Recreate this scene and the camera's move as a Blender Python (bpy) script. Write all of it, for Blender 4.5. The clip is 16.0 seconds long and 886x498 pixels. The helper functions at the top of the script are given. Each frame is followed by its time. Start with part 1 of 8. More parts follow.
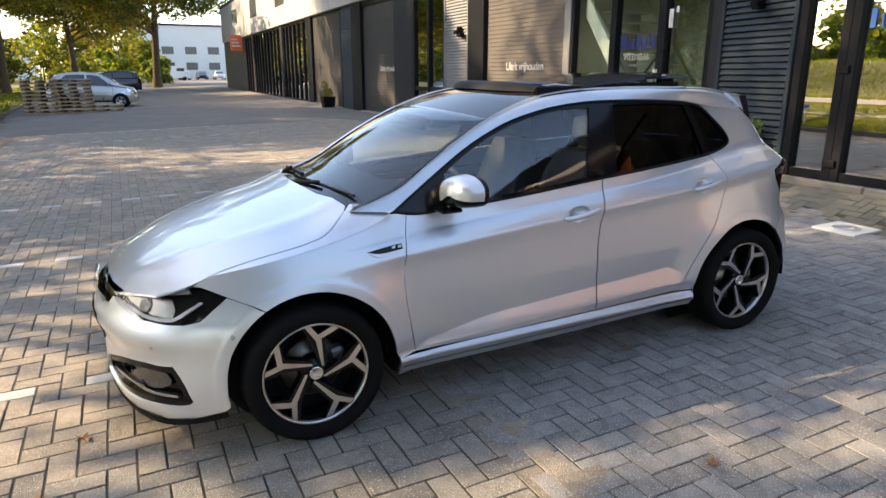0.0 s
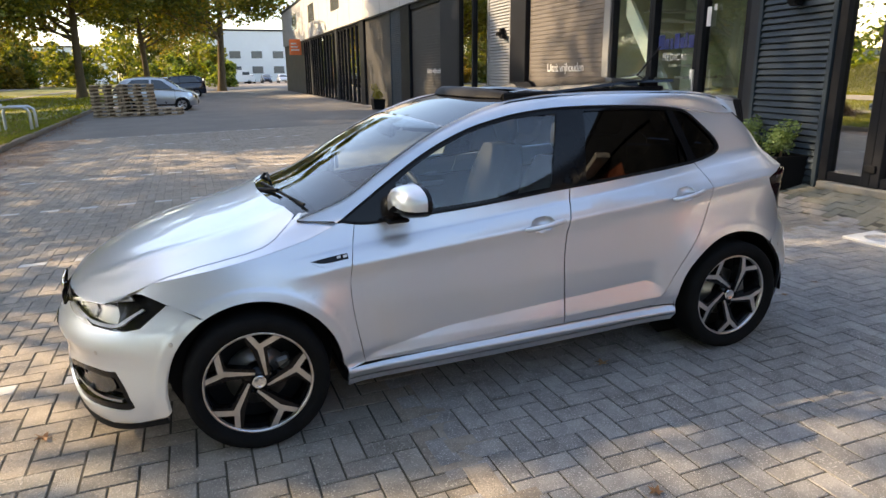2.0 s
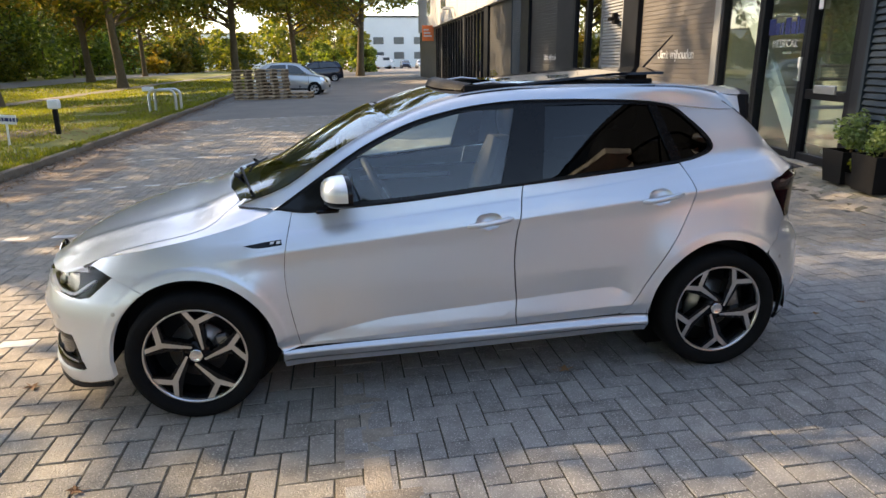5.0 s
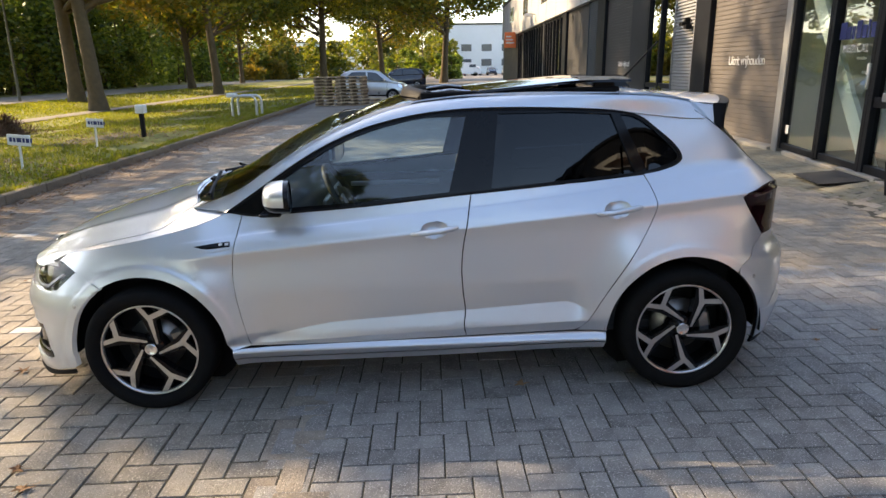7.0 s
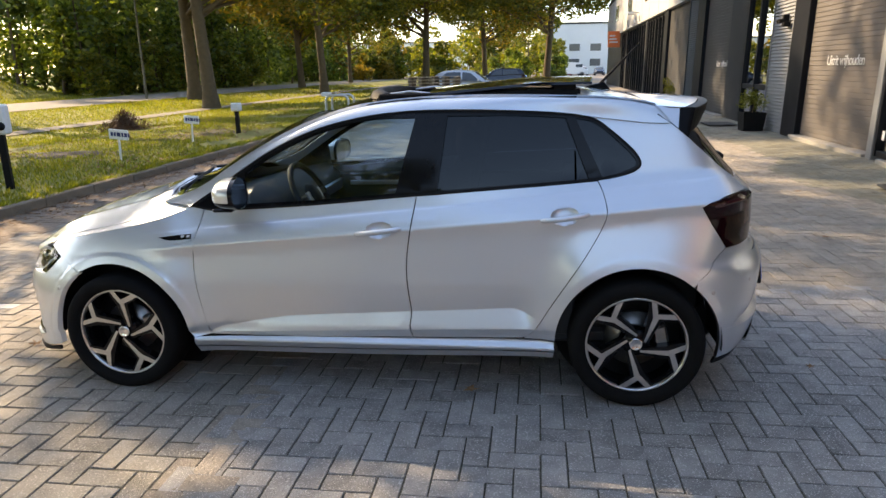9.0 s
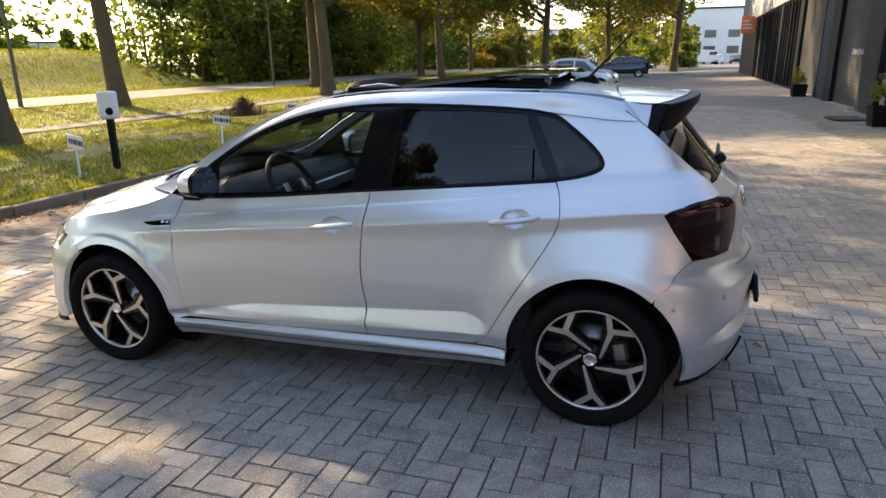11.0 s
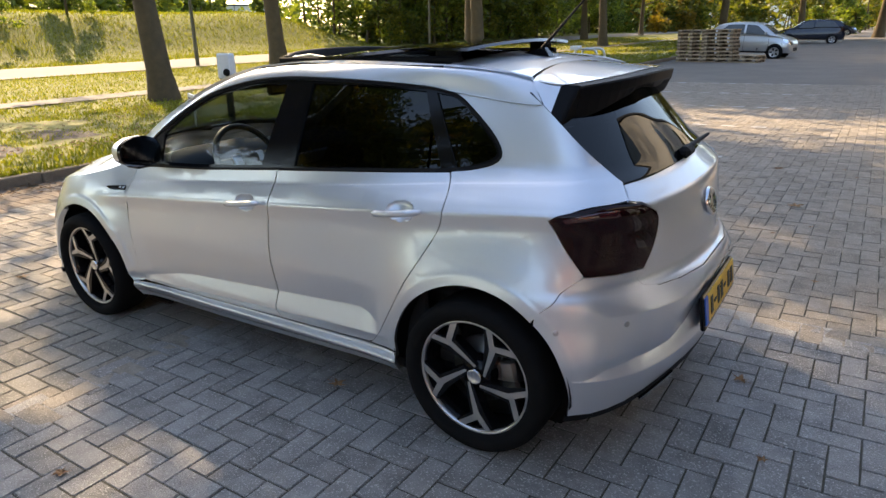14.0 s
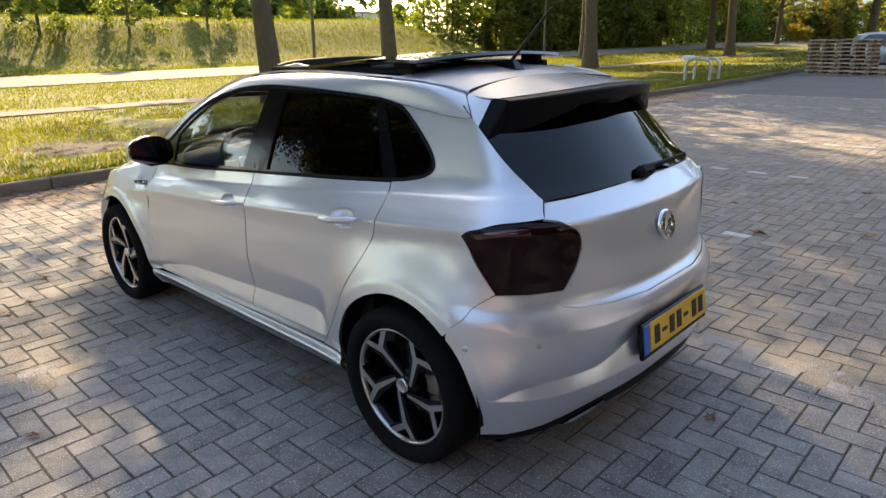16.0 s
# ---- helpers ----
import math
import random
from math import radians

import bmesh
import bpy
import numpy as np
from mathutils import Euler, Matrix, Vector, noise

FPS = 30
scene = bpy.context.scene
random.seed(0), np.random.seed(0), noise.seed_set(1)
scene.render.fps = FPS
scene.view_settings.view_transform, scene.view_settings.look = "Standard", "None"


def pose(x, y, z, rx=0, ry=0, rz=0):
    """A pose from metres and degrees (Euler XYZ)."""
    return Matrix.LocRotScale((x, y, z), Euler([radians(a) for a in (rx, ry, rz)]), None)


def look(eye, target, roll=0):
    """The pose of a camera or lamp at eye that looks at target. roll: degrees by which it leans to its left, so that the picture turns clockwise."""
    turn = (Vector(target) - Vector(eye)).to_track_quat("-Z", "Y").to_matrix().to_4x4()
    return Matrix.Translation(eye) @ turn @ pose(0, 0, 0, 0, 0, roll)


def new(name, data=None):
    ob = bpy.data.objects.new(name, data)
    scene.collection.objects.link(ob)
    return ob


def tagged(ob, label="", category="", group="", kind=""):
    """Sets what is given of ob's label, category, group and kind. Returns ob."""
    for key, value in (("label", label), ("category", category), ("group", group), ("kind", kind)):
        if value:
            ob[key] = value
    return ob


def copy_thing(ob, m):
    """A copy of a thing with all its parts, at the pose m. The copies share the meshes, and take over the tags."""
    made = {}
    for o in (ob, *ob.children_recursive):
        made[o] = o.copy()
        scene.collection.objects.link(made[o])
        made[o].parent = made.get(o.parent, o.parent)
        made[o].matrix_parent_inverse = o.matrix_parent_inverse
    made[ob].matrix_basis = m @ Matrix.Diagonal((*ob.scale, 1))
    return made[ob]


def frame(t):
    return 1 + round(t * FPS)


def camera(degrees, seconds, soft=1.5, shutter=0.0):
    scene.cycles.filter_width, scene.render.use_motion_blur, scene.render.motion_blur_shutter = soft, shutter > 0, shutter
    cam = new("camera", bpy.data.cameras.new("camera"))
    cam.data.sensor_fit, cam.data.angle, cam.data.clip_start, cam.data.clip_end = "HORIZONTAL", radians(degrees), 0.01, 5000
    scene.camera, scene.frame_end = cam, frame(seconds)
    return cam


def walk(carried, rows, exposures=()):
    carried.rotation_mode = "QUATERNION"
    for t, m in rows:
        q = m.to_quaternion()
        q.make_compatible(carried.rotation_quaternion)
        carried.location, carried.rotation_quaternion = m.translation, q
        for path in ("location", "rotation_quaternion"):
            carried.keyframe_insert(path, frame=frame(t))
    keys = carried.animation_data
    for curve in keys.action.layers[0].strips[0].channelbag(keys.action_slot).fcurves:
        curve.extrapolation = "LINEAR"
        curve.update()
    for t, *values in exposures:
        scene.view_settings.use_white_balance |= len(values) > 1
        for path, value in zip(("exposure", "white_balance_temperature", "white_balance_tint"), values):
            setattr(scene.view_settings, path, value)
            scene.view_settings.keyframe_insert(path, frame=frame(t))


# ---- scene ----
cam = camera(68.5, 16.0)
PATH = [
    (0, (-1.903, -3.315, 1.507), (-1.055, -1.581, 0.984), -0.0),
    (0.5, (-1.814, -3.397, 1.519), (-0.999, -1.645, 1.005), -0.1),
    (1, (-1.665, -3.481, 1.522), (-0.893, -1.707, 1.015), -0.3),
    (1.5, (-1.554, -3.504, 1.521), (-0.827, -1.711, 1.012), -0.5),
    (2, (-1.432, -3.446, 1.53), (-0.749, -1.639, 1.011), -0.6),
    (2.5, (-1.317, -3.419, 1.541), (-0.682, -1.599, 1.009), -0.6),
    (3, (-1.171, -3.486, 1.539), (-0.593, -1.65, 0.994), -0.5),
    (3.5, (-0.99, -3.597, 1.536), (-0.482, -1.743, 0.982), -0.5),
    (3.7, (-0.941, -3.624, 1.531), (-0.46, -1.763, 0.977), -0.5),
    (5.8, (-0.309, -3.669, 1.558), (-0.117, -1.755, 1.013), -0.4),
    (6, (-0.241, -3.699, 1.549), (-0.07, -1.78, 1.012), -0.4),
    (6.5, (-0.096, -3.72, 1.538), (0.01, -1.795, 1.004), -0.6),
    (7, (0.061, -3.688, 1.547), (0.099, -1.761, 1.013), -0.6),
    (7.5, (0.224, -3.675, 1.56), (0.193, -1.747, 1.026), -0.6),
    (8, (0.429, -3.678, 1.559), (0.316, -1.752, 1.033), -0.6),
    (8.5, (0.646, -3.696, 1.566), (0.444, -1.778, 1.037), -0.8),
    (9, (0.785, -3.648, 1.549), (0.513, -1.739, 1.018), -0.6),
    (9.2, (0.851, -3.609, 1.551), (0.545, -1.706, 1.018), -0.5),
    (11.3, (1.584, -3.305, 1.564), (0.918, -1.506, 1.001), -0.7),
    (11.5, (1.641, -3.243, 1.571), (0.944, -1.456, 1.006), -0.7),
    (12, (1.769, -3.128, 1.578), (0.996, -1.375, 1.005), -0.7),
    (12.5, (1.97, -3.031, 1.574), (1.123, -1.318, 0.986), -0.6),
    (13, (2.155, -2.954, 1.573), (1.238, -1.285, 0.964), -0.5),
    (13.5, (2.253, -2.816, 1.561), (1.278, -1.19, 0.927), -0.5),
    (14, (2.34, -2.654, 1.576), (1.306, -1.072, 0.921), -0.5),
    (14.5, (2.468, -2.571, 1.582), (1.358, -1.034, 0.945), -0.7),
    (15, (2.667, -2.491, 1.596), (1.473, -1.011, 0.976), -0.5),
    (15.5, (2.797, -2.404, 1.593), (1.548, -0.969, 0.976), -0.3),
    (16, (2.859, -2.263, 1.591), (1.555, -0.885, 0.957), -0.2),
]
walk(cam, [(t, look(eye, target, roll)) for t, eye, target, roll in PATH])

# ---- light ----
EL, AZ = 32.0, -62.0
world = bpy.data.worlds.new("sky")
scene.world = world
world.use_nodes = True
wn = world.node_tree
sky = wn.nodes.new("ShaderNodeTexSky")
sky.sky_type, sky.sun_disc = "NISHITA", False
sky.sun_elevation, sky.sun_rotation = radians(EL), radians(AZ)
sky.air_density, sky.dust_density, sky.ozone_density = 1.0, 1.0, 1.0
bg = wn.nodes["Background"]
bg.inputs[1].default_value = 0.15
wn.links.new(sky.outputs[0], bg.inputs[0])
sun = new("sun", bpy.data.lights.new("sun", "SUN"))
sun.data.energy, sun.data.angle, sun.data.color = 3.9, radians(0.6), (1.0, 0.79, 0.52)
sdir = Vector((math.sin(radians(AZ)) * math.cos(radians(EL)), math.cos(radians(AZ)) * math.cos(radians(EL)), math.sin(radians(EL))))
sun.matrix_world = look(sdir * 60, (0, 0, 0))
scene.view_settings.exposure = 1.84
scene.view_settings.use_white_balance = True
scene.view_settings.white_balance_temperature, scene.view_settings.white_balance_tint = 7120, 12.5


# ---- materials ----
def nodes_of(name):
    m = bpy.data.materials.new(name)
    m.use_nodes = True
    nt = m.node_tree
    return m, nt, nt.nodes["Principled BSDF"]


def socket(n, name):
    return n.inputs[name]


def mottled(name, dark, light, rough=0.7, metal=0.0, scale=8.0, fine=60.0, bump=0.15, spec=0.5, coat=0.0, per=0.0, island=False, rvar=0.15, speck=0.0):
    """A surface whose colour wanders between two tones at two scales, with fine relief; per: how far single pieces differ."""
    m, nt, b = nodes_of(name)
    tc = nt.nodes.new("ShaderNodeTexCoord")
    n1, n2 = nt.nodes.new("ShaderNodeTexNoise"), nt.nodes.new("ShaderNodeTexNoise")
    for n, s in ((n1, scale), (n2, fine)):
        n.inputs["Scale"].default_value, n.inputs["Detail"].default_value, n.inputs["Roughness"].default_value = s, 5, 0.6
        nt.links.new(tc.outputs["Object"], n.inputs["Vector"])
    add = nt.nodes.new("ShaderNodeMath")
    add.operation = "MULTIPLY_ADD"
    nt.links.new(n2.outputs["Fac"], add.inputs[0])
    add.inputs[1].default_value = 0.45
    half = nt.nodes.new("ShaderNodeMath")
    half.operation = "MULTIPLY_ADD"
    nt.links.new(n1.outputs["Fac"], half.inputs[0])
    half.inputs[1].default_value, half.inputs[2].default_value = 0.9, -0.22
    nt.links.new(half.outputs[0], add.inputs[2])
    fac = add.outputs[0]
    if per:
        if island:
            src = nt.nodes.new("ShaderNodeNewGeometry").outputs["Random Per Island"]
        else:
            src = nt.nodes.new("ShaderNodeObjectInfo").outputs["Random"]
        pn = nt.nodes.new("ShaderNodeMath")
        pn.operation = "MULTIPLY_ADD"
        nt.links.new(src, pn.inputs[0])
        pn.inputs[1].default_value, pn.inputs[2].default_value = per, -per / 2
        pa = nt.nodes.new("ShaderNodeMath")
        nt.links.new(fac, pa.inputs[0])
        nt.links.new(pn.outputs[0], pa.inputs[1])
        fac = pa.outputs[0]
    if speck:
        n3 = nt.nodes.new("ShaderNodeTexNoise")
        n3.inputs["Scale"].default_value, n3.inputs["Detail"].default_value = 125, 2
        nt.links.new(tc.outputs["Object"], n3.inputs["Vector"])
        cut = nt.nodes.new("ShaderNodeMapRange")
        cut.inputs["From Min"].default_value, cut.inputs["From Max"].default_value, cut.inputs["To Max"].default_value = 0.60, 0.66, speck
        nt.links.new(n3.outputs["Fac"], cut.inputs["Value"])
        sa = nt.nodes.new("ShaderNodeMath")
        nt.links.new(fac, sa.inputs[0])
        nt.links.new(cut.outputs["Result"], sa.inputs[1])
        fac = sa.outputs[0]
    mix = nt.nodes.new("ShaderNodeMix")
    mix.data_type, mix.clamp_factor = "RGBA", True
    nt.links.new(fac, mix.inputs["Factor"])
    mix.inputs["A"].default_value, mix.inputs["B"].default_value = (*dark, 1), (*light, 1)
    nt.links.new(mix.outputs["Result"], b.inputs["Base Color"])
    b.inputs["Metallic"].default_value, b.inputs["Specular IOR Level"].default_value = metal, spec
    b.inputs["Coat Weight"].default_value = coat
    rm = nt.nodes.new("ShaderNodeMath")
    rm.operation, rm.use_clamp = "MULTIPLY_ADD", True
    nt.links.new(n1.outputs["Fac"], rm.inputs[0])
    rm.inputs[1].default_value, rm.inputs[2].default_value = rvar, rough - rvar / 2
    nt.links.new(rm.outputs[0], b.inputs["Roughness"])
    if bump:
        bp = nt.nodes.new("ShaderNodeBump")
        bp.inputs["Strength"].default_value, bp.inputs["Distance"].default_value = bump, 0.01
        nt.links.new(n2.outputs["Fac"], bp.inputs["Height"])
        nt.links.new(bp.outputs[0], b.inputs["Normal"])
    return m


def leafy(name, dark, light, through_light=0.5, rough=0.55):
    """Leaves or grass: tones by island, part of the light passes through."""
    m, nt, b = nodes_of(name)
    geo = nt.nodes.new("ShaderNodeNewGeometry")
    mix = nt.nodes.new("ShaderNodeMix")
    mix.data_type = "RGBA"
    nt.links.new(geo.outputs["Random Per Island"], mix.inputs["Factor"])
    mix.inputs["A"].default_value, mix.inputs["B"].default_value = (*dark, 1), (*light, 1)
    b.inputs["Roughness"].default_value = rough
    nt.links.new(mix.outputs["Result"], b.inputs["Base Color"])
    tr = nt.nodes.new("ShaderNodeBsdfTranslucent")
    gain = nt.nodes.new("ShaderNodeMix")
    gain.data_type, gain.blend_type = "RGBA", "MULTIPLY"
    gain.inputs["Factor"].default_value = 1.0
    nt.links.new(mix.outputs["Result"], gain.inputs["A"])
    gain.inputs["B"].default_value = (1.55, 1.5, 0.55, 1)
    nt.links.new(gain.outputs["Result"], tr.inputs["Color"])
    ms = nt.nodes.new("ShaderNodeMixShader")
    ms.inputs[0].default_value = through_light
    nt.links.new(b.outputs[0], ms.inputs[1])
    nt.links.new(tr.outputs[0], ms.inputs[2])
    nt.links.new(ms.outputs[0], nt.nodes["Material Output"].inputs["Surface"])
    return m


def pane_glass(name, tint, gloss=0.12, shine=1.35):
    """Thin sheet glass: it lets light straight through, tinted, and mirrors more at a glance."""
    m, nt, b = nodes_of(name)
    tr = nt.nodes.new("ShaderNodeBsdfTransparent")
    tr.inputs["Color"].default_value = (*tint, 1)
    gl = nt.nodes.new("ShaderNodeBsdfGlossy")
    gl.inputs["Roughness"].default_value = 0.012
    lw = nt.nodes.new("ShaderNodeLayerWeight")
    pw = nt.nodes.new("ShaderNodeMath")
    pw.operation = "POWER"
    nt.links.new(lw.outputs["Facing"], pw.inputs[0])
    pw.inputs[1].default_value = 5
    fr = nt.nodes.new("ShaderNodeMath")
    fr.operation = "MULTIPLY_ADD"
    nt.links.new(pw.outputs[0], fr.inputs[0])
    fr.inputs[1].default_value, fr.inputs[2].default_value = 0.955, 0.045
    mp = nt.nodes.new("ShaderNodeMath")
    mp.operation, mp.use_clamp = "MULTIPLY_ADD", True
    nt.links.new(fr.outputs[0], mp.inputs[0])
    mp.inputs[1].default_value, mp.inputs[2].default_value = shine, gloss - 0.05
    ms = nt.nodes.new("ShaderNodeMixShader")
    nt.links.new(mp.outputs[0], ms.inputs[0])
    nt.links.new(tr.outputs[0], ms.inputs[1])
    nt.links.new(gl.outputs[0], ms.inputs[2])
    nt.links.new(ms.outputs[0], nt.nodes["Material Output"].inputs["Surface"])
    return m


M_BRICK = mottled("paving_brick", (0.082, 0.080, 0.077), (0.48, 0.462, 0.44), 0.85, scale=9, fine=150, bump=1.0, per=0.22, speck=1.1)
M_BRICKS = mottled("paving_bricks", (0.082, 0.080, 0.077), (0.48, 0.462, 0.44), 0.85, scale=9, fine=150, bump=1.0, per=0.22, island=True, speck=1.1)
M_BRICKOLD = mottled("paving_bricks_old", (0.105, 0.090, 0.070), (0.415, 0.365, 0.305), 0.88, scale=11, fine=120, bump=0.9, per=0.24, island=True, speck=0.8)
M_BRICKPALE = mottled("paving_brick_pale", (0.085, 0.078, 0.066), (0.42, 0.39, 0.34), 0.88, scale=7, fine=130, bump=1.0, per=0.24, island=True, speck=0.8)
M_BRICKMOSS = mottled("paving_brick_mossy", (0.075, 0.072, 0.05), (0.27, 0.255, 0.20), 0.9, scale=2.2, fine=90, bump=0.8, per=0.25, island=True, speck=0.3)
M_BRICKDIRT = mottled("paving_brick_dirty", (0.09, 0.062, 0.042), (0.30, 0.235, 0.18), 0.92, scale=2.5, fine=60, bump=0.9, per=0.2, island=True, speck=0.3)
M_WHITE = mottled("marking_white", (0.30, 0.29, 0.27), (0.62, 0.61, 0.58), 0.75, scale=14, fine=120, bump=0.3, per=0.3, island=True)
M_JOINT = mottled("joint_sand", (0.028, 0.026, 0.019), (0.10, 0.092, 0.066), 0.95, scale=3, fine=90, bump=0.6)
M_FARPAVE = mottled("paving_far", (0.10, 0.088, 0.075), (0.245, 0.218, 0.188), 0.9, scale=0.7, fine=9, bump=0.2)
M_CONC = mottled("concrete", (0.13, 0.12, 0.10), (0.33, 0.31, 0.275), 0.85, scale=3, fine=80, bump=0.3, per=0.2)
M_KERB = mottled("kerb_concrete", (0.09, 0.064, 0.04), (0.32, 0.25, 0.17), 0.9, scale=4, fine=60, bump=0.6, per=0.25)
M_GRASSBED = mottled("grass_soil", (0.085, 0.085, 0.016), (0.22, 0.215, 0.034), 0.95, scale=0.5, fine=14, bump=0.8)
M_EARTH = mottled("dug_earth", (0.035, 0.025, 0.016), (0.12, 0.09, 0.06), 0.95, scale=3, fine=25, bump=1.0)
M_GRASS = leafy("grass_blades", (0.078, 0.100, 0.009), (0.225, 0.225, 0.020), 0.5)
M_PATH = mottled("path_asphalt", (0.105, 0.092, 0.074), (0.215, 0.190, 0.155), 0.9, scale=1.5, fine=40, bump=0.2)
M_LEAF = leafy("tree_leaves", (0.036, 0.060, 0.010), (0.19, 0.18, 0.022), 0.55)
M_LEAFY = leafy("autumn_leaves", (0.10, 0.09, 0.012), (0.32, 0.21, 0.025), 0.5)
M_LEAFD = leafy("hedge_leaves", (0.038, 0.070, 0.015), (0.20, 0.24, 0.042), 0.5)
M_BARK = mottled("bark", (0.042, 0.030, 0.016), (0.155, 0.112, 0.060), 0.95, scale=5, fine=45, bump=1.0)
M_FALLEN = mottled("fallen_leaf", (0.14, 0.065, 0.025), (0.42, 0.25, 0.12), 0.8, scale=20, fine=90, bump=0.3, per=0.6)
M_ANTH = mottled("anthracite_cladding", (0.013, 0.015, 0.019), (0.027, 0.030, 0.036), 0.5, scale=1.5, fine=40, bump=0.05, spec=0.2)
M_FRAME = mottled("black_frame", (0.005, 0.0055, 0.008), (0.013, 0.0145, 0.019), 0.45, scale=3, fine=60, bump=0.03, spec=0.15)
M_SLAT = mottled("blue_grey_slats", (0.020, 0.031, 0.042), (0.034, 0.048, 0.062), 0.6, metal=0.0, scale=2, fine=60, bump=0.03, spec=0.2)
M_SLATPALE = mottled("pale_grey_slats", (0.15, 0.155, 0.16), (0.22, 0.225, 0.23), 0.55, metal=0.0, scale=2, fine=60, bump=0.03, spec=0.3)
M_TAUPE = mottled("taupe_sectional_door", (0.076, 0.066, 0.060), (0.112, 0.099, 0.090), 0.65, scale=1.2, fine=50, bump=0.06)
M_DARKDOOR = mottled("charcoal_sectional_door", (0.024, 0.024, 0.024), (0.044, 0.042, 0.041), 0.6, scale=1.2, fine=50, bump=0.06)
M_RED = mottled("brick_red_panel", (0.27, 0.085, 0.045), (0.38, 0.13, 0.075), 0.6, scale=2, fine=40, bump=0.03)
M_WALL = mottled("pale_wall_panel", (0.38, 0.38, 0.375), (0.48, 0.475, 0.465), 0.6, scale=0.8, fine=30, bump=0.05)
M_ROOM = mottled("room_plaster", (0.66, 0.70, 0.64), (0.78, 0.80, 0.75), 0.8, scale=1.5, fine=40, bump=0.05)
M_ROOMDARK = mottled("room_floor", (0.26, 0.26, 0.25), (0.36, 0.355, 0.34), 0.5, scale=1.5, fine=40, bump=0.05)
M_STEEL = mottled("galvanised_steel", (0.42, 0.43, 0.44), (0.66, 0.67, 0.68), 0.4, metal=0.9, scale=6, fine=50, bump=0.1)
M_PWOOD = mottled("pallet_wood", (0.27, 0.19, 0.115), (0.55, 0.43, 0.29), 0.8, scale=4, fine=40, bump=0.4, per=0.5)
# Same wood, with the shade between the boards put into a darker colour.
M_PBLOCKSHADE = mottled("pallet_block_shaded", (0.10, 0.07, 0.045), (0.26, 0.19, 0.125), 0.9, scale=4, fine=40, bump=0.4, per=0.4)
M_WPLAST = mottled("white_plastic", (0.62, 0.62, 0.60), (0.82, 0.82, 0.80), 0.4, scale=5, fine=60, bump=0.03)
M_BPLAST = mottled("black_plastic", (0.005, 0.005, 0.0055), (0.012, 0.012, 0.013), 0.6, scale=8, fine=200, bump=0.12, spec=0.14)
M_ORANGE = mottled("orange_sign", (0.62, 0.13, 0.03), (0.78, 0.20, 0.05), 0.45, scale=2, fine=40, bump=0.03)
M_INK = mottled("navy_ink", (0.008, 0.015, 0.09), (0.014, 0.026, 0.14), 0.5, scale=5, fine=60, bump=0.0)
M_WINK = mottled("white_lettering", (0.52, 0.52, 0.52), (0.66, 0.66, 0.66), 0.5, scale=5, fine=60, bump=0.0)
M_PINK = mottled("blue_lettering", (0.08, 0.22, 0.62), (0.12, 0.30, 0.72), 0.5, scale=5, fine=60, bump=0.0)
M_GLASS = pane_glass("shop_glass", (0.90, 0.96, 0.92), 0.18)
M_GLASSD = pane_glass("door_glass", (0.42, 0.47, 0.43), 0.34)
M_GLASSR = pane_glass("reflective_glass", (0.12, 0.13, 0.12), 0.66)
M_MAT = mottled("rubber_mat", (0.012, 0.012, 0.012), (0.035, 0.035, 0.035), 0.85, scale=15, fine=150, bump=0.6)
M_FARWHITE = mottled("far_white_render", (0.62, 0.62, 0.60), (0.78, 0.78, 0.76), 0.7, scale=0.3, fine=4, bump=0.0)
M_FARWIN = mottled("far_window", (0.05, 0.06, 0.07), (0.12, 0.13, 0.14), 0.15, scale=0.6, fine=4, bump=0.0)


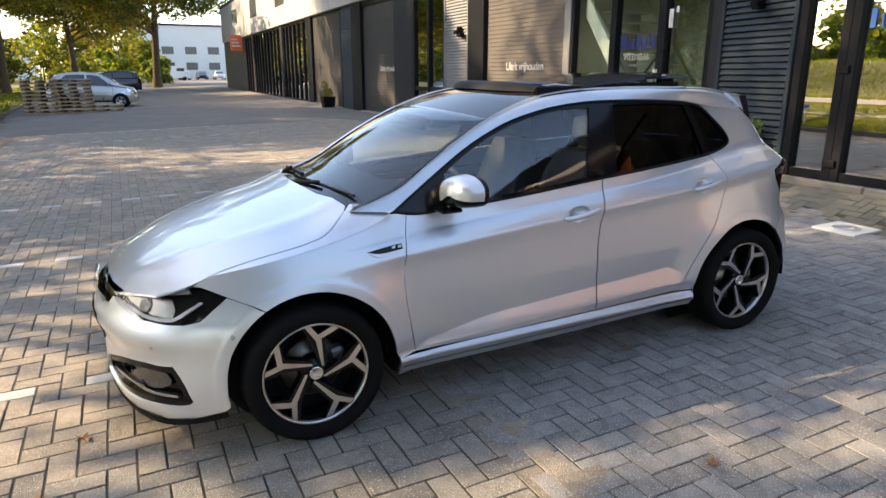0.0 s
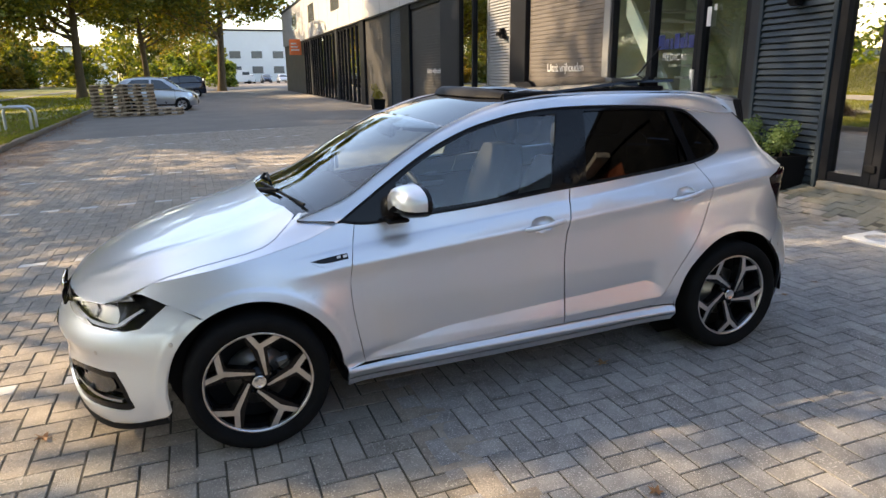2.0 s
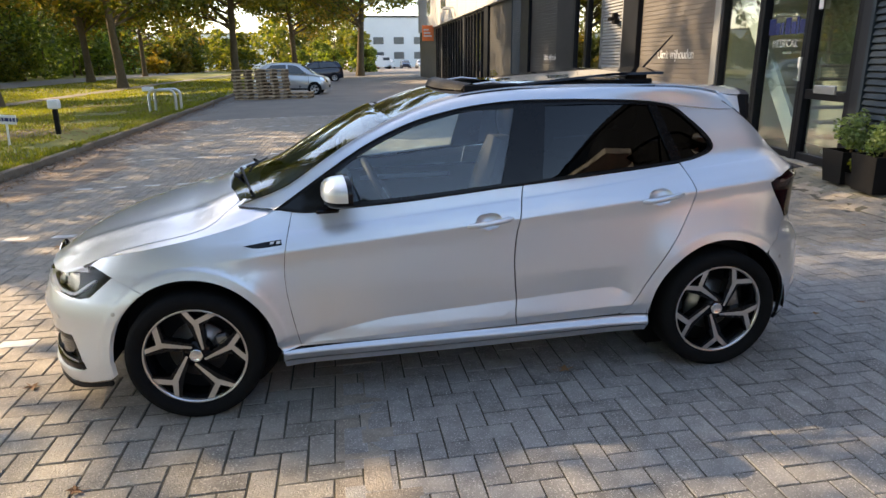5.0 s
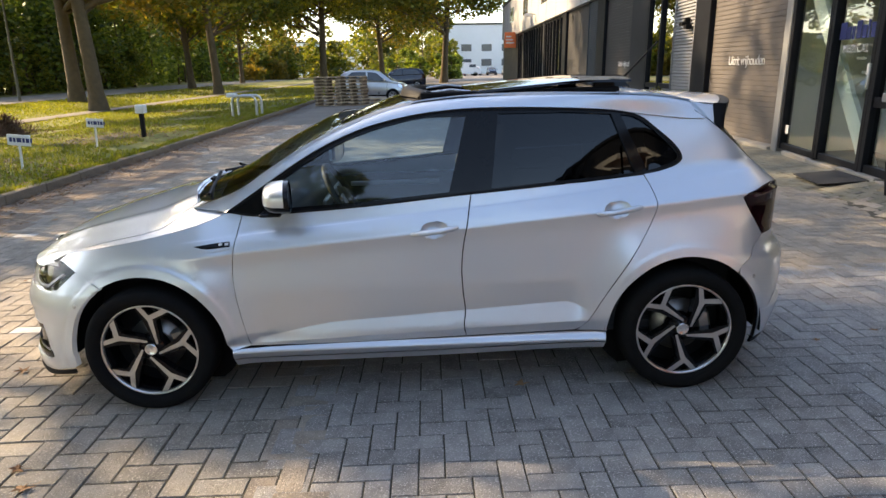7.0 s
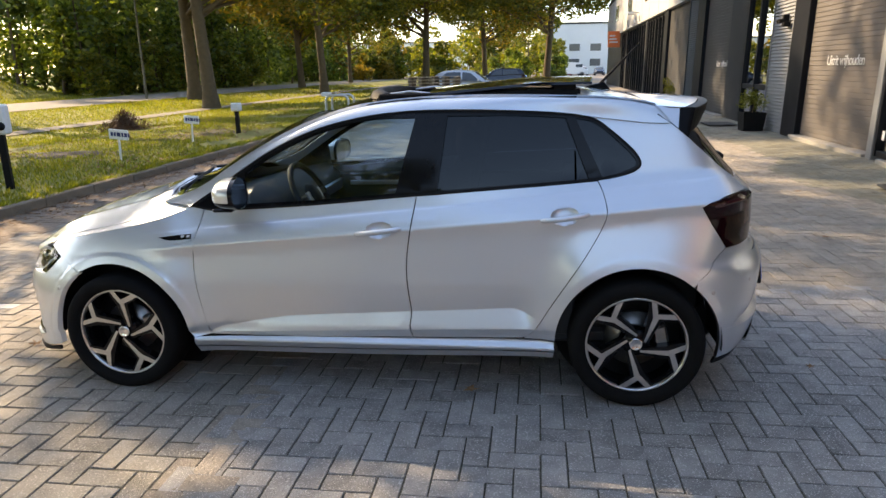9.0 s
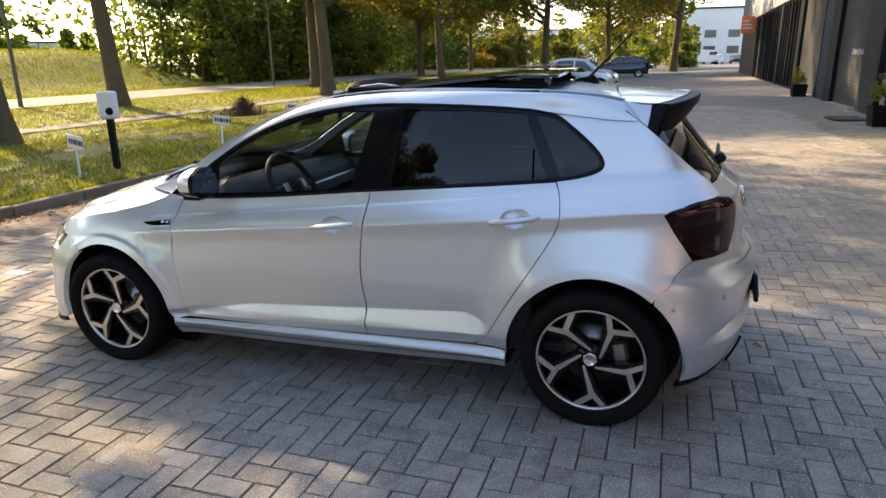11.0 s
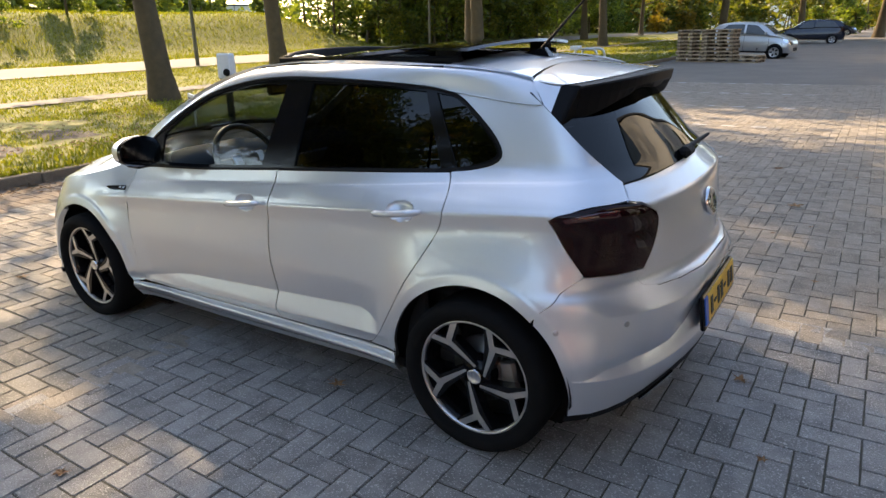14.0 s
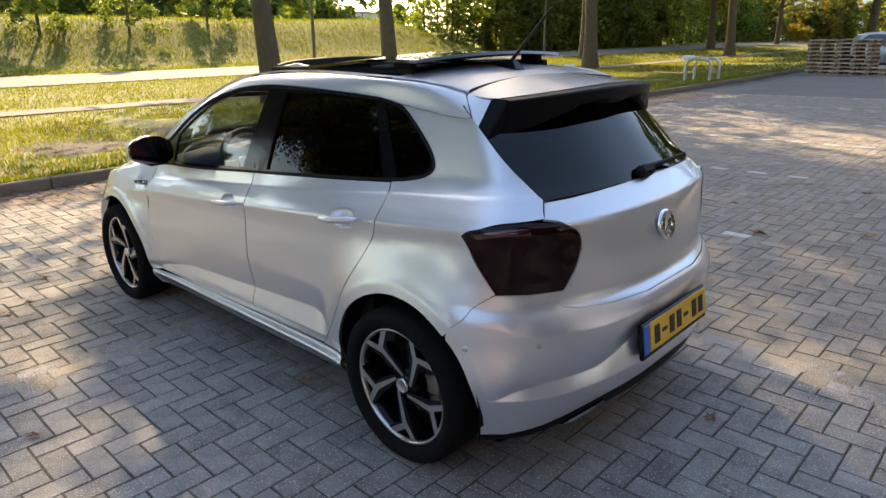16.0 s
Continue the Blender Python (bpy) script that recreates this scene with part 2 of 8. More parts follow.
# ---- mesh helpers ----
class Mesh:
    """Gathers vertices and faces for one mesh."""

    def __init__(self):
        self.v, self.f, self.s = [], [], []

    def add(self, verts, faces, smooth=False):
        n = len(self.v)
        self.v += [tuple(p) for p in verts]
        self.f += [tuple(i + n for i in f) for f in faces]
        self.s += [smooth] * len(faces)
        return self

    def box(self, x0, y0, z0, x1, y1, z1, bev=0.0, m=None):
        b = min(bev, abs(x1 - x0) / 2.2, abs(y1 - y0) / 2.2, abs(z1 - z0) / 2.2)
        if b <= 0:
            vs = [(x, y, z) for z in (z0, z1) for y in (y0, y1) for x in (x0, x1)]
            fs = [(0, 2, 3, 1), (4, 5, 7, 6), (0, 1, 5, 4), (2, 6, 7, 3), (0, 4, 6, 2), (1, 3, 7, 5)]
        else:
            c, h = Vector(((x0 + x1) / 2, (y0 + y1) / 2, (z0 + z1) / 2)), ((x1 - x0) / 2, (y1 - y0) / 2, (z1 - z0) / 2)
            vs, idx = [], {}
            for sx in (-1, 1):
                for sy in (-1, 1):
                    for sz in (-1, 1):
                        for a in range(3):
                            s = (sx, sy, sz)
                            idx[(s, a)] = len(vs)
                            vs.append(tuple(c[k] + s[k] * (h[k] - (0 if k == a else b)) for k in range(3)))
            fs = []
            for a in range(3):
                u, w = (a + 1) % 3, (a + 2) % 3
                for sg in (-1, 1):
                    ring = []
                    for su, sw in ((-1, -1), (1, -1), (1, 1), (-1, 1)):
                        s = [0, 0, 0]
                        s[a], s[u], s[w] = sg, su, sw
                        ring.append(idx[(tuple(s), a)])
                    fs.append(tuple(ring if sg > 0 else ring[::-1]))
                for su in (-1, 1):
                    for sw in (-1, 1):
                        s0, s1 = [0, 0, 0], [0, 0, 0]
                        s0[a], s0[u], s0[w] = -1, su, sw
                        s1[a], s1[u], s1[w] = 1, su, sw
                        q = [idx[(tuple(s0), u)], idx[(tuple(s1), u)], idx[(tuple(s1), w)], idx[(tuple(s0), w)]]
                        fs.append(tuple(q if su * sw < 0 else q[::-1]))
            for sx in (-1, 1):
                for sy in (-1, 1):
                    for sz in (-1, 1):
                        t = [idx[((sx, sy, sz), a)] for a in range(3)]
                        fs.append(tuple(t if sx * sy * sz > 0 else t[::-1]))
        if m is not None:
            vs = [m @ Vector(p) for p in vs]
        return self.add(vs, fs)

    def tube(self, pts, radii, n=10, caps=True):
        """A round bar along points, with a radius for each."""
        pts = [Vector(p) for p in pts]
        rings, up = [], None
        for i, p in enumerate(pts):
            d = (pts[min(i + 1, len(pts) - 1)] - pts[max(i - 1, 0)]).normalized()
            if up is None:
                up = Vector((0, 0, 1)) if abs(d.z) < 0.9 else Vector((1, 0, 0))
            a = d.cross(up).normalized()
            up = a.cross(d).normalized()
            r = radii[i] if isinstance(radii, (list, tuple)) else radii
            rings.append([p + (a * math.cos(k * math.tau / n) + up * math.sin(k * math.tau / n)) * r for k in range(n)])
        vs = [q for ring in rings for q in ring]
        fs = [(i * n + k, i * n + (k + 1) % n, (i + 1) * n + (k + 1) % n, (i + 1) * n + k) for i in range(len(pts) - 1) for k in range(n)]
        self.add(vs, fs, True)
        if caps:
            self.add(rings[0], [tuple(range(n))])
            self.add(rings[-1], [tuple(range(n))[::-1]])
        return self

    def lathe(self, prof, n=48, m=None, smooth=True):
        """Turns a profile of (radius, height) round z."""
        vs = [(r * math.cos(k * math.tau / n), r * math.sin(k * math.tau / n), z) for r, z in prof for k in range(n)]
        fs = [(i * n + k, i * n + (k + 1) % n, (i + 1) * n + (k + 1) % n, (i + 1) * n + k) for i in range(len(prof) - 1) for k in range(n)]
        if m is not None:
            vs = [m @ Vector(p) for p in vs]
        return self.add(vs, fs, smooth)

    def data(self, name, material):
        me = bpy.data.meshes.new(name)
        me.from_pydata(self.v, [], self.f)
        me.polygons.foreach_set("use_smooth", self.s)
        me.materials.append(material)
        me.update()
        return me


def part(name, mb, material, parent=None, label="", at=None):
    ob = new(name, mb if isinstance(mb, bpy.types.Mesh) else mb.data(name, material))
    ob.parent = parent
    if at is not None:
        ob.matrix_basis = at
    return tagged(ob, label)


def thing(name, label, category, at=None, group="", kind=""):
    ob = new(name)
    ob.empty_display_size = 0.1
    if at is not None:
        ob.matrix_basis = at
    return tagged(ob, label, category, group, kind)


def solid(name, mb, material, label, category, at=None, group="", kind=""):
    ob = part(name, mb, material, None, label, at)
    return tagged(ob, label, category, group, kind)


def lettering(name, text, size, material, parent, m, label="", spread=1.0):
    """Letters of the built-in font as a thin flat mesh."""
    cu = bpy.data.curves.new(name, "FONT")
    cu.body, cu.size, cu.extrude, cu.align_x, cu.space_character = text, size, 0.002, "CENTER", spread
    tmp = bpy.data.objects.new(name, cu)
    scene.collection.objects.link(tmp)
    me = bpy.data.meshes.new_from_object(tmp.evaluated_get(bpy.context.evaluated_depsgraph_get()))
    bpy.data.objects.remove(tmp)
    me.materials.clear()
    me.materials.append(material)
    ob = new(name, me)
    ob.parent, ob.matrix_basis = parent, m
    return tagged(ob, label)


def sm(a, b, x):
    t = min(max((x - a) / (b - a), 0), 1)
    return t * t * (3 - 2 * t)


# ---- ground ----
KERB = -5.55


def yard(x, y):
    """The even fall of the yard away from the building."""
    h = -0.004 * min(max(y, -8), 4) + 0.003 * max(min(y, 70) - 15, 0)
    return 0.0221 * min(max(x, -7), 9) + h


def paved(x, y):
    """Height of the paving: the yard's fall with a short ramp up to the entrance."""
    near = 5.96 - 0.16 * (7.46 - min(max(y, 1.8), 7.46)) - x
    ramp = (0.18 - 0.15 * sm(0.8, 6.5, y)) * (1 - sm(7.4, 9, y)) * min(max(1 - near / 0.65, 0), 1.05)
    return yard(x, y) + ramp


def kerb_x(y):
    return KERB - 0.012 * min(max(y, -10), 80)


def verge(x, y):
    """Height of the grass, path, road and dike beyond the kerb."""
    d = kerb_x(y) - x
    base = paved(kerb_x(y), y) + 0.11
    z = base - 0.17 * sm(0.3, 4.0, d) - 0.10 * sm(4.0, 8.0, d) + 0.14 * sm(9.0, 15.0, d)
    z += 0.03 * noise.noise((x * 0.35, y * 0.35, 0)) * sm(0.4, 2, d) * (1 - sm(9, 11, d))
    dike = sm(25.5, 34, d) * (2.6 + 0.25 * noise.noise((y * 0.06, 3, 0))) * (1 - sm(34, 47, y))
    return z + dike + 0.5 * sm(60, 200, d)


def level(x, y):
    return verge(x, y) if x < kerb_x(y) - 0.12 else paved(x, y)


def sheet(xs, ys, fn):
    vs = [(x, y, fn(x, y)) for y in ys for x in xs]
    n = len(xs)
    fs = [(j * n + i, j * n + i + 1, (j + 1) * n + i + 1, (j + 1) * n + i) for j in range(len(ys) - 1) for i in range(n - 1)]
    return Mesh().add(vs, fs, True)


def steps(a, b, n):
    return [a + (b - a) * i / n for i in range(n + 1)]


def to_kerb(xs, ys, fn):
    """A sheet whose last column follows the kerb."""
    vs = [(x, y, fn(x, y)) for y in ys for x in xs[:-1] + [kerb_x(y) - 0.05]]
    n = len(xs)
    return Mesh().add(vs, [(j * n + i, j * n + i + 1, (j + 1) * n + i + 1, (j + 1) * n + i) for j in range(len(ys) - 1) for i in range(n - 1)], True)


BX0, BX1, BY0, BY1 = -5.5, 6.3, -4.5, 17.0
ys = steps(-400, -40, 6)[:-1] + steps(-40, 80, 60)[:-1] + steps(80, 900, 10)
solid("ground", to_kerb(steps(-600, -60, 8)[:-1] + steps(-60, -7, 53) + [0.0], ys, verge), M_GRASSBED,
      "wide grass ground with worn earth patches and a dike", "ground", kind="structure")
solid("road", sheet([-7.4, -5.7] + steps(-5, 30, 14) + [60, 300], ys, lambda x, y: yard(x, y) - (0.05 if BX0 - 0.3 < x < 6.4 and BY0 - 1 < y < BY1 + 1 else 0.004) - (0.03 if x < -5.6 else 0)), M_FARPAVE,
      "grey brick-paved yard worn and dusty", "paving", kind="structure")

# ---- kerb, path, road ----
kb = Mesh().box(-0.06, 0.006, -0.14, 0.06, 0.994, 0.0, 0.012).data("kerbstone", M_KERB)
kerb = thing("kerb", "weathered concrete kerb along the grass verge", "kerb", kind="structure")
for i in range(-14, 60):
    y = i * 1.0
    part("kerbstone", kb, None, kerb, at=pose(kerb_x(y) - 0.06, y, paved(kerb_x(y), y) + 0.115 + random.uniform(-0.006, 0.006), 0, 0, 0.69 + random.uniform(-0.4, 0.4)))


def strip(x_near, width, y0, y1, lift, bend=0.0):
    yy = steps(y0, y1, 60)
    vs, fs = [], []
    for y in yy:
        for u in steps(0, width, 4):
            x = x_near - u - bend * max(y - 20, 0)
            vs.append((x, y, verge(x, y) + lift))
    for j in range(60):
        for i in range(4):
            a = j * 5 + i
            fs.append((a, a + 5, a + 6, a + 1))
    return Mesh().add(vs, fs, True)


solid("footpath", strip(-15.2, 0.9, -60, 140, 0.03), M_PATH, "narrow trodden footpath crossing the grass", "path", kind="structure")
solid("cycle_road", strip(-23.0, 6.2, -60, 260, 0.035), M_PATH, "pale asphalt road beyond the verge", "road", kind="structure")

# ---- building ----
FY = math.degrees(math.atan(0.0157))
building = thing("business_building", "modern business unit with anthracite and pale grey cladding", "building", pose(5.95, 0, 0, 0, 0, -FY))
FRONT = 0.0
STRAIGHT = Matrix.Identity(4)
ANGLED = Matrix.Translation((-0.107, 7.46, 0)) @ pose(0, 0, 0, 0, 0, -8.2) @ Matrix.Translation((0, -7.46, 0))
PORCH = Matrix.Translation((-0.92, 0.055, 0))


def slab(name, y0, y1, z0, z1, material, depth=0.25, x=FRONT, label="", bev=0.01, at=STRAIGHT):
    return part(name, Mesh().box(x, y0, z0, x + depth, y1, z1, bev), material, building, label, at)


def slatted(name, y0, y1, z0, z1, pitch, material, label, x=FRONT, at=STRAIGHT):
    """Cladding of horizontal folded slats in a slim edge frame."""
    back = slab(name, y0, y1, z0, z1, M_FRAME, 0.1, x + 0.04, label, 0.01, at)
    tri = Mesh()
    h = pitch * 0.94
    prof = [(0.04, 0.0), (-0.008, 0.004), (-0.012, h * 0.18), (0.012, h * 0.92), (0.04, h)]
    for i in range(len(prof) - 1):
        (xa, za), (xb, zb) = prof[i], prof[i + 1]
        tri.add([(xa, y0 + 0.06, za), (xa, y1 - 0.06, za), (xb, y1 - 0.06, zb), (xb, y0 + 0.06, zb)], [(0, 3, 2, 1)])
    me = tri.data("slat", material)
    for k in range(int((z1 - z0) / pitch)):
        part("slat", me, None, back, at=pose(x, 0, z0 + k * pitch))
    for ya in (y0, y1 - 0.06):
        part("edge_trim", Mesh().box(x - 0.025, ya, z0, x + 0.05, ya + 0.06, z1, 0.004), M_SLAT if material is M_SLAT else material, back)


def ribbed_door(y0, y1, z0, z1, material, label, x=0.05, pitch=0.09):
    door = slab("sectional_door", y0, y1, z0, z1, material, 0.06, x + 0.012, label)
    me = Mesh().box(x, y0 + 0.01, 0.004, x + 0.014, y1 - 0.01, pitch - 0.006, 0.005).data("rib", material)
    for k in range(int((z1 - z0) / pitch)):
        part("rib", me, None, door, at=pose(0, 0, z0 + k * pitch))
    part("threshold", Mesh().box(x - 0.22, y0, z0 - 0.12, x + 0.08, y1, z0 - 0.005, 0.01), M_CONC, door, "pale concrete threshold")
    return door


def glazing(y0, y1, z0, z1, label, n=1, x=0.02, bar=0.07, rail=None, glass=None, at=STRAIGHT):
    """A framed unit of n panes."""
    unit = part("shop_window", Mesh().box(x, y0, z0, x + 0.09, y1, z0 + bar, 0.006), M_FRAME, building, label, at)
    part("head", Mesh().box(x, y0, z1 - bar, x + 0.09, y1, z1, 0.006), M_FRAME, unit)
    w = (y1 - y0) / n
    for k in range(n + 1):
        yc = y0 + k * w
        a = yc if k == 0 else yc - bar if k == n else yc - bar / 2
        part("mullion", Mesh().box(x - 0.02, a, z0, x + 0.10, a + bar, z1, 0.006), M_FRAME, unit)
    for k in range(n):
        p = part("pane", Mesh().add([(x + 0.05, a, b) for a, b in ((y0 + k * w + 0.03, z0 + 0.03), (y0 + k * w + 0.03, z1 - 0.03), (y0 + (k + 1) * w - 0.03, z1 - 0.03), (y0 + (k + 1) * w - 0.03, z0 + 0.03))], [(0, 1, 2, 3)]), glass or M_GLASSR, unit)
        p.visible_shadow = False
    if rail:
        part("rail", Mesh().box(x, y0 + bar, rail, x + 0.09, y1 - bar, rail + 0.12, 0.006), M_FRAME, unit)
    return unit


TOP, HIGH = 3.95, 6.6
slab("wall", -3.0, 0.0, 0.0, TOP, M_ANTH, at=PORCH)
slab("wall", -3.2, -2.95, 0.0, 5.58, M_ANTH, 1.2, -0.92, "dark return wall")
# Out of view; made pale so the car's flank mirrors something bright.
slab("wall", -30, -3.2, 0.0, 2.3, M_FARWHITE, 0.25, FRONT, "unseen pale wall added to brighten the car side")
slab("wall", -30, -3.2, 2.3, TOP, M_ANTH, 0.25, FRONT, "dark wall band of the next unit")
FACE = Matrix(((0, 0, -1, 0), (-1, 0, 0, 0), (0, 1, 0, 0), (0, 0, 0, 1)))
gdoor = glazing(1.16, 1.77, 0.35, 3.0, "dark-framed glass double door", 1, 0.02, 0.10, at=PORCH)
gdoor2 = glazing(0.0, 1.159, 0.35, 3.0, "dark-framed glass double door", 1, 0.02, 0.10, at=PORCH)
slab("lintel", 1.78, 7.2, 3.0, TOP, M_ANTH, at=ANGLED)
slab("lintel", 0.0, 1.77, 3.0, TOP, M_ANTH, at=PORCH)
slatted("louvre_panel", 1.78, 3.04, 0.22, 3.0, 0.074, M_SLAT, "blue-grey horizontal slatted cladding", at=ANGLED)
slab("column", 3.04, 3.23, 0.12, 3.0, M_ANTH, 0.3, -0.01, at=ANGLED)
door = glazing(3.23, 4.36, 0.24, 3.0, "glass entrance door in a dark frame", 1, 0.02, 0.10, 1.04, M_GLASSD, ANGLED)
part("letter_plate", Mesh().box(-0.015, 3.54, 1.12, 0.02, 4.0, 1.22, 0.006), M_STEEL, door, "brushed steel letter plate")
part("door_handle", Mesh().tube([(-0.06, 4.31, 1.26), (-0.06, 4.31, 1.56)], 0.016), M_STEEL, door, "steel bar handle")
part("door_handle", Mesh().box(-0.03, 4.40, 1.42, 0.02, 4.45, 1.56, 0.008), M_WPLAST, door, "white plastic bell push")
part("unit_bar", Mesh().box(0.026, 4.12, 2.14, 0.032, 4.22, 2.40, 0.002), M_WINK, door, "white bar")
part("unit_bar", Mesh().box(0.026, 4.00, 2.34, 0.032, 4.06, 2.42, 0.002), M_WINK, door, "white bar")
shop = glazing(4.361, 5.71, 0.23, 3.0, "tall shop window with white lettering", 1, 0.02, 0.09, None, M_GLASS, ANGLED)
shop2 = glazing(5.711, 7.2, 0.21, 3.0, "tall shop window with a staircase behind", 1, 0.02, 0.09, None, M_GLASS, ANGLED)
lettering("shop_word", "MEDICAL", 0.145, M_WINK, shop, Matrix.Translation((0.06, 5.04, 1.70)) @ FACE, "white capital letters", 1.25)
for k, (w, h, o) in enumerate(((0.19, 0.22, 0.0), (0.12, 0.16, 0.20), (0.08, 0.16, 0.35), (0.14, 0.22, 0.47), (0.12, 0.16, 0.63), (0.06, 0.22, 0.77), (0.14, 0.18, 0.86))):
    part("logo_bar", Mesh().box(0.056, 5.54 - o - w, 1.87, 0.062, 5.54 - o, 1.87 + h, 0.01), M_INK, shop, "dark blue sign lettering")
part("door_sticker", Mesh().box(0.055, 6.96, 0.46, 0.06, 7.08, 0.60, 0.002), M_WPLAST, shop2, "pale yellow sticker")
slab("column", 7.2, 7.46, 0.05, TOP, M_SLATPALE, 0.2, -0.02, "pale aluminium door post", at=ANGLED)
for k in range(7):
    y = -0.28 + 1.02 * k + (0.02 if k > 1 else 0)
    slab("plinth", y, y + 1.01, 0.0, 0.345 if y < 1.5 else 0.215 if y < 3 else 0.235 if y < 4 else 0.205, M_CONC, 0.13, -0.045, "pale concrete plinth stone", 0.012, PORCH if y < 1.5 else ANGLED)
d1 = ribbed_door(7.50, 10.80, 0.20, TOP, M_TAUPE, "taupe sectional door with horizontal ribs")
slab("column", 10.80, 11.62, 0.05, TOP, M_FRAME, 0.35, -0.06, "black clad column")
slatted("louvre_panel", 11.64, 13.02, 0.12, TOP, 0.074, M_SLATPALE, "pale grey horizontal slatted cladding", -0.02)
glazing(13.04, 15.30, 0.12, TOP, "dark-framed glass door and side light", 2, 0.02, 0.12, 1.0)
slab("column", 15.30, 16.85, 0.05, TOP, M_ANTH, 0.3, 0.0)
d2 = ribbed_door(16.9, 20.0, 0.18, 3.75, M_DARKDOOR, "charcoal sectional door with horizontal ribs")
slab("lintel", 16.85, 20.0, 3.75, TOP, M_FRAME)
slab("column", 20.0, 21.1, 0.05, TOP, M_FRAME, 0.35, -0.06)
slatted("louvre_panel", 21.12, 22.6, 0.12, TOP, 0.074, M_SLAT, "grey horizontal slatted cladding", -0.02)
ribbed_door(22.7, 27.1, 0.18, TOP, M_DARKDOOR, "dark sectional door")
slab("column", 27.1, 28.0, 0.05, TOP, M_FRAME, 0.35, -0.06)
for k in range(6):
    glazing(28.0 + 3.0 * k, 31.0 + 3.0 * k - (0.5 if k in (1, 4) else 0.0), 0.12, TOP, "tall dark-framed shop glazing", 3, 0.02, 0.12)
    if k in (1, 4):
        slab("column", 30.5 + 3.0 * k, 31.0 + 3.0 * k, 0.05, TOP, M_ANTH, 0.3, -0.04)
slab("wall", 46.0, 57.0, 0.0, TOP, M_ANTH)
slab("wall", 7.46, 57, TOP, HIGH, M_WALL, 0.4, -0.12, "pale grey upper wall panels", 0.02)
slab("wall", 1.78, 7.46, TOP, 4.5, M_WALL, 0.4, -0.12, "pale grey upper wall panels", 0.02, ANGLED)
slab("wall", -1.5, 1.77, TOP, 4.5, M_WALL, 0.4, -0.12, "pale grey upper wall panels", 0.02, PORCH)
slab("wall", -30, -3.2, TOP, 5.6, M_ANTH, 0.4, -0.10, "dark upper wall", 0.02)
slab("wall", -3.0, -1.5, TOP, 5.6, M_ANTH, 0.4, -0.10, "dark upper wall", 0.02, PORCH)
slab("red_panel", -13, -5.5, 2.5, 3.4, M_RED, 0.03, -0.035, "brick-red upper wall panel of the next unit")
slab("canopy", -20, -6.0, 3.86, 4.08, M_FARWHITE, 1.0, -1.1, "cream eave over the next unit")
slab("red_panel", -14, -6.0, 0.1, 1.7, M_RED, 0.03, -0.03, "brick-red wall panel of the next unit")
for k in range(7, 24):
    part("panel_joint", Mesh().box(-0.124, -11.0 + 2.9 * k, TOP + 0.02, -0.10, -10.985 + 2.9 * k, HIGH - 0.02), M_ANTH, building)
for k in range(5):
    part("upper_window", Mesh().box(-0.125, 16 + 8 * k, 4.9, -0.09, 18.4 + 8 * k, 6.0, 0.01), M_FARWIN, building, "dark upper-floor window")
part("roof", Mesh().box(-0.16, 7.46, HIGH, 14, 57, HIGH + 0.2, 0.02).box(3.0, -1.5, 4.48, 14, 7.45, 4.6, 0.02), M_ANTH, building)
part("roof", Mesh().box(-0.16, 1.78, 4.5, 3.4, 7.46, 4.62, 0.02), M_ANTH, building, at=ANGLED)
part("roof", Mesh().box(-0.16, -1.5, 4.49, 3.2, 1.77, 4.61, 0.02), M_ANTH, building, at=PORCH)
part("low_roof", Mesh().box(-0.16, -30, 5.6, 14, -1.51, 5.8, 0.02), M_ANTH, building)
part("end_wall", Mesh().box(0.3, 7.46, 4.5, 14, 7.7, HIGH), M_WALL, building)
part("end_wall", Mesh().box(0.2, 56.7, 0, 14, 57, HIGH), M_ANTH, building)
part("end_wall", Mesh().box(0.2, -30, 0, 14, -29.7, 5.6), M_ANTH, building)
part("rear_wall", Mesh().box(13.7, -29.7, 0, 14, -1.5, 5.6).box(13.7, -1.5, 0, 14, 7.46, 4.48).box(13.7, 7.46, 0, 14, 56.7, HIGH), M_ANTH, building)
part("room_floor", Mesh().box(0.1, -11.7, 0.02, 13.7, 56.7, 0.1), M_ROOMDARK, building)
part("room_wall", Mesh().box(2.9, -11.7, 0.1, 3.05, 56.7, TOP), M_ROOM, building)
part("room_ceiling", Mesh().box(0.1, -11.7, TOP - 0.15, 13.7, 56.7, TOP - 0.05), M_ROOM, building)
part("room_floor", Mesh().box(0.13, -0.3, 0.03, 1.6, 7.3, 0.105), M_ROOMDARK, building, at=ANGLED)
part("room_ceiling", Mesh().box(0.26, -0.3, TOP - 0.16, 1.6, 7.3, TOP - 0.045), M_ROOM, building, at=ANGLED)
for y in (-1.2, 2.6, 7.42, 13.0, 15.5, 28.0, 46.2):
    part("room_wall", Mesh().box(0.12, y - 0.05, 0.1, 2.9, y + 0.05, TOP - 0.15), M_ROOM, building)
M_STAIR = mottled("pale_green_paint", (0.58, 0.67, 0.61), (0.68, 0.76, 0.70), 0.6, scale=2, fine=40, bump=0.03)
stair = thing("staircase", "pale metal staircase seen behind the shop window", "stairs", building.matrix_basis @ ANGLED)
part("stair_panel", Mesh().box(1.55, 4.0, 0.1, 1.6, 7.3, 3.7), M_STAIR, stair, "pale green wall panel")
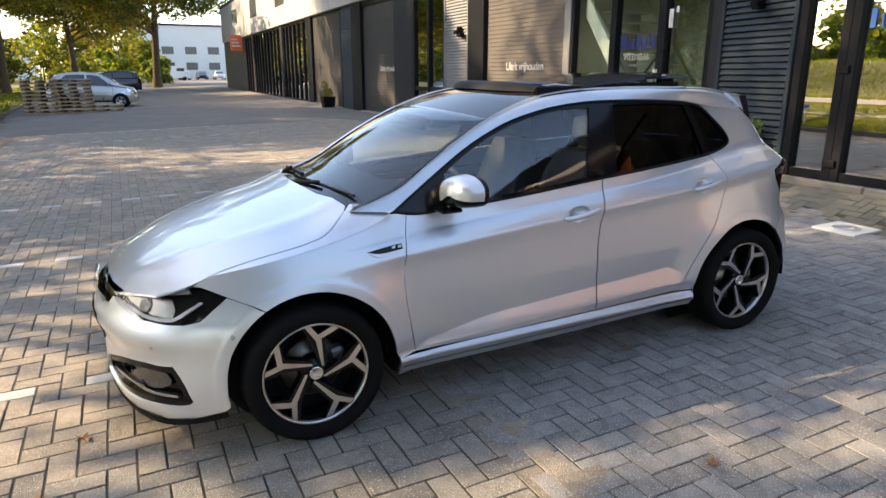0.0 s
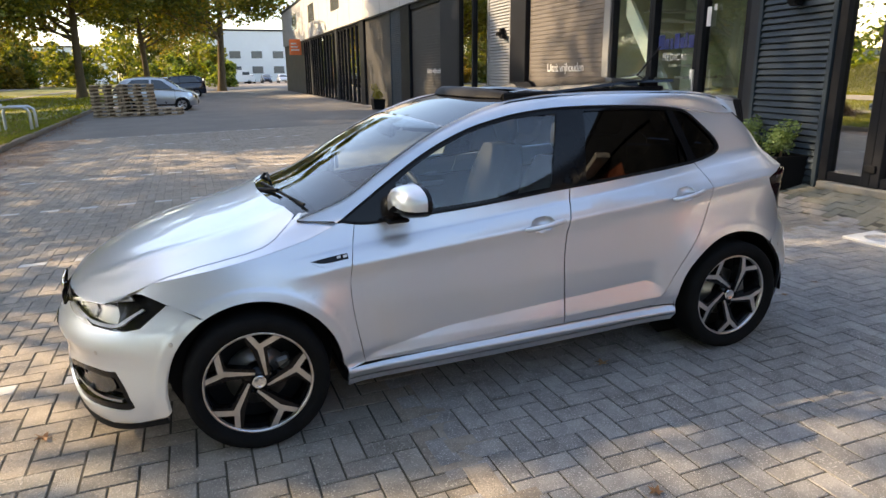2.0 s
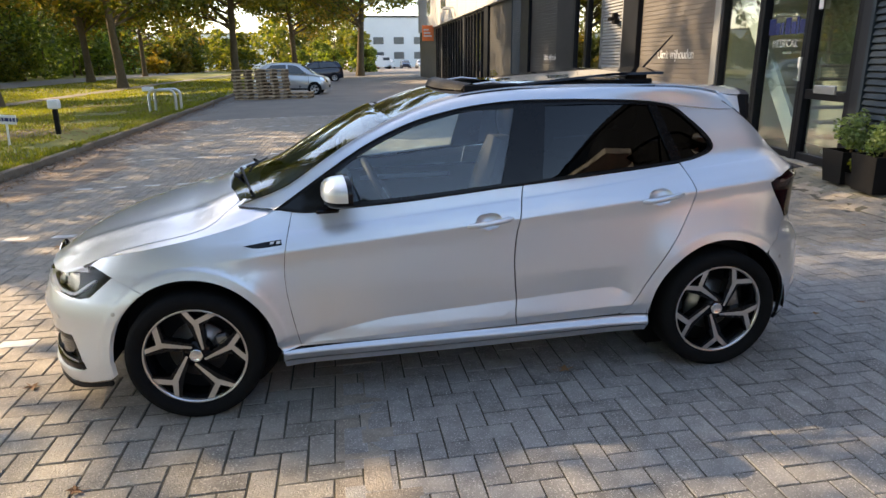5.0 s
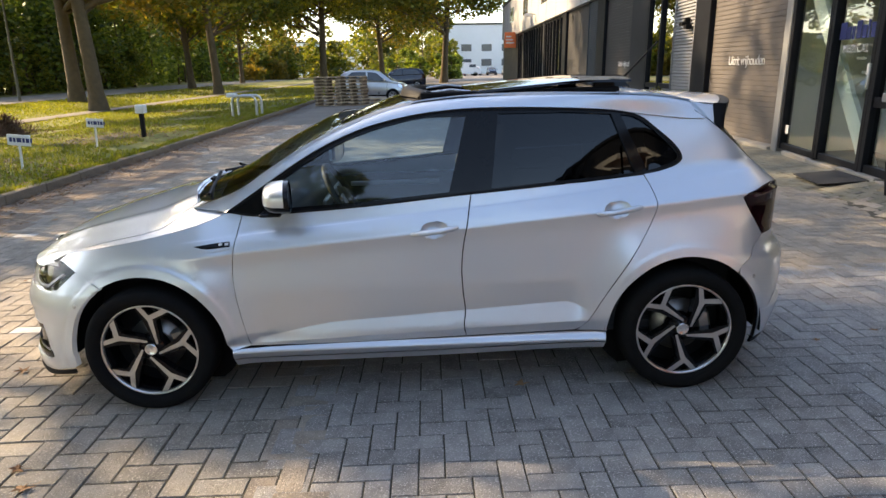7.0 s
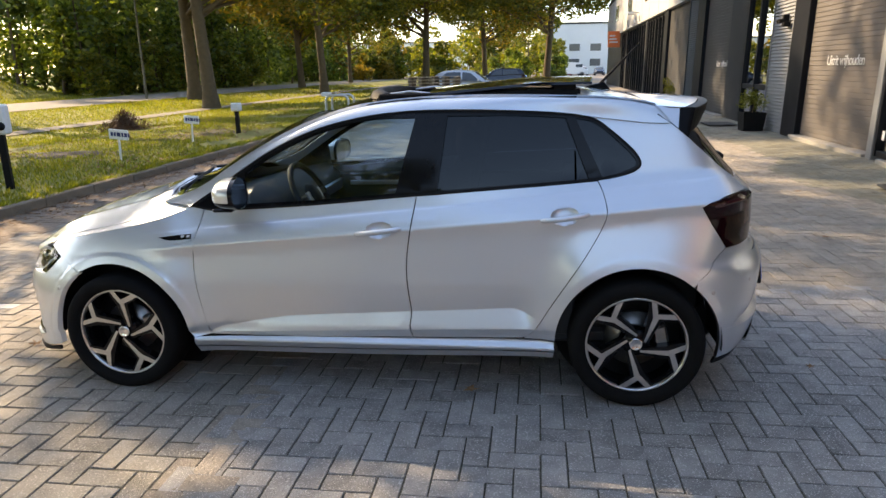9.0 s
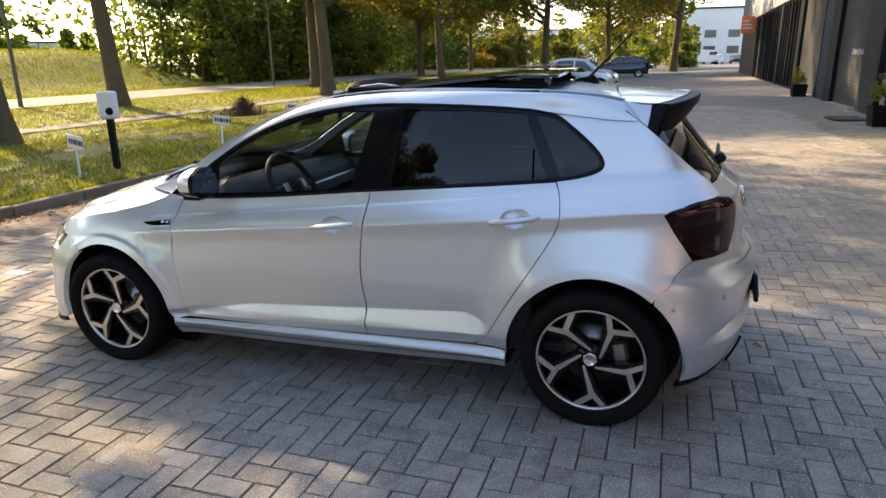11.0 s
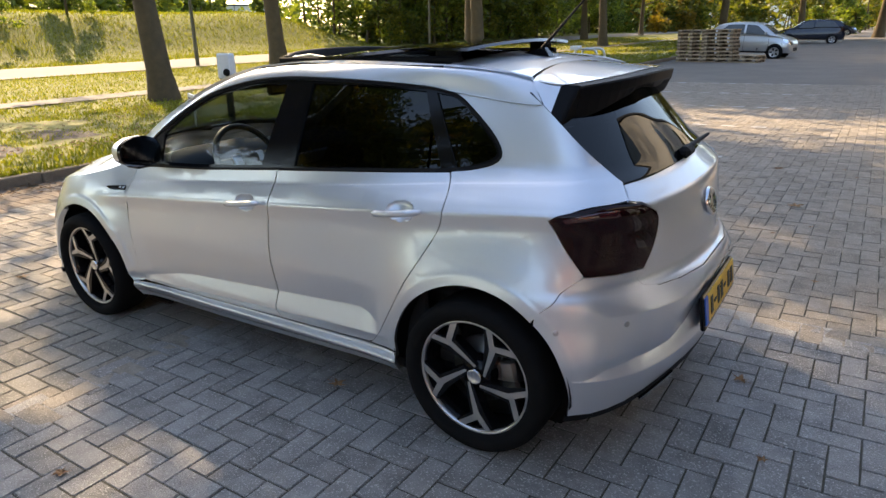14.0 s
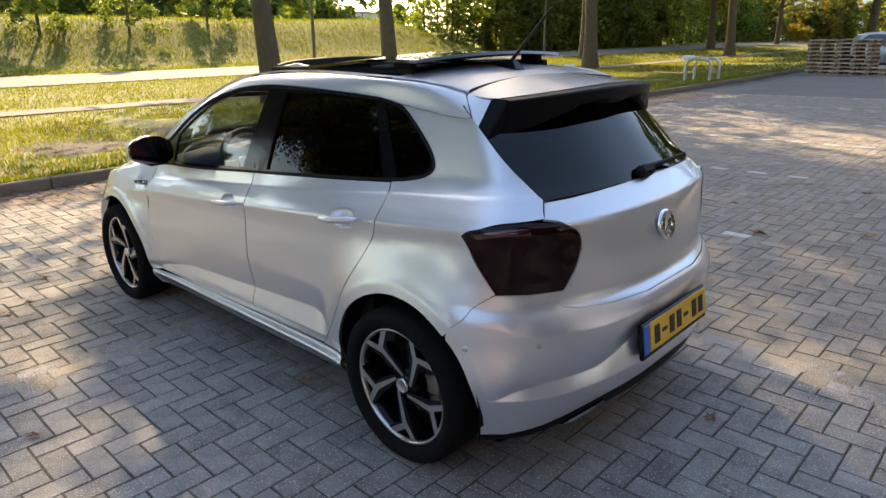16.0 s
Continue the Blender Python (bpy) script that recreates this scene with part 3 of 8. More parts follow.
for x in (0.2, 1.4):
    part("stringer", Mesh().add([(x, 7.0, 2.9), (x, 7.0, 2.5), (x, 4.6, 0.1), (x, 4.2, 0.1), (x + 0.06, 7.0, 2.9), (x + 0.06, 7.0, 2.5), (x + 0.06, 4.6, 0.1), (x + 0.06, 4.2, 0.1)],
                                 [(0, 1, 2, 3), (7, 6, 5, 4), (0, 3, 7, 4), (1, 5, 6, 2), (0, 4, 5, 1), (3, 2, 6, 7)]), M_STAIR, stair)
for k in range(13):
    part("tread", Mesh().box(0.5, 4.3 + 0.2 * k, 0.28 + 0.19 * k, 1.4, 4.55 + 0.2 * k, 0.32 + 0.19 * k, 0.005), M_WPLAST, stair)
for dd, y, sz in ((d1, 9.12, 0.255), (d2, 17.55, 0.255)):
    lettering("door_lettering", "Uitrit vrijhouden", sz, M_WINK, dd, Matrix.Translation((0.044, y, 1.56)) @ FACE, "white lettering keeping the exit clear", 0.9)
# A camera on a bracket; it gives no light.
lamp = part("bracket_camera", Mesh().box(-0.16, 11.95, 2.38, -0.04, 12.05, 2.62, 0.01).tube([(-0.1, 12.0, 2.5), (-0.28, 11.9, 2.47)], 0.045).box(-0.2, 11.78, 2.36, -0.06, 11.88, 2.46, 0.01), M_BPLAST, building, "black wall camera on a bracket")
part("wall_camera", Mesh().box(-0.1, 2.3, 2.24, -0.02, 2.44, 2.42, 0.01).tube([(-0.05, 2.35, 2.33), (-0.22, 2.26, 2.28)], 0.045), M_BPLAST, building, "black wall camera", ANGLED)
for y in (22.2, 36.5):
    part("flood_lamp", Mesh().tube([(-0.12, y, 4.55), (-0.5, y, 4.62)], 0.03).box(-0.75, y - 0.18, 4.45, -0.4, y + 0.18, 4.6, 0.02), M_STEEL, building, "grey flood lamp on an arm")
sign = part("sign_board", Mesh().box(-0.9, 46.8, 3.0, -0.05, 46.9, 4.1, 0.01), M_ORANGE, building, "orange hanging sign board")
for k in range(3):
    part("sign_bar", Mesh().box(-0.8, 46.792, 3.3 + 0.22 * k, -0.2 - 0.1 * k, 46.802, 3.4 + 0.22 * k), M_WINK, sign)
for k, (w, o) in enumerate(((0.03, 0.0), (0.1, 0.06), (0.1, 0.19), (0.07, 0.32), (0.1, 0.42))):
    part("door_logo_bar", Mesh().box(0.054, 1.03 - o - w, 1.95, 0.06, 0.95 - o, 2.09 + (0.05 if k in (0, 3) else 0), 0.008), M_PINK, gdoor2, "blue sign lettering")
for z in (0.50, 1.50):
    part("door_lock", Mesh().box(-0.03, 1.10, z, 0.02, 1.22, z + 0.08, 0.008), M_BPLAST, gdoor)


# ---- trees ----
def leaf_cloud(mb, centre, size, count, leaf, rnd):
    """Small leaf blades spread through a lobe, thicker towards its skin."""
    for _ in range(count):
        d = Vector((rnd.gauss(0, 1), rnd.gauss(0, 1), rnd.gauss(0, 1))).normalized()
        r = rnd.uniform(0.35, 1.0) ** 0.6
        p = Vector(centre) + Vector((d.x * size[0], d.y * size[1], d.z * size[2])) * r
        a = Vector((rnd.gauss(0, 1), rnd.gauss(0, 1), rnd.gauss(0, 0.6))).normalized()
        b = a.cross(Vector((rnd.gauss(0, 1), rnd.gauss(0, 1), rnd.gauss(0, 1)))).normalized()
        s = leaf * rnd.uniform(0.6, 1.3)
        mb.add([p - a * s, p + b * s * 0.55, p + a * s, p - b * s * 0.55], [(0, 1, 2, 3)])


def tree_data(seed, height, radius, lean, leaf=0.13, dense=1.0, first=0.33, spin=0, shade_boughs=()):
    rnd = random.Random(seed)
    wood, crown, gold = Mesh(), Mesh(), Mesh()
    pts = []
    for i in range(9):
        u = i / 8
        pts.append(Vector((lean[0] * height * u + 0.12 * math.sin(3 * u + seed), lean[1] * height * u + 0.1 * math.sin(2.3 * u + 2 * seed), height * 0.86 * u)))
    wood.tube([pts[0] + Vector((0, 0, -0.3)), pts[0] + Vector((0, 0, 0.02))] + [pts[0].lerp(pts[1], 0.35)] + pts[1:],
              [radius * 1.55, radius * 1.4, radius * 1.05] + [radius * (1.0 - 0.85 * (i / 8) ** 1.1) for i in range(1, 9)], 14)
    for k in range(32):
        u = rnd.uniform(first, 0.98)
        i = min(int(u * 8), 7)
        p = pts[i].lerp(pts[i + 1], u * 8 - i)
        an = k * 2.4 + rnd.uniform(-0.4, 0.4)
        ln = height * rnd.uniform(0.22, 0.36) * (1.15 - 0.65 * u)
        up = rnd.uniform(0.15, 0.65)
        q1 = p + Vector((math.cos(an), math.sin(an), up)) * ln * 0.5
        q2 = p + Vector((math.cos(an + 0.2), math.sin(an + 0.2), up * 0.8)) * ln
        wood.tube([p, q1, q2], [radius * 0.34 * (1.2 - u), radius * 0.2 * (1.2 - u), 0.012], 6, False)
        for q, c in ((q1, 0.8), (q2, 1.3), (q2 + Vector((rnd.uniform(-1, 1), rnd.uniform(-1, 1), rnd.uniform(-0.3, 0.7))) * ln * 0.35, 1.0)):
            s = ln * rnd.uniform(0.32, 0.5)
            leaf_cloud(gold if rnd.random() < 0.15 else crown, q, (s, s, s * 0.7), int(260 * c * dense), leaf, rnd)
    if spin:
        c, s = math.cos(radians(spin)), math.sin(radians(spin))
        for mb in (wood, crown, gold):
            turned = []
            for x, y, z in mb.v:
                x, y = x - lean[0] * z / 0.86, y - lean[1] * z / 0.86
                turned.append((c * x - s * y + lean[0] * z / 0.86, s * x + c * y + lean[1] * z / 0.86, z))
            mb.v = turned
    # Added boughs out of view, set only to block sun from chosen spots.
    for x, y, z, size, count in shade_boughs:
        foot = (lean[0] * z * 0.8, lean[1] * z * 0.8, z * 0.75)
        wood.tube([foot, ((x + foot[0]) / 2, (y + foot[1]) / 2, z * 0.93), (x, y, z)], [radius * 0.3, radius * 0.2, 0.02], 6, False)
        leaf_cloud(crown, (x, y, z), (size, size, size * 0.7), count, leaf, rnd)
    return wood.data("trunk", M_BARK), crown.data("crown", M_LEAF), gold.data("crown", M_LEAFY)


def tree(datas, x, y, turn, label, size=1.0):
    t = thing("tree", label, "tree", Matrix.Translation((x, y, verge(x, y) if x < -6 else paved(x, y))) @ pose(0, 0, 0, 0, 0, turn) @ Matrix.Scale(size, 4), "roadside trees")
    part("trunk", datas[0], None, t)
    part("crown", datas[1], None, t, "green leaves turning yellow")
    part("crown", datas[2], None, t, "yellow autumn leaves")
    return t


# Unseen crown, thinned and turned, with boughs added to shade nose and bonnet.
TA = tree_data(3, 20.5, 0.31, (-0.10, -0.02), 0.15, 0.44, 0.2, 317, ((0.1, -2.3, 9.2, 0.5, 300), (-0.1, -1.9, 9.8, 0.6, 280), (-0.4, -1.6, 9.6, 0.85, 420), (0.6, -1.1, 9.9, 0.9, 420)))
TB = tree_data(8, 20.0, 0.27, (-0.06, 0.02), 0.15, 0.62, 0.2)
TC = tree_data(14, 20.0, 0.31, (-0.04, 0.03), 0.16, 1.6, 0.17)
L1 = "leaning plane tree with green and yellow leaves on the verge"
L2 = "tall roadside tree with green and yellowing leaves"
tree(TA, -13.7, 8.3, 0, L1)
tree(TB, -20.3, 18.6, 10, L1, 1.25)
tree(TC, -15.9, 28.6, 20, L2, 1.12)
tree(TC, -20.5, 35.6, -15, L1, 1.22)
tree(TC, -16.4, 49.0, 40, L2, 1.05)
tree(TC, -22.2, 60.0, 80, L2, 1.0)
tree(TC, -9.8, 61.0, 140, L2, 1.15)
tree(TC, 1.8, 65.0, 200, L2, 1.15)
tree(TC, -13.5, -6.0, 250, L2, 1.0)
tree(TC, -5.5, 78.0, 30, L2, 1.1)
tree(TB, -24.0, 84.0, 300, L2, 1.0)
tree(TC, -12.0, -19.0, 10, L2, 1.0)
tree(TC, -19.5, -12.0, 120, L2, 1.1)
tree(TC, -19.0, -27.0, 200, L2, 1.1)
tree(TC, -9.5, -33.0, 60, L2, 1.0)


# ---- woods, far buildings ----
def thicket(seed, x0, x1, y0, y1, n, hmin, hmax, leaf, per):
    rnd = random.Random(seed)
    mb, tw = Mesh(), Mesh()
    for _ in range(n):
        x, y, h = rnd.uniform(x0, x1), rnd.uniform(y0, y1), rnd.uniform(hmin, hmax)
        z = level(x, y)
        tw.tube([(x, y, z - 0.2), (x + rnd.uniform(-0.5, 0.5), y, z + h * 0.8)], [0.14, 0.03], 5, False)
        for _ in range(6):
            u = rnd.uniform(0.1, 0.95)
            w = h * 0.3 * (1.1 - 0.6 * u)
            leaf_cloud(mb, (x + rnd.uniform(-w, w), y + rnd.uniform(-w, w), z + h * u), (w * 0.8, w * 0.8, w * 0.8), per, leaf, rnd)
    return mb, tw


for sd, box, n, h0, h1, lf, per, mat_, lab in (
        (21, (-43, -33, 42, 75), 54, 8.0, 14.0, 0.27, 210, M_LEAFD, "dense dark woodland edge"),
        (22, (-48, -31, 75, 130), 50, 8.0, 15.0, 0.34, 160, M_LEAFD, "dense dark woodland edge"),
        (23, (-33.5, -31.0, 35, 70), 24, 1.6, 5.0, 0.16, 150, M_LEAF, "sunlit shrubs along the wood"),
        (24, (-34, 4, 110, 150), 40, 6.0, 12.0, 0.4, 110, M_LEAF, "far hedge and trees in the haze"),
        (25, (-125, -80, -40, 90), 110, 7.0, 14.0, 0.55, 110, M_LEAFD, "far tree line beyond the dike"),
        (26, (-6, 6, 84, 96), 10, 3.0, 4.5, 0.25, 110, M_LEAFD, "clipped dark hedge behind parked cars"),
        (27, (-34, -24, 100, 120), 10, 3.0, 7.0, 0.3, 110, M_LEAFY, "yellowing trees in the distance")):
    mb, tw = thicket(sd, *box, n, h0, h1, lf, per)
    w = solid("woodland", mb, mat_, lab, "trees", kind="stuff")
    part("stems", tw, M_BARK, w)
pines = [(-34.5, 3.5, 3.6), (-36, 9.0, 3.2), (-37.5, -1.5, 4.2), (-36.0, 13.5, 4.4), (-38.5, 19.5, 3.4)]
for k, (x, y, h) in enumerate(pines):
    rnd = random.Random(60 + k)
    p = thing("young_pine", "young dark pine growing on the dike slope", "tree", pose(x, y, verge(x, y)), "young pines on the dike")
    part("trunk", Mesh().tube([(0, 0, -0.2), (0.1, 0, h * 0.5), (0.05, 0, h)], [0.09, 0.06, 0.02], 7), M_BARK, p)
    mb = Mesh()
    for j in range(48):
        u = rnd.uniform(0.08, 1.0)
        a = rnd.uniform(0, 6.3)
        r = (1.05 - u) * h * 0.42
        leaf_cloud(mb, (math.cos(a) * r, math.sin(a) * r, h * u), (0.38, 0.38, 0.25), 70, 0.09, rnd)
    part("crown", mb, M_LEAFD, p)


def far_block(name, label, x0, y0, x1, y1, h, material, wins):
    b = thing(name, label, "building")
    part("wall", Mesh().box(x0, y0, -0.5, x1, y1, h, 0.05), material, b)
    part("roof", Mesh().box(x0 - 0.2, y0 - 0.2, h, x1 + 0.2, y1 + 0.2, h + 0.35, 0.03), M_ANTH, b)
    for i in range(wins):
        for z in (1.2, 4.4):
            if z + 2 < h:
                xa = x0 + (x1 - x0) * (i + 0.25) / wins
                ya = y0 if y0 > 0 else y1
                part("window", Mesh().box(xa, ya - 0.06, z + 0.9, xa + (x1 - x0) / wins * 0.5, ya + 0.05, z + 2.4, 0.02), M_FARWIN, b)
    return b


far_block("white_office", "white modern office block in the haze", 2, 150, 34, 170, 11, M_FARWHITE, 7)
far_block("white_warehouse", "pale warehouse far behind the trees", -60, 190, -20, 210, 9, M_FARWHITE, 9)
far_block("neighbour_hall", "pale hall with an orange band across the yard", -8, -46, 24, -36, 6.5, M_FARWHITE, 8)
solid("orange_band", Mesh().box(-7.9, -35.98, 0.3, 23.9, -35.9, 1.9), M_ORANGE, "orange band along the hall across the yard", "panel")
far_block("grey_hall", "low grey hall beyond the dike", -150, 60, -130, 120, 6, M_WALL, 5)

# ---- verge furniture ----
def charger(x, y, label):
    z = verge(x, y)
    t = thing("charging_post", label, "charging post", pose(x, y, z, 0, 0, 20), "posts on the verge")
    part("post", Mesh().box(-0.045, -0.045, -0.2, 0.045, 0.045, 0.95, 0.006), M_BPLAST, t)
    part("box", Mesh().box(-0.13, -0.09, 0.78, 0.13, 0.09, 1.2, 0.03), M_WPLAST, t, "white plastic housing")
    part("socket", Mesh().lathe([(0.0, 0.03), (0.05, 0.03), (0.06, 0.0)], 20, pose(0.05, -0.09, 0.9, 90)), M_BPLAST, t, "round black socket")


def low_post(x, y, label):
    t = thing("bollard", label, "bollard", pose(x, y, verge(x, y)), "posts on the verge")
    part("post", Mesh().box(-0.05, -0.05, -0.2, 0.05, 0.05, 0.62, 0.008), M_BPLAST, t)
    part("cap", Mesh().box(-0.12, -0.10, 0.60, 0.12, 0.10, 0.82, 0.02), M_WPLAST, t, "white box head")


def small_sign(x, y, w, h, label, turn):
    t = thing("name_sign", label, "sign", pose(x, y, verge(x, y), 0, 3, turn), "small white signs on the verge")
    part("stake", Mesh().box(-0.02, -0.012, -0.15, 0.02, 0.012, h - 0.05, 0.004), M_WPLAST, t)
    b = part("board", Mesh().box(-w / 2, -0.016, h - 0.14, w / 2, 0.016, h + 0.05, 0.006), M_WPLAST, t)
    o = -w * 0.38
    for q in (0.06, 0.05, 0.1, 0.05, 0.07, 0.04):
        part("ink_bar", Mesh().box(o, -0.02, h - 0.08, o + q * w / 0.5, -0.015, h - 0.005), M_INK, b)
        o += (q + 0.025) * w / 0.5


charger(-6.75, 4.75, "black charging post with a white box on the grass")
low_post(-7.35, 13.6, "short black post with a white head on the grass")
small_sign(-6.72, 4.0, 0.46, 0.55, "small white parking sign on a stake in the grass", -20)
small_sign(-7.1, 7.9, 0.46, 0.55, "small white parking sign on a stake in the grass", -12)
small_sign(-7.35, 11.1, 0.4, 0.6, "small white parking sign on a stake in the grass", -8)


def hoop(x, y):
    t = thing("hoop_barrier", "galvanised steel tube barrier at the kerb", "barrier", pose(x, y, verge(x, y), 0, 0, 0))
    for o in (0.0, 0.75):
        part("hoop", Mesh().tube([(0, o, -0.2), (0, o, 0.52), (-0.05, o, 0.64), (-0.16, o, 0.70), (-0.72, o + 0.08, 0.70), (-0.83, o + 0.08, 0.64), (-0.88, o + 0.08, 0.52), (-0.88, o + 0.08, -0.2)], 0.045, 10), M_STEEL, t)
    part("plate", Mesh().box(-1.1, 0.2, 0.66, -0.8, 0.6, 0.80, 0.02), M_WPLAST, t, "white plate on the tube")


hoop(-6.05, 20.1)
M_POLE = mottled("weathered_pole", (0.07, 0.068, 0.045), (0.16, 0.15, 0.10), 0.7, scale=3, fine=40, bump=0.1)
lp = thing("street_lamp", "slim weathered olive street lamp beside the road", "street lamp", pose(-23.6, 16.9, verge(-23.6, 16.9)))
part("pole", Mesh().tube([(0, 0, -0.2), (0, 0, 3), (0, 0, 7)], [0.09, 0.07, 0.05], 10), M_POLE, lp)
part("head", Mesh().box(-0.1, -0.6, 6.9, 0.1, 0.1, 7.02, 0.03), M_STEEL, lp)
copy_thing(lp, pose(-24.2, 36.5, verge(-24.2, 36.5)))


# ---- pallets ----
def pallet_meshes():
    return Mesh().box(-0.60, -0.055, 0, 0.60, 0.055, 0.026, 0.003).data("board", M_PWOOD), Mesh().box(-0.07, -0.045, 0, 0.07, 0.035, 0.078, 0.004).data("block", M_PBLOCKSHADE), Mesh().box(-0.05, -0.4, 0, 0.05, 0.4, 0.022, 0.003).data("stringer", M_PWOOD)


PB, PK, PS = pallet_meshes()


def pallet(m):
    t = thing("pallet", "worn bare wooden euro pallet in a stack", "pallet", m, "stacked pallets")
    for y in (-0.35, 0, 0.35):
        part("board", PB, None, t, at=pose(0, y, 0))
        for x in (-0.52, 0, 0.52):
            part("block", PK, None, t, at=pose(x, y, 0.022))
    for x in (-0.52, 0, 0.52):
        part("stringer", PS, None, t, at=pose(x, 0, 0.1))
    for y in (-0.35, -0.175, 0, 0.175, 0.35):
        part("board", PB, None, t, at=pose(0, y, 0.122))


rnd = random.Random(5)
for sx, sy, n in ((-4.60, 27.95, 9), (-3.42, 27.62, 9), (-2.32, 27.35, 2)):
    for k in range(n):
        pallet(pose(sx + rnd.uniform(-0.03, 0.03), sy + rnd.uniform(-0.03, 0.03), paved(sx, sy) + 0.0 + 0.146 * k, 0, 0, -10 + rnd.uniform(-2, 2)))

# ---- the car's outer surface: x to the rear, y to its right, z up ----
def lerp_table(tab, x):
    """Smooth-ish interpolation in a short table of (x, value)."""
    if x <= tab[0][0]:
        return tab[0][1]
    for (xa, a), (xb, b) in zip(tab, tab[1:]):
        if x <= xb:
            return a + (b - a) * (x - xa) / (xb - xa)
    return tab[-1][1]


def spline(tab, x):
    """Monotone cubic through a table."""
    n = len(tab)
    if x <= tab[0][0]:
        return tab[0][1]
    if x >= tab[-1][0]:
        return tab[-1][1]
    i = max(k for k in range(n - 1) if tab[k][0] <= x)

    def slope(k):
        if k <= 0 or k >= n - 1:
            a, b = (0, 1) if k <= 0 else (n - 2, n - 1)
            return (tab[b][1] - tab[a][1]) / (tab[b][0] - tab[a][0])
        d0 = (tab[k][1] - tab[k - 1][1]) / (tab[k][0] - tab[k - 1][0])
        d1 = (tab[k + 1][1] - tab[k][1]) / (tab[k + 1][0] - tab[k][0])
        return 0.0 if d0 * d1 <= 0 else 2 * d0 * d1 / (d0 + d1)

    (xa, a), (xb, b) = tab[i], tab[i + 1]
    h = xb - xa
    t = (x - xa) / h
    return a * (1 + 2 * t) * (1 - t) ** 2 + slope(i) * h * t * (1 - t) ** 2 + b * t * t * (3 - 2 * t) + slope(i + 1) * h * t * t * (t - 1)


def step3(a, b, x):
    t = min(max((x - a) / (b - a), 0.0), 1.0)
    return t * t * (3 - 2 * t)


HUBF, HUBR, HUBZ = -1.268, 1.272, 0.306
ARCH = 0.366
XA, XB, LF, LR = -1.15, 1.25, 1.1, 1.0
FRONT_X = [(0.12, -2.02), (0.16, -2.05), (0.22, -2.075), (0.30, -2.085), (0.42, -2.078), (0.46, -2.088), (0.50, -2.102), (0.516, -2.100), (0.58, -2.078), (0.62, -2.068), (0.68, -2.04), (0.74, -1.98), (0.8, -1.93)]
REAR_X = [(0.14, 1.80), (0.20, 1.865), (0.30, 1.920), (0.36, 1.940), (0.40, 1.948), (0.47, 1.956), (0.54, 1.959), (0.60, 1.963), (0.608, 1.963), (0.620, 1.958), (0.672, 1.920), (0.692, 1.900), (0.72, 1.891), (0.80, 1.889), (0.88, 1.877), (0.957, 1.859), (0.965, 1.854), (0.985, 1.830), (1.03, 1.780), (1.15, 1.683), (1.28, 1.579), (1.40, 1.460)]


def lower_crease(x):
    return 0.835 + 0.0766 * (x - 0.1)


def upper_crease(x):
    return 0.914 + 0.0865 * (x - 0.1)


def belt_z(x):
    return 0.968 + 0.073 * (x - 0.066)


def flute_top(x):
    return 0.43 + 0.055 * (x - 0.1) - 0.05 * step3(-0.35, -0.85, x) - 0.06 * step3(0.70, 0.86, x)


def flute_low(x):
    return 0.343 + 0.038 * (x - 0.1)


def inset(x, z):
    """The doors lie in from the wheel arches, and the shoulder draws in towards the tail."""
    lc, bz = lower_crease(x), belt_z(x)
    door_ = step3(-1.0, -0.82, x) * (1 - step3(0.84, 1.04, x))
    low = door_ * (0.030 - 0.008 * (1 - step3(0.27, 0.30, z)) + 0.008 * step3(0.27, 0.30, z) * (1 - step3(0.32, 0.37, z)))
    hi = spline([(-1.2, 0.012), (-1.0, 0.018), (-0.84, 0.032), (0.24, 0.028), (0.8, 0.036), (1.12, 0.052), (1.5, 0.07), (1.8, 0.07)], x)
    v = low + (hi - low) * step3(0.58, lc, z)
    v += 0.016 * step3(lc, lc + 0.09, z) * step3(-1.0, -0.7, x) * (1 - step3(1.1, 1.4, x))
    return v * min(1.0, max(0.0, 1 - (z - bz) / (1.36 - bz)))


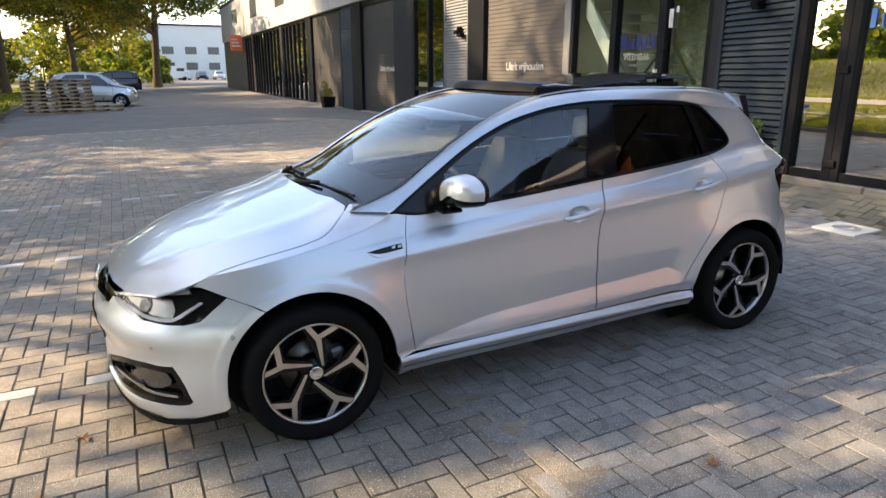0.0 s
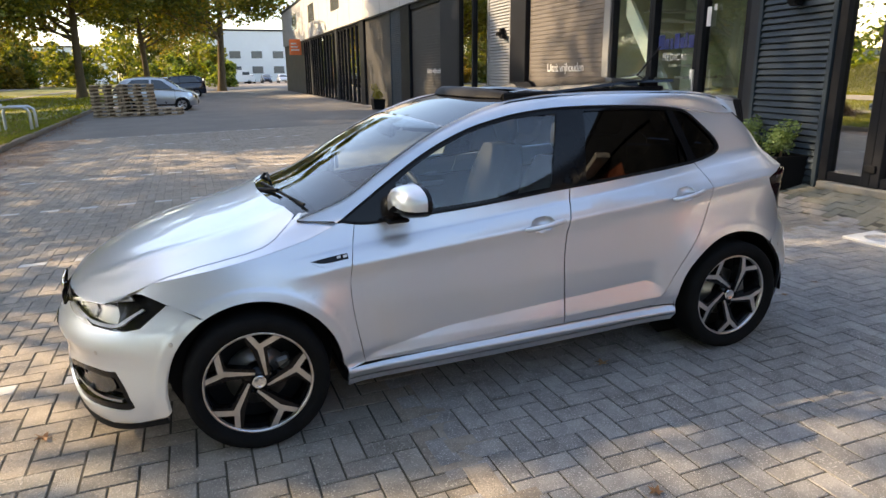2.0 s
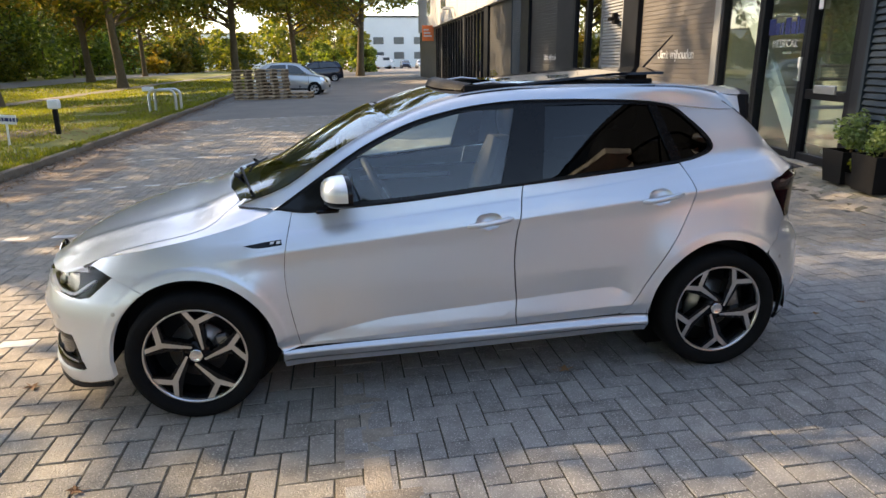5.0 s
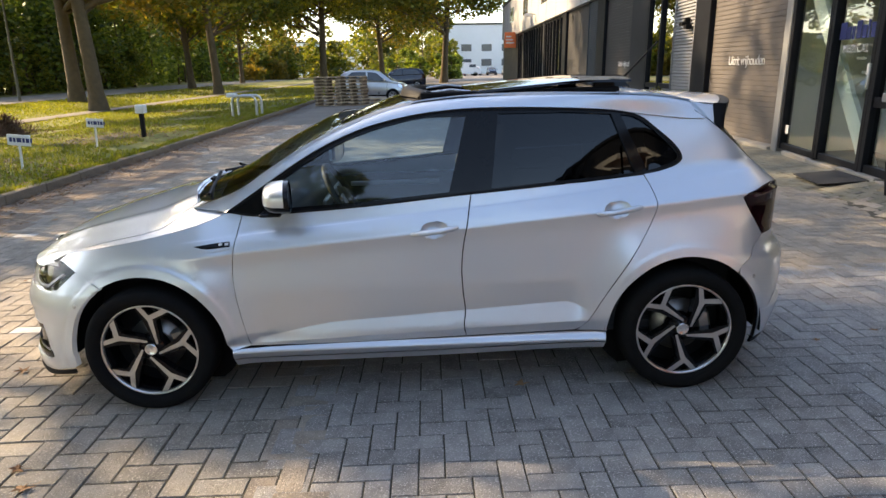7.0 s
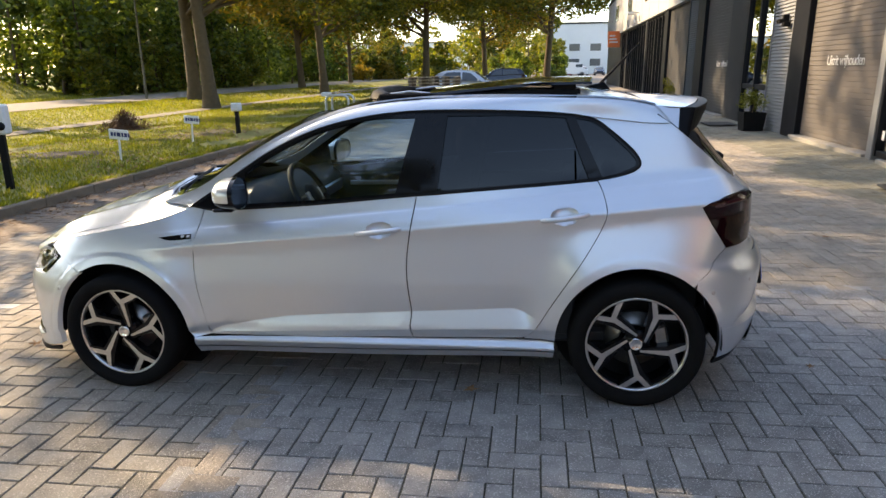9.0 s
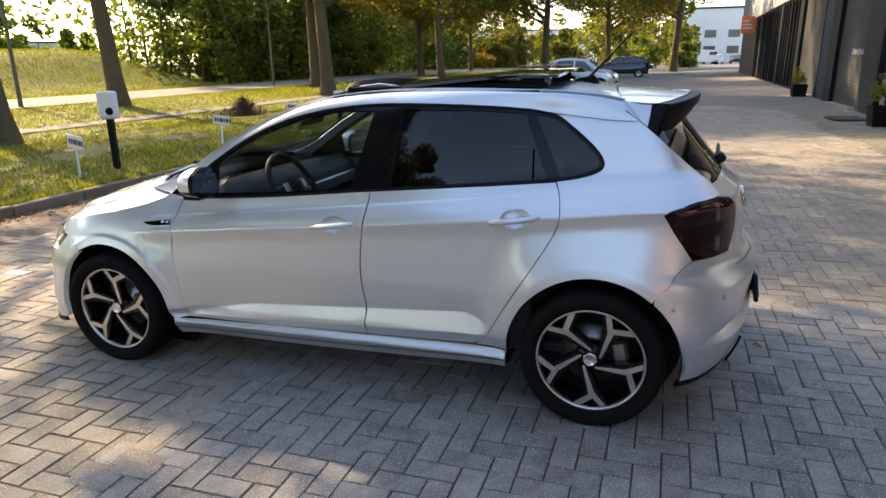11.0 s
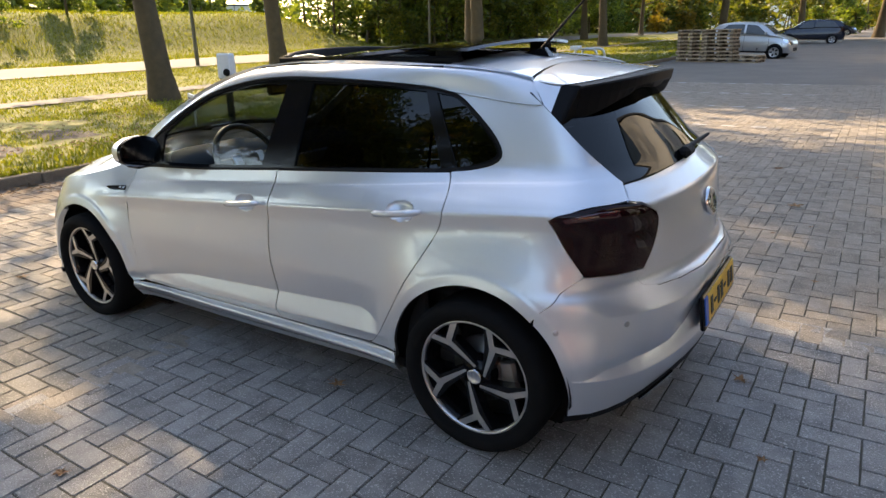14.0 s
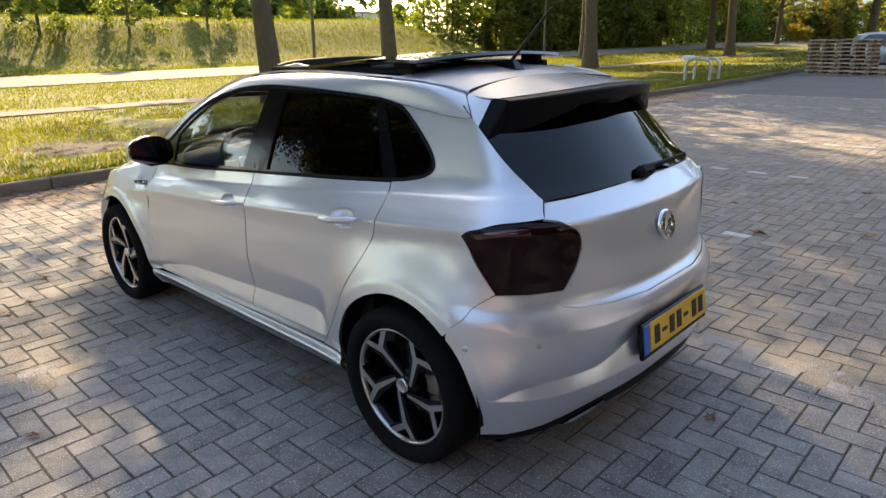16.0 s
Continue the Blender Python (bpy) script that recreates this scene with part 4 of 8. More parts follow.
def side_y(x, z):
    """Half-width of the body side, before it wraps round the corners."""
    lc, uc, bz = lower_crease(x), upper_crease(x), belt_z(x)
    on = step3(-0.86, -0.70, x) * (1 - step3(0.76, 0.84, x))
    yb = 0.785 * (1 - 0.125 * step3(0.35, 1.45, x)) - 0.028 * step3(-0.2, -0.95, x)
    cr = step3(-1.25, -0.9, x)
    ft, fl = flute_top(x), flute_low(x)
    fade = 1 - step3(-0.72, -0.40, x)
    sw = step3(-0.95, -0.86, x) * (1 - step3(0.89, 0.96, x))
    tab = [(0.10, 0.785 - 0.08 * sw), (0.215, 0.812 - 0.03 * sw), (0.262 + 0.01 * sw, 0.814 + 0.009 * sw), (0.290, 0.814), (max(0.294, min(0.31, fl - 0.024)), 0.814 + 0.004 * on), (fl, 0.824 + 0.008 * on - 0.012 * fade), (ft, 0.826 - 0.017 * on),
           (0.58, 0.824), (lc - 0.06, 0.817), (lc - 0.003, 0.822 + 0.006 * cr), (lc + 0.004, 0.820 + 0.004 * cr)]
    y0, z0 = 0.820 + 0.004 * cr, lc + 0.004
    if z >= z0:
        m, k, w, d = (y0 - yb) / (bz - z0), 0.40 + 0.09 * step3(0.4, 1.4, x), 0.03, z - bz
        t = (d + w) / (2 * w)
        if t <= 0:
            y = yb - m * d
        elif t < 1:
            y = yb + m * w - m * 2 * w * t - (k - m) * 2 * w * (t ** 3 - t ** 4 / 2)
        else:
            y = yb - k * d - 0.20 * d * d
        y += 0.0045 * (1 - step3(uc - 0.005, uc + 0.005, z)) * step3(lc + 0.004, lc + 0.04, z) * cr
    else:
        y = lerp_table(tab, z)
    if x < -0.88 and z > 0.60:
        r = 0.823 - (0.823 - yb) * ((z - 0.60) / (bz - 0.60)) ** 2
        y += (r - y) * (1 - step3(-1.2, -0.88, x)) * (1 - step3(bz, bz + 0.02, z))
    for hx in (HUBF, HUBR):
        r = math.hypot(x - hx, z - HUBZ)
        if r < 0.6 and z > 0.1:
            y += (0.0045 if hx < 0 else 0.002) * (1 - step3(0.404, 0.424, r)) + 0.009 * (1 - step3(0.40, 0.60, r))
    return y - inset(x, z)


def rear_n(z):
    return spline([(0.2, 4.2), (0.42, 4.2), (0.60, 3.4), (0.75, 3.7), (0.93, 5.5), (1.0, 6.5), (1.1, 7.0)], z)


def front_n(z):
    return spline([(0.12, 5.0), (0.28, 4.2), (0.42, 3.7), (0.48, 3.45), (0.56, 3.2), (0.62, 2.9), (0.70, 2.7)], z)


WEDGE_TOP = [(1.645, 0.388), (1.66, 0.396), (1.71, 0.418), (1.83, 0.440), (1.96, 0.451), (1.99, 0.460), (2.04, 0.49), (2.09, 0.53), (2.12, 0.56), (2.25, 0.565)]
WEDGE_LOW = [(1.645, 0.385), (1.73, 0.388), (1.84, 0.391), (1.95, 0.400), (2.09, 0.412), (2.25, 0.425)]


def half_s(s):
    return min(s, 2 * (XB + LR) - s)


def wedge_top(s):
    return lerp_table(WEDGE_TOP, half_s(s))


def wedge_low(s):
    return lerp_table(WEDGE_LOW, half_s(s))


def shelf_rise(s, z):
    """The edge of the bumper's ledge climbs towards the middle and at its outer ends."""
    k = 0.032 * step3(1.92, 2.25, s) + 0.03 * (1 - step3(1.60, 1.70, s))
    return k * step3(0.50, 0.60, z) * (1 - step3(0.655, 0.692, z))


def shelf_edge(s):
    return 0.608 + 0.026 * step3(1.92, 2.25, half_s(s)) + 0.02 * (1 - step3(1.60, 1.70, half_s(s)))


def belt(s, z):
    """The skin round the car: s runs along the left side as x, then on round the nose and the tail to their middle."""
    if s < XA - LF or s > XB + LR:
        x, y, z = belt(2 * ((XA - LF) if s < 0 else (XB + LR)) - s, z)
        return (x, -y, z)
    if s < XA:
        t = min((XA - s) / LF, 1.0)
        u = 1 - (1 - t) ** 2
        x = XA - (XA - spline(FRONT_X, z)) * u
        y = side_y(x, z) * math.sqrt(max(1 - u ** front_n(z), 0))
    elif s > XB:
        t = min((s - XB) / LR, 1.0)
        u = 1 - (1 - t) ** 2
        x = XB + (spline(REAR_X, z - shelf_rise(s, z)) - XB) * u
        y = side_y(min(x, 1.75), z) * math.sqrt(max(1 - u ** rear_n(z), 0))
        wl, wt = wedge_low(s), wedge_top(s)
        if s > 1.58 and z > wl:
            w = max(wt - wl, 0.002)
            g = (z - wl) / w if z < wt else max(0.0, 1 - (z - wt) / 0.12) ** 1.4
            d = min(0.5 * w, 0.026) * g
            x, y = x - d * u, y * (1 - 1.1 * d * (1 - 0.8 * step3(1.8, 2.2, s)))
    else:
        x, y = s, side_y(s, z)
    return (x, -y, z)


CREST_Z = [(-2.0, 0.685), (-1.95, 0.69), (-1.85, 0.705), (-1.75, 0.728), (-1.6, 0.768), (-1.35, 0.815), (-1.15, 0.850), (-1.0, 0.884), (-0.86, 0.934)]
CROWN_Z = [(-2.03, 0.665), (-2.0, 0.69), (-1.95, 0.73), (-1.85, 0.785), (-1.73, 0.835), (-1.47, 0.912), (-1.26, 0.962), (-1.02, 1.005), (-0.80, 1.03)]


def crest_y(x):
    z = spline(CREST_Z, x)
    u = min(max((XA - x) / (XA - spline(FRONT_X, z)), 0), 0.985)
    return side_y(x, z) * math.sqrt(1 - u ** front_n(z))


def hood_wide(x):
    """How much the nose's corners stand wider than a plain oval."""
    z = spline(CREST_Z, x)
    u = min(max((XA - x) / (XA - spline(FRONT_X, z)), 0.0), 0.96)
    return math.sqrt((1 - u ** 2.7) / (1 - u ** 2.05))


def top(x, y):
    """The bonnet and the tops of the wings."""
    yc, zc, z0 = crest_y(x), spline(CREST_Z, x), spline(CROWN_Z, x)
    q = abs(y) / yc
    ridge = 0.010 * math.exp(-((q - 0.70) / 0.06) ** 2) * step3(-1.95, -1.7, x)
    lift = 0.036 * step3(-1.28, -1.02, x) * (1 - step3(0.86, 1.02, q))
    return (x, y, z0 - (z0 - zc) * q ** 2.4 + ridge + lift)


from mathutils import geometry


def smooth_loop(pts, sharp=(), closed=True):
    """A Catmull-Rom outline through points; the sharp ones stay corners."""
    out, k = [], len(pts)
    for i in range(k if closed else k - 1):
        a, b, c, d = pts[i - 1], pts[i], pts[(i + 1) % k], pts[(i + 2) % k]
        ta = ((c[0] - a[0]) / 2, (c[1] - a[1]) / 2)
        tb = ((d[0] - b[0]) / 2, (d[1] - b[1]) / 2)
        if i in sharp:
            ta = (c[0] - b[0], c[1] - b[1])
        if (i + 1) % k in sharp:
            tb = (c[0] - b[0], c[1] - b[1])
        ln = math.hypot(c[0] - b[0], c[1] - b[1])
        ta = tuple(v * min(1, 1.4 * ln / (math.hypot(*ta) + 1e-9)) for v in ta)
        tb = tuple(v * min(1, 1.4 * ln / (math.hypot(*tb) + 1e-9)) for v in tb)
        m = max(2, min(14, int(ln / 0.018)))
        for j in range(m):
            t = j / m
            h = (2 * t ** 3 - 3 * t ** 2 + 1, t ** 3 - 2 * t ** 2 + t, -2 * t ** 3 + 3 * t ** 2, t ** 3 - t ** 2)
            out.append((h[0] * b[0] + h[1] * ta[0] + h[2] * c[0] + h[3] * tb[0], h[0] * b[1] + h[1] * ta[1] + h[2] * c[1] + h[3] * tb[1]))
    return out


def area(loop):
    return sum(a[0] * b[1] - b[0] * a[1] for a, b in zip(loop, loop[1:] + loop[:1])) / 2


def shrink(loop, d):
    """Moves an outline inwards by d."""
    sg = 1 if area(loop) > 0 else -1
    out, n = [], len(loop)
    for i in range(n):
        a, c = loop[i - 1], loop[(i + 1) % n]
        tx, ty = c[0] - a[0], c[1] - a[1]
        ln = math.hypot(tx, ty) + 1e-9
        out.append((loop[i][0] - sg * ty / ln * d, loop[i][1] + sg * tx / ln * d))
    return out


def inside(p, loop):
    x, y, odd = p[0], p[1], False
    for (xa, ya), (xb, yb) in zip(loop, loop[1:] + loop[:1]):
        if (ya > y) != (yb > y) and x < (xb - xa) * (y - ya) / (yb - ya) + xa:
            odd = not odd
    return odd


def near(p, loop, d):
    return any(abs(p[0] - q[0]) < d and abs(p[1] - q[1]) < d for q in loop)


def normal_of(f, a, b, e=0.0025):
    p, q, r, s = Vector(f(a + e, b)), Vector(f(a - e, b)), Vector(f(a, b + e)), Vector(f(a, b - e))
    return (p - q).cross(r - s).normalized()


def doubled(loop, mid):
    """Opens a half outline along its middle line s = mid and adds its mirror image."""
    on = [abs(p[0] - mid) < 1e-6 for p in loop]
    k = len(loop)
    first = next(i for i in range(k) if on[i - 1] and not on[i])
    half = []
    for i in range(k):
        if not on[(first + i) % k]:
            half.append(loop[(first + i) % k])
    return half + [(2 * mid - s, z) for s, z in half[::-1]]


class Skin:
    """Panels cut from a surface f(a, b), gathered into one mesh with true normals."""

    def __init__(self):
        self.v, self.n, self.f = [], [], []

    def cut(self, f, outline, holes=(), gap=0.0028, grid=0.03, push=0.0, lip=0.012, mirror=True, out=1, rows=()):
        """outline: in (a, b); push: metres outwards along the normal; lip: depth of the turned-in edge."""
        loop = shrink(outline, gap) if gap else outline
        holes = [shrink(h, -gap) if gap else h for h in holes]
        pts = list(loop)
        edges = [(i, (i + 1) % len(loop)) for i in range(len(loop))]
        for h in holes:
            k = len(pts)
            pts += h
            edges += [(k + i, k + (i + 1) % len(h)) for i in range(len(h))]
        a0, a1 = min(p[0] for p in loop), max(p[0] for p in loop)
        b0, b1 = min(p[1] for p in loop), max(p[1] for p in loop)
        for line in rows:
            last = None
            for p in (line if isinstance(line, list) else [(a0 + i * 0.02, line(a0 + i * 0.02)) for i in range(int((a1 - a0) / 0.02) + 2)]):
                if inside(p, loop) and not any(inside(p, h) for h in holes) and not near(p, pts[:len(loop)], 0.006):
                    pts.append(p)
                    if last is not None:
                        edges.append((last, len(pts) - 1))
                    last = len(pts) - 1
                else:
                    last = None
        rim = list(pts)
        for i in range(int((a1 - a0) / grid) + 1):
            for j in range(int((b1 - b0) / grid) + 1):
                p = (a0 + (i + 0.5) * grid, b0 + (j + 0.5) * grid)
                if inside(p, loop) and not any(inside(p, h) for h in holes) and not near(p, rim, grid * 0.4):
                    pts.append(p)
        vs, es, fs, *_ = geometry.delaunay_2d_cdt([Vector(p) for p in pts], edges, [], 0, 1e-6)
        vs = [(p[0], p[1]) for p in vs]
        tri = []
        for t in fs:
            c = (sum(vs[i][0] for i in t) / 3, sum(vs[i][1] for i in t) / 3)
            if inside(c, loop) and not any(inside(c, h) for h in holes):
                tri.append(t)
        pos, nor = [], []
        for p in vs:
            n = normal_of(f, *p) * out
            pos.append(Vector(f(*p)) + n * push)
            nor.append(n)
        if tri:
            a, b, c = (pos[i] for i in tri[0])
            if (b - a).cross(c - a).dot(nor[tri[0][0]]) < 0:
                tri = [t[::-1] for t in tri]
        if lip:
            for ring in [loop] + holes:
                k = len(pos)
                for p in ring:
                    n = normal_of(f, *p) * out
                    q = Vector(f(*p)) + n * push
                    pos += [q, q - n * lip]
                    nor += [n, n]
                m = len(ring)
                for i in range(m):
                    j = (i + 1) % m
                    tri.append((k + 2 * i, k + 2 * i + 1, k + 2 * j + 1, k + 2 * j))
        for sgn in ((1, -1) if mirror else (1,)):
            k = len(self.v)
            self.v += [(p.x, p.y * sgn, p.z) for p in pos]
            self.n += [(p.x, p.y * sgn, p.z) for p in nor]
            self.f += [tuple(i + k for i in (t if sgn > 0 else t[::-1])) for t in tri]
        return self

    def data(self, name, material):
        me = bpy.data.meshes.new(name)
        me.from_pydata(self.v, [], self.f)
        me.polygons.foreach_set("use_smooth", [len(f) == 3 for f in self.f])
        me.materials.append(material)
        me.update()
        me.normals_split_custom_set_from_vertices(self.n)
        return me


def flipped(f):
    return lambda a, b: (f(a, b)[0], -f(a, b)[1], f(a, b)[2])


# ---- car materials ----
def car_paint():
    m, nt, b = nodes_of("silver_car_paint")
    tc = nt.nodes.new("ShaderNodeTexCoord")
    fl = nt.nodes.new("ShaderNodeTexVoronoi")
    fl.inputs["Scale"].default_value = 1800
    nt.links.new(tc.outputs["Object"], fl.inputs["Vector"])
    mix = nt.nodes.new("ShaderNodeMix")
    mix.data_type = "RGBA"
    nt.links.new(fl.outputs["Distance"], mix.inputs["Factor"])
    mix.inputs["A"].default_value, mix.inputs["B"].default_value = (0.605, 0.635, 0.675, 1), (0.72, 0.745, 0.78, 1)
    nt.links.new(mix.outputs["Result"], b.inputs["Base Color"])
    b.inputs["Metallic"].default_value, b.inputs["Roughness"].default_value = 0.72, 0.38
    b.inputs["Coat Weight"].default_value, b.inputs["Coat Roughness"].default_value = 1.0, 0.015
    return m


M_PAINT = car_paint()
M_FASCIA = mottled("spoiler_black", (0.004, 0.004, 0.005), (0.006, 0.006, 0.007), 0.45, scale=6, fine=60, bump=0.0, spec=0.12, rvar=0.04)
M_ROOFGLASS = mottled("roof_glass", (0.006, 0.006, 0.007), (0.010, 0.010, 0.012), 0.05, scale=6, fine=60, bump=0.0, spec=0.5, rvar=0.03)
M_GLOSSB = mottled("gloss_black", (0.004, 0.004, 0.005), (0.009, 0.009, 0.010), 0.10, scale=6, fine=60, bump=0.0, spec=0.22, rvar=0.04)
M_RUBBER = mottled("tyre_rubber", (0.006, 0.006, 0.006), (0.014, 0.014, 0.014), 0.85, scale=10, fine=160, bump=0.25, spec=0.06)
M_MACH = mottled("machined_alloy", (0.52, 0.51, 0.50), (0.66, 0.65, 0.63), 0.30, metal=0.95, scale=8, fine=300, bump=0.02)
M_WINGGLASS = mottled("mirror_glass", (0.16, 0.19, 0.24), (0.20, 0.23, 0.28), 0.03, metal=1.0, scale=8, fine=60, bump=0.0, rvar=0.02)
M_CHROME = mottled("chrome", (0.75, 0.75, 0.76), (0.85, 0.85, 0.86), 0.08, metal=1.0, scale=8, fine=60, bump=0.0, rvar=0.04)
M_DISC = mottled("brake_steel", (0.22, 0.20, 0.18), (0.40, 0.38, 0.36), 0.35, metal=0.9, scale=12, fine=120, bump=0.05)
M_CABIN = mottled("cabin_plastic", (0.010, 0.010, 0.011), (0.022, 0.022, 0.024), 0.6, scale=10, fine=200, bump=0.1)
M_SEAT = mottled("seat_fabric", (0.020, 0.020, 0.023), (0.055, 0.055, 0.06), 0.85, scale=14, fine=260, bump=0.3)
M_TRIMG = mottled("silver_trim", (0.42, 0.42, 0.43), (0.55, 0.55, 0.56), 0.35, metal=0.8, scale=6, fine=80, bump=0.0)
M_CLEAR = pane_glass("clear_car_glass", (0.68, 0.80, 0.85), 0.09, 1.2)
M_SCREEN = pane_glass("windscreen_glass", (0.55, 0.60, 0.60), 0.055, 1.4)
M_PRIV = pane_glass("privacy_glass", (0.018, 0.023, 0.032), 0.045, 1.1)
M_HLENS = pane_glass("lamp_lens", (0.86, 0.86, 0.86), 0.04, 0.9)
M_TAIL = mottled("smoked_red_lens", (0.004, 0.0005, 0.0008), (0.020, 0.0012, 0.003), 0.03, scale=9, fine=50, bump=0.0, spec=0.28, rvar=0.03)
M_YELLOW = mottled("plate_yellow", (0.78, 0.46, 0.02), (0.85, 0.52, 0.03), 0.4, scale=9, fine=60, bump=0.0)
M_BLUE = mottled("plate_blue", (0.02, 0.10, 0.45), (0.03, 0.14, 0.55), 0.4, scale=9, fine=60, bump=0.0)
M_PLATEINK = mottled("plate_ink", (0.008, 0.008, 0.008), (0.015, 0.015, 0.015), 0.5, scale=9, fine=60, bump=0.0)
M_AMBER = mottled("lamp_reflector", (0.06, 0.06, 0.06), (0.22, 0.215, 0.21), 0.25, metal=0.7, scale=18, fine=60, bump=0.1)

M_MIRROR = mottled("lamp_mirror", (0.05, 0.05, 0.045), (0.30, 0.285, 0.24), 0.06, metal=1.0, scale=20, fine=60, bump=0.12, rvar=0.05)

CAR = Matrix.Rotation(radians(0.23), 4, "X") @ Matrix.Rotation(radians(-1.27), 4, "Y")
car = thing("hatchback_car", "silver five-door hatchback with black alloy wheels and open sunroof", "car", CAR)


def to_s(x, z):
    """The flank parameter of a point given by its x."""
    if x < XA:
        u = min((XA - x) / (XA - spline(FRONT_X, z)), 1)
        return (XA - LF * (1 - math.sqrt(1 - u)), z)
    if x > XB:
        u = min((x - XB) / (spline(REAR_X, z) - XB), 1)
        return (XB + LR * (1 - math.sqrt(1 - u)), z)
    return (x, z)


def arc(cx, r, a0, a1, n=26):
    return [to_s(cx + r * math.cos(radians(a0 + (a1 - a0) * i / n)), HUBZ + r * math.sin(radians(a0 + (a1 - a0) * i / n))) for i in range(n + 1)]


def sided(name, material, cuts, label="", parent=None):
    """The same part for the left and the right flank, as two objects; returns the left one and the right one."""
    made = []
    for sgn in (1, -1):
        sk = Skin()
        for f, outline, kw in cuts:
            sk.cut(f if sgn > 0 else flipped(f), outline, mirror=False, out=sgn, **kw)
        made.append(part(name, sk.data(name, material), None, parent[0 if sgn > 0 else 1] if parent else car, label))
    return made


# outlines along the flank, in (s, z)
DLO = smooth_loop([(-0.865, 0.936), (-0.74, 0.914), (-0.60, 0.921), (-0.196, 0.947), (0.247, 0.984), (0.58, 1.008), (0.836, 1.022), (1.069, 1.036), (1.177, 1.049), (1.256, 1.071), (1.29, 1.098), (1.282, 1.135),
                   (1.237, 1.184), (1.162, 1.249), (1.09, 1.302), (0.982, 1.331), (0.85, 1.342), (0.589, 1.357), (0.341, 1.363), (0.196, 1.361), (0.063, 1.347), (-0.07, 1.325), (-0.204, 1.293), (-0.338, 1.244),
                   (-0.473, 1.179), (-0.608, 1.098), (-0.744, 1.012)], (0,))
GLF = smooth_loop([(-0.588, 0.949), (-0.196, 0.971), (0.172, 1.0), (0.262, 1.333), (0.064, 1.329), (-0.069, 1.306), (-0.203, 1.272), (-0.337, 1.221), (-0.471, 1.153), (-0.585, 1.080)], (0, 2, 3, 9))
GLR = smooth_loop([(0.368, 1.011), (0.58, 1.024), (0.837, 1.036), (1.054, 1.045), (0.949, 1.316), (0.718, 1.333), (0.411, 1.339)], (0, 3, 4, 6))
GLQ = smooth_loop([(1.114, 1.050), (1.178, 1.065), (1.245, 1.089), (1.268, 1.11), (1.25, 1.143), (1.161, 1.229), (1.111, 1.270), (1.06, 1.299), (0.993, 1.312)], (0, 8))
GAPF = [(-0.791, 0.915), (-0.81, 0.86), (-0.825, 0.80), (-0.838, 0.73), (-0.845, 0.65), (-0.84, 0.55), (-0.826, 0.45), (-0.806, 0.33), (-0.797, 0.296)]
GAPB = [(0.272, 0.988), (0.247, 0.846), (0.229, 0.753), (0.219, 0.645), (0.223, 0.533), (0.232, 0.436), (0.224, 0.367), (0.234, 0.304)]
GAPR = [(1.093, 1.036), (1.112, 1.0), (1.127, 0.943), (1.127, 0.894), (1.103, 0.83), (1.043, 0.728), (0.958, 0.597), (0.884, 0.476), (0.834, 0.391), (0.80, 0.345), (0.755, 0.317)]
BELTF = [(-0.60, 0.926), (-0.40, 0.939), (-0.196, 0.952), (0.05, 0.972)]
BELTR = [(0.45, 1.0), (0.65, 1.012), (0.85, 1.022)]


def poly(pts, sharp=()):
    """A loop of straight and bent runs; points listed densely enough stay as given."""
    return smooth_loop(pts, sharp)



ROWS = [lambda x, k=k: lower_crease(x) + k for k in (-0.06, -0.014, -0.003, 0.004, 0.012, 0.024)] + [lambda x, k=k: upper_crease(x) + k for k in (-0.014, -0.005, 0.0, 0.005, 0.014)] + [lambda x: belt_z(x)] + [lambda x, k=k: flute_top(x) + k for k in (-0.013, -0.0045, 0.0, 0.0045, 0.013)] + [lambda x, k=k: flute_low(x) + k for k in (-0.011, -0.004, 0.0, 0.004, 0.012)] + [lambda x: 0.31]
SIDE_ROWS = {"rows": ROWS, "grid": 0.03}
FD = GAPF[:0:-1] + [(-0.793, 0.922)] + BELTF + GAPB + [(-0.3, 0.293)]


def dish_loop(xm, zc):
    return smooth_loop([(xm - 0.062, zc), (xm - 0.035, zc + 0.030), (xm + 0.035, zc + 0.034), (xm + 0.062, zc + 0.006), (xm + 0.035, zc - 0.036), (xm - 0.035, zc - 0.040)])


def dish(xm, zc):
    """The hollow behind a door handle."""
    def f(s, z):
        x, y, z = belt(s, z)
        q = min(((s - xm) / 0.064) ** 2 + ((z - zc) / 0.040) ** 2, 1.0)
        return (x, y + 0.026 * (1 - q) ** 0.7, z)
    return f


front_door = sided("front_door", M_PAINT, [(belt, poly(FD, (0, 8, 13, 20)), dict(SIDE_ROWS, holes=(dish_loop(0.0985, 0.838),)))])
RD = GAPB[::-1] + BELTR + GAPR + [(0.5, 0.309)]
rear_door = sided("rear_door", M_PAINT, [(belt, poly(RD, (0, 7, 11)), dict(SIDE_ROWS, holes=(dish_loop(0.945, 0.898),)))])


def crest_s(x):
    """The flank parameter at which the wing's crest has this x."""
    z = spline(CREST_Z, x)
    if x >= XA:
        return (x, z)
    u = (XA - x) / (XA - spline(FRONT_X, z))
    return (XA - LF * (1 - math.sqrt(max(1 - u, 0))), z)


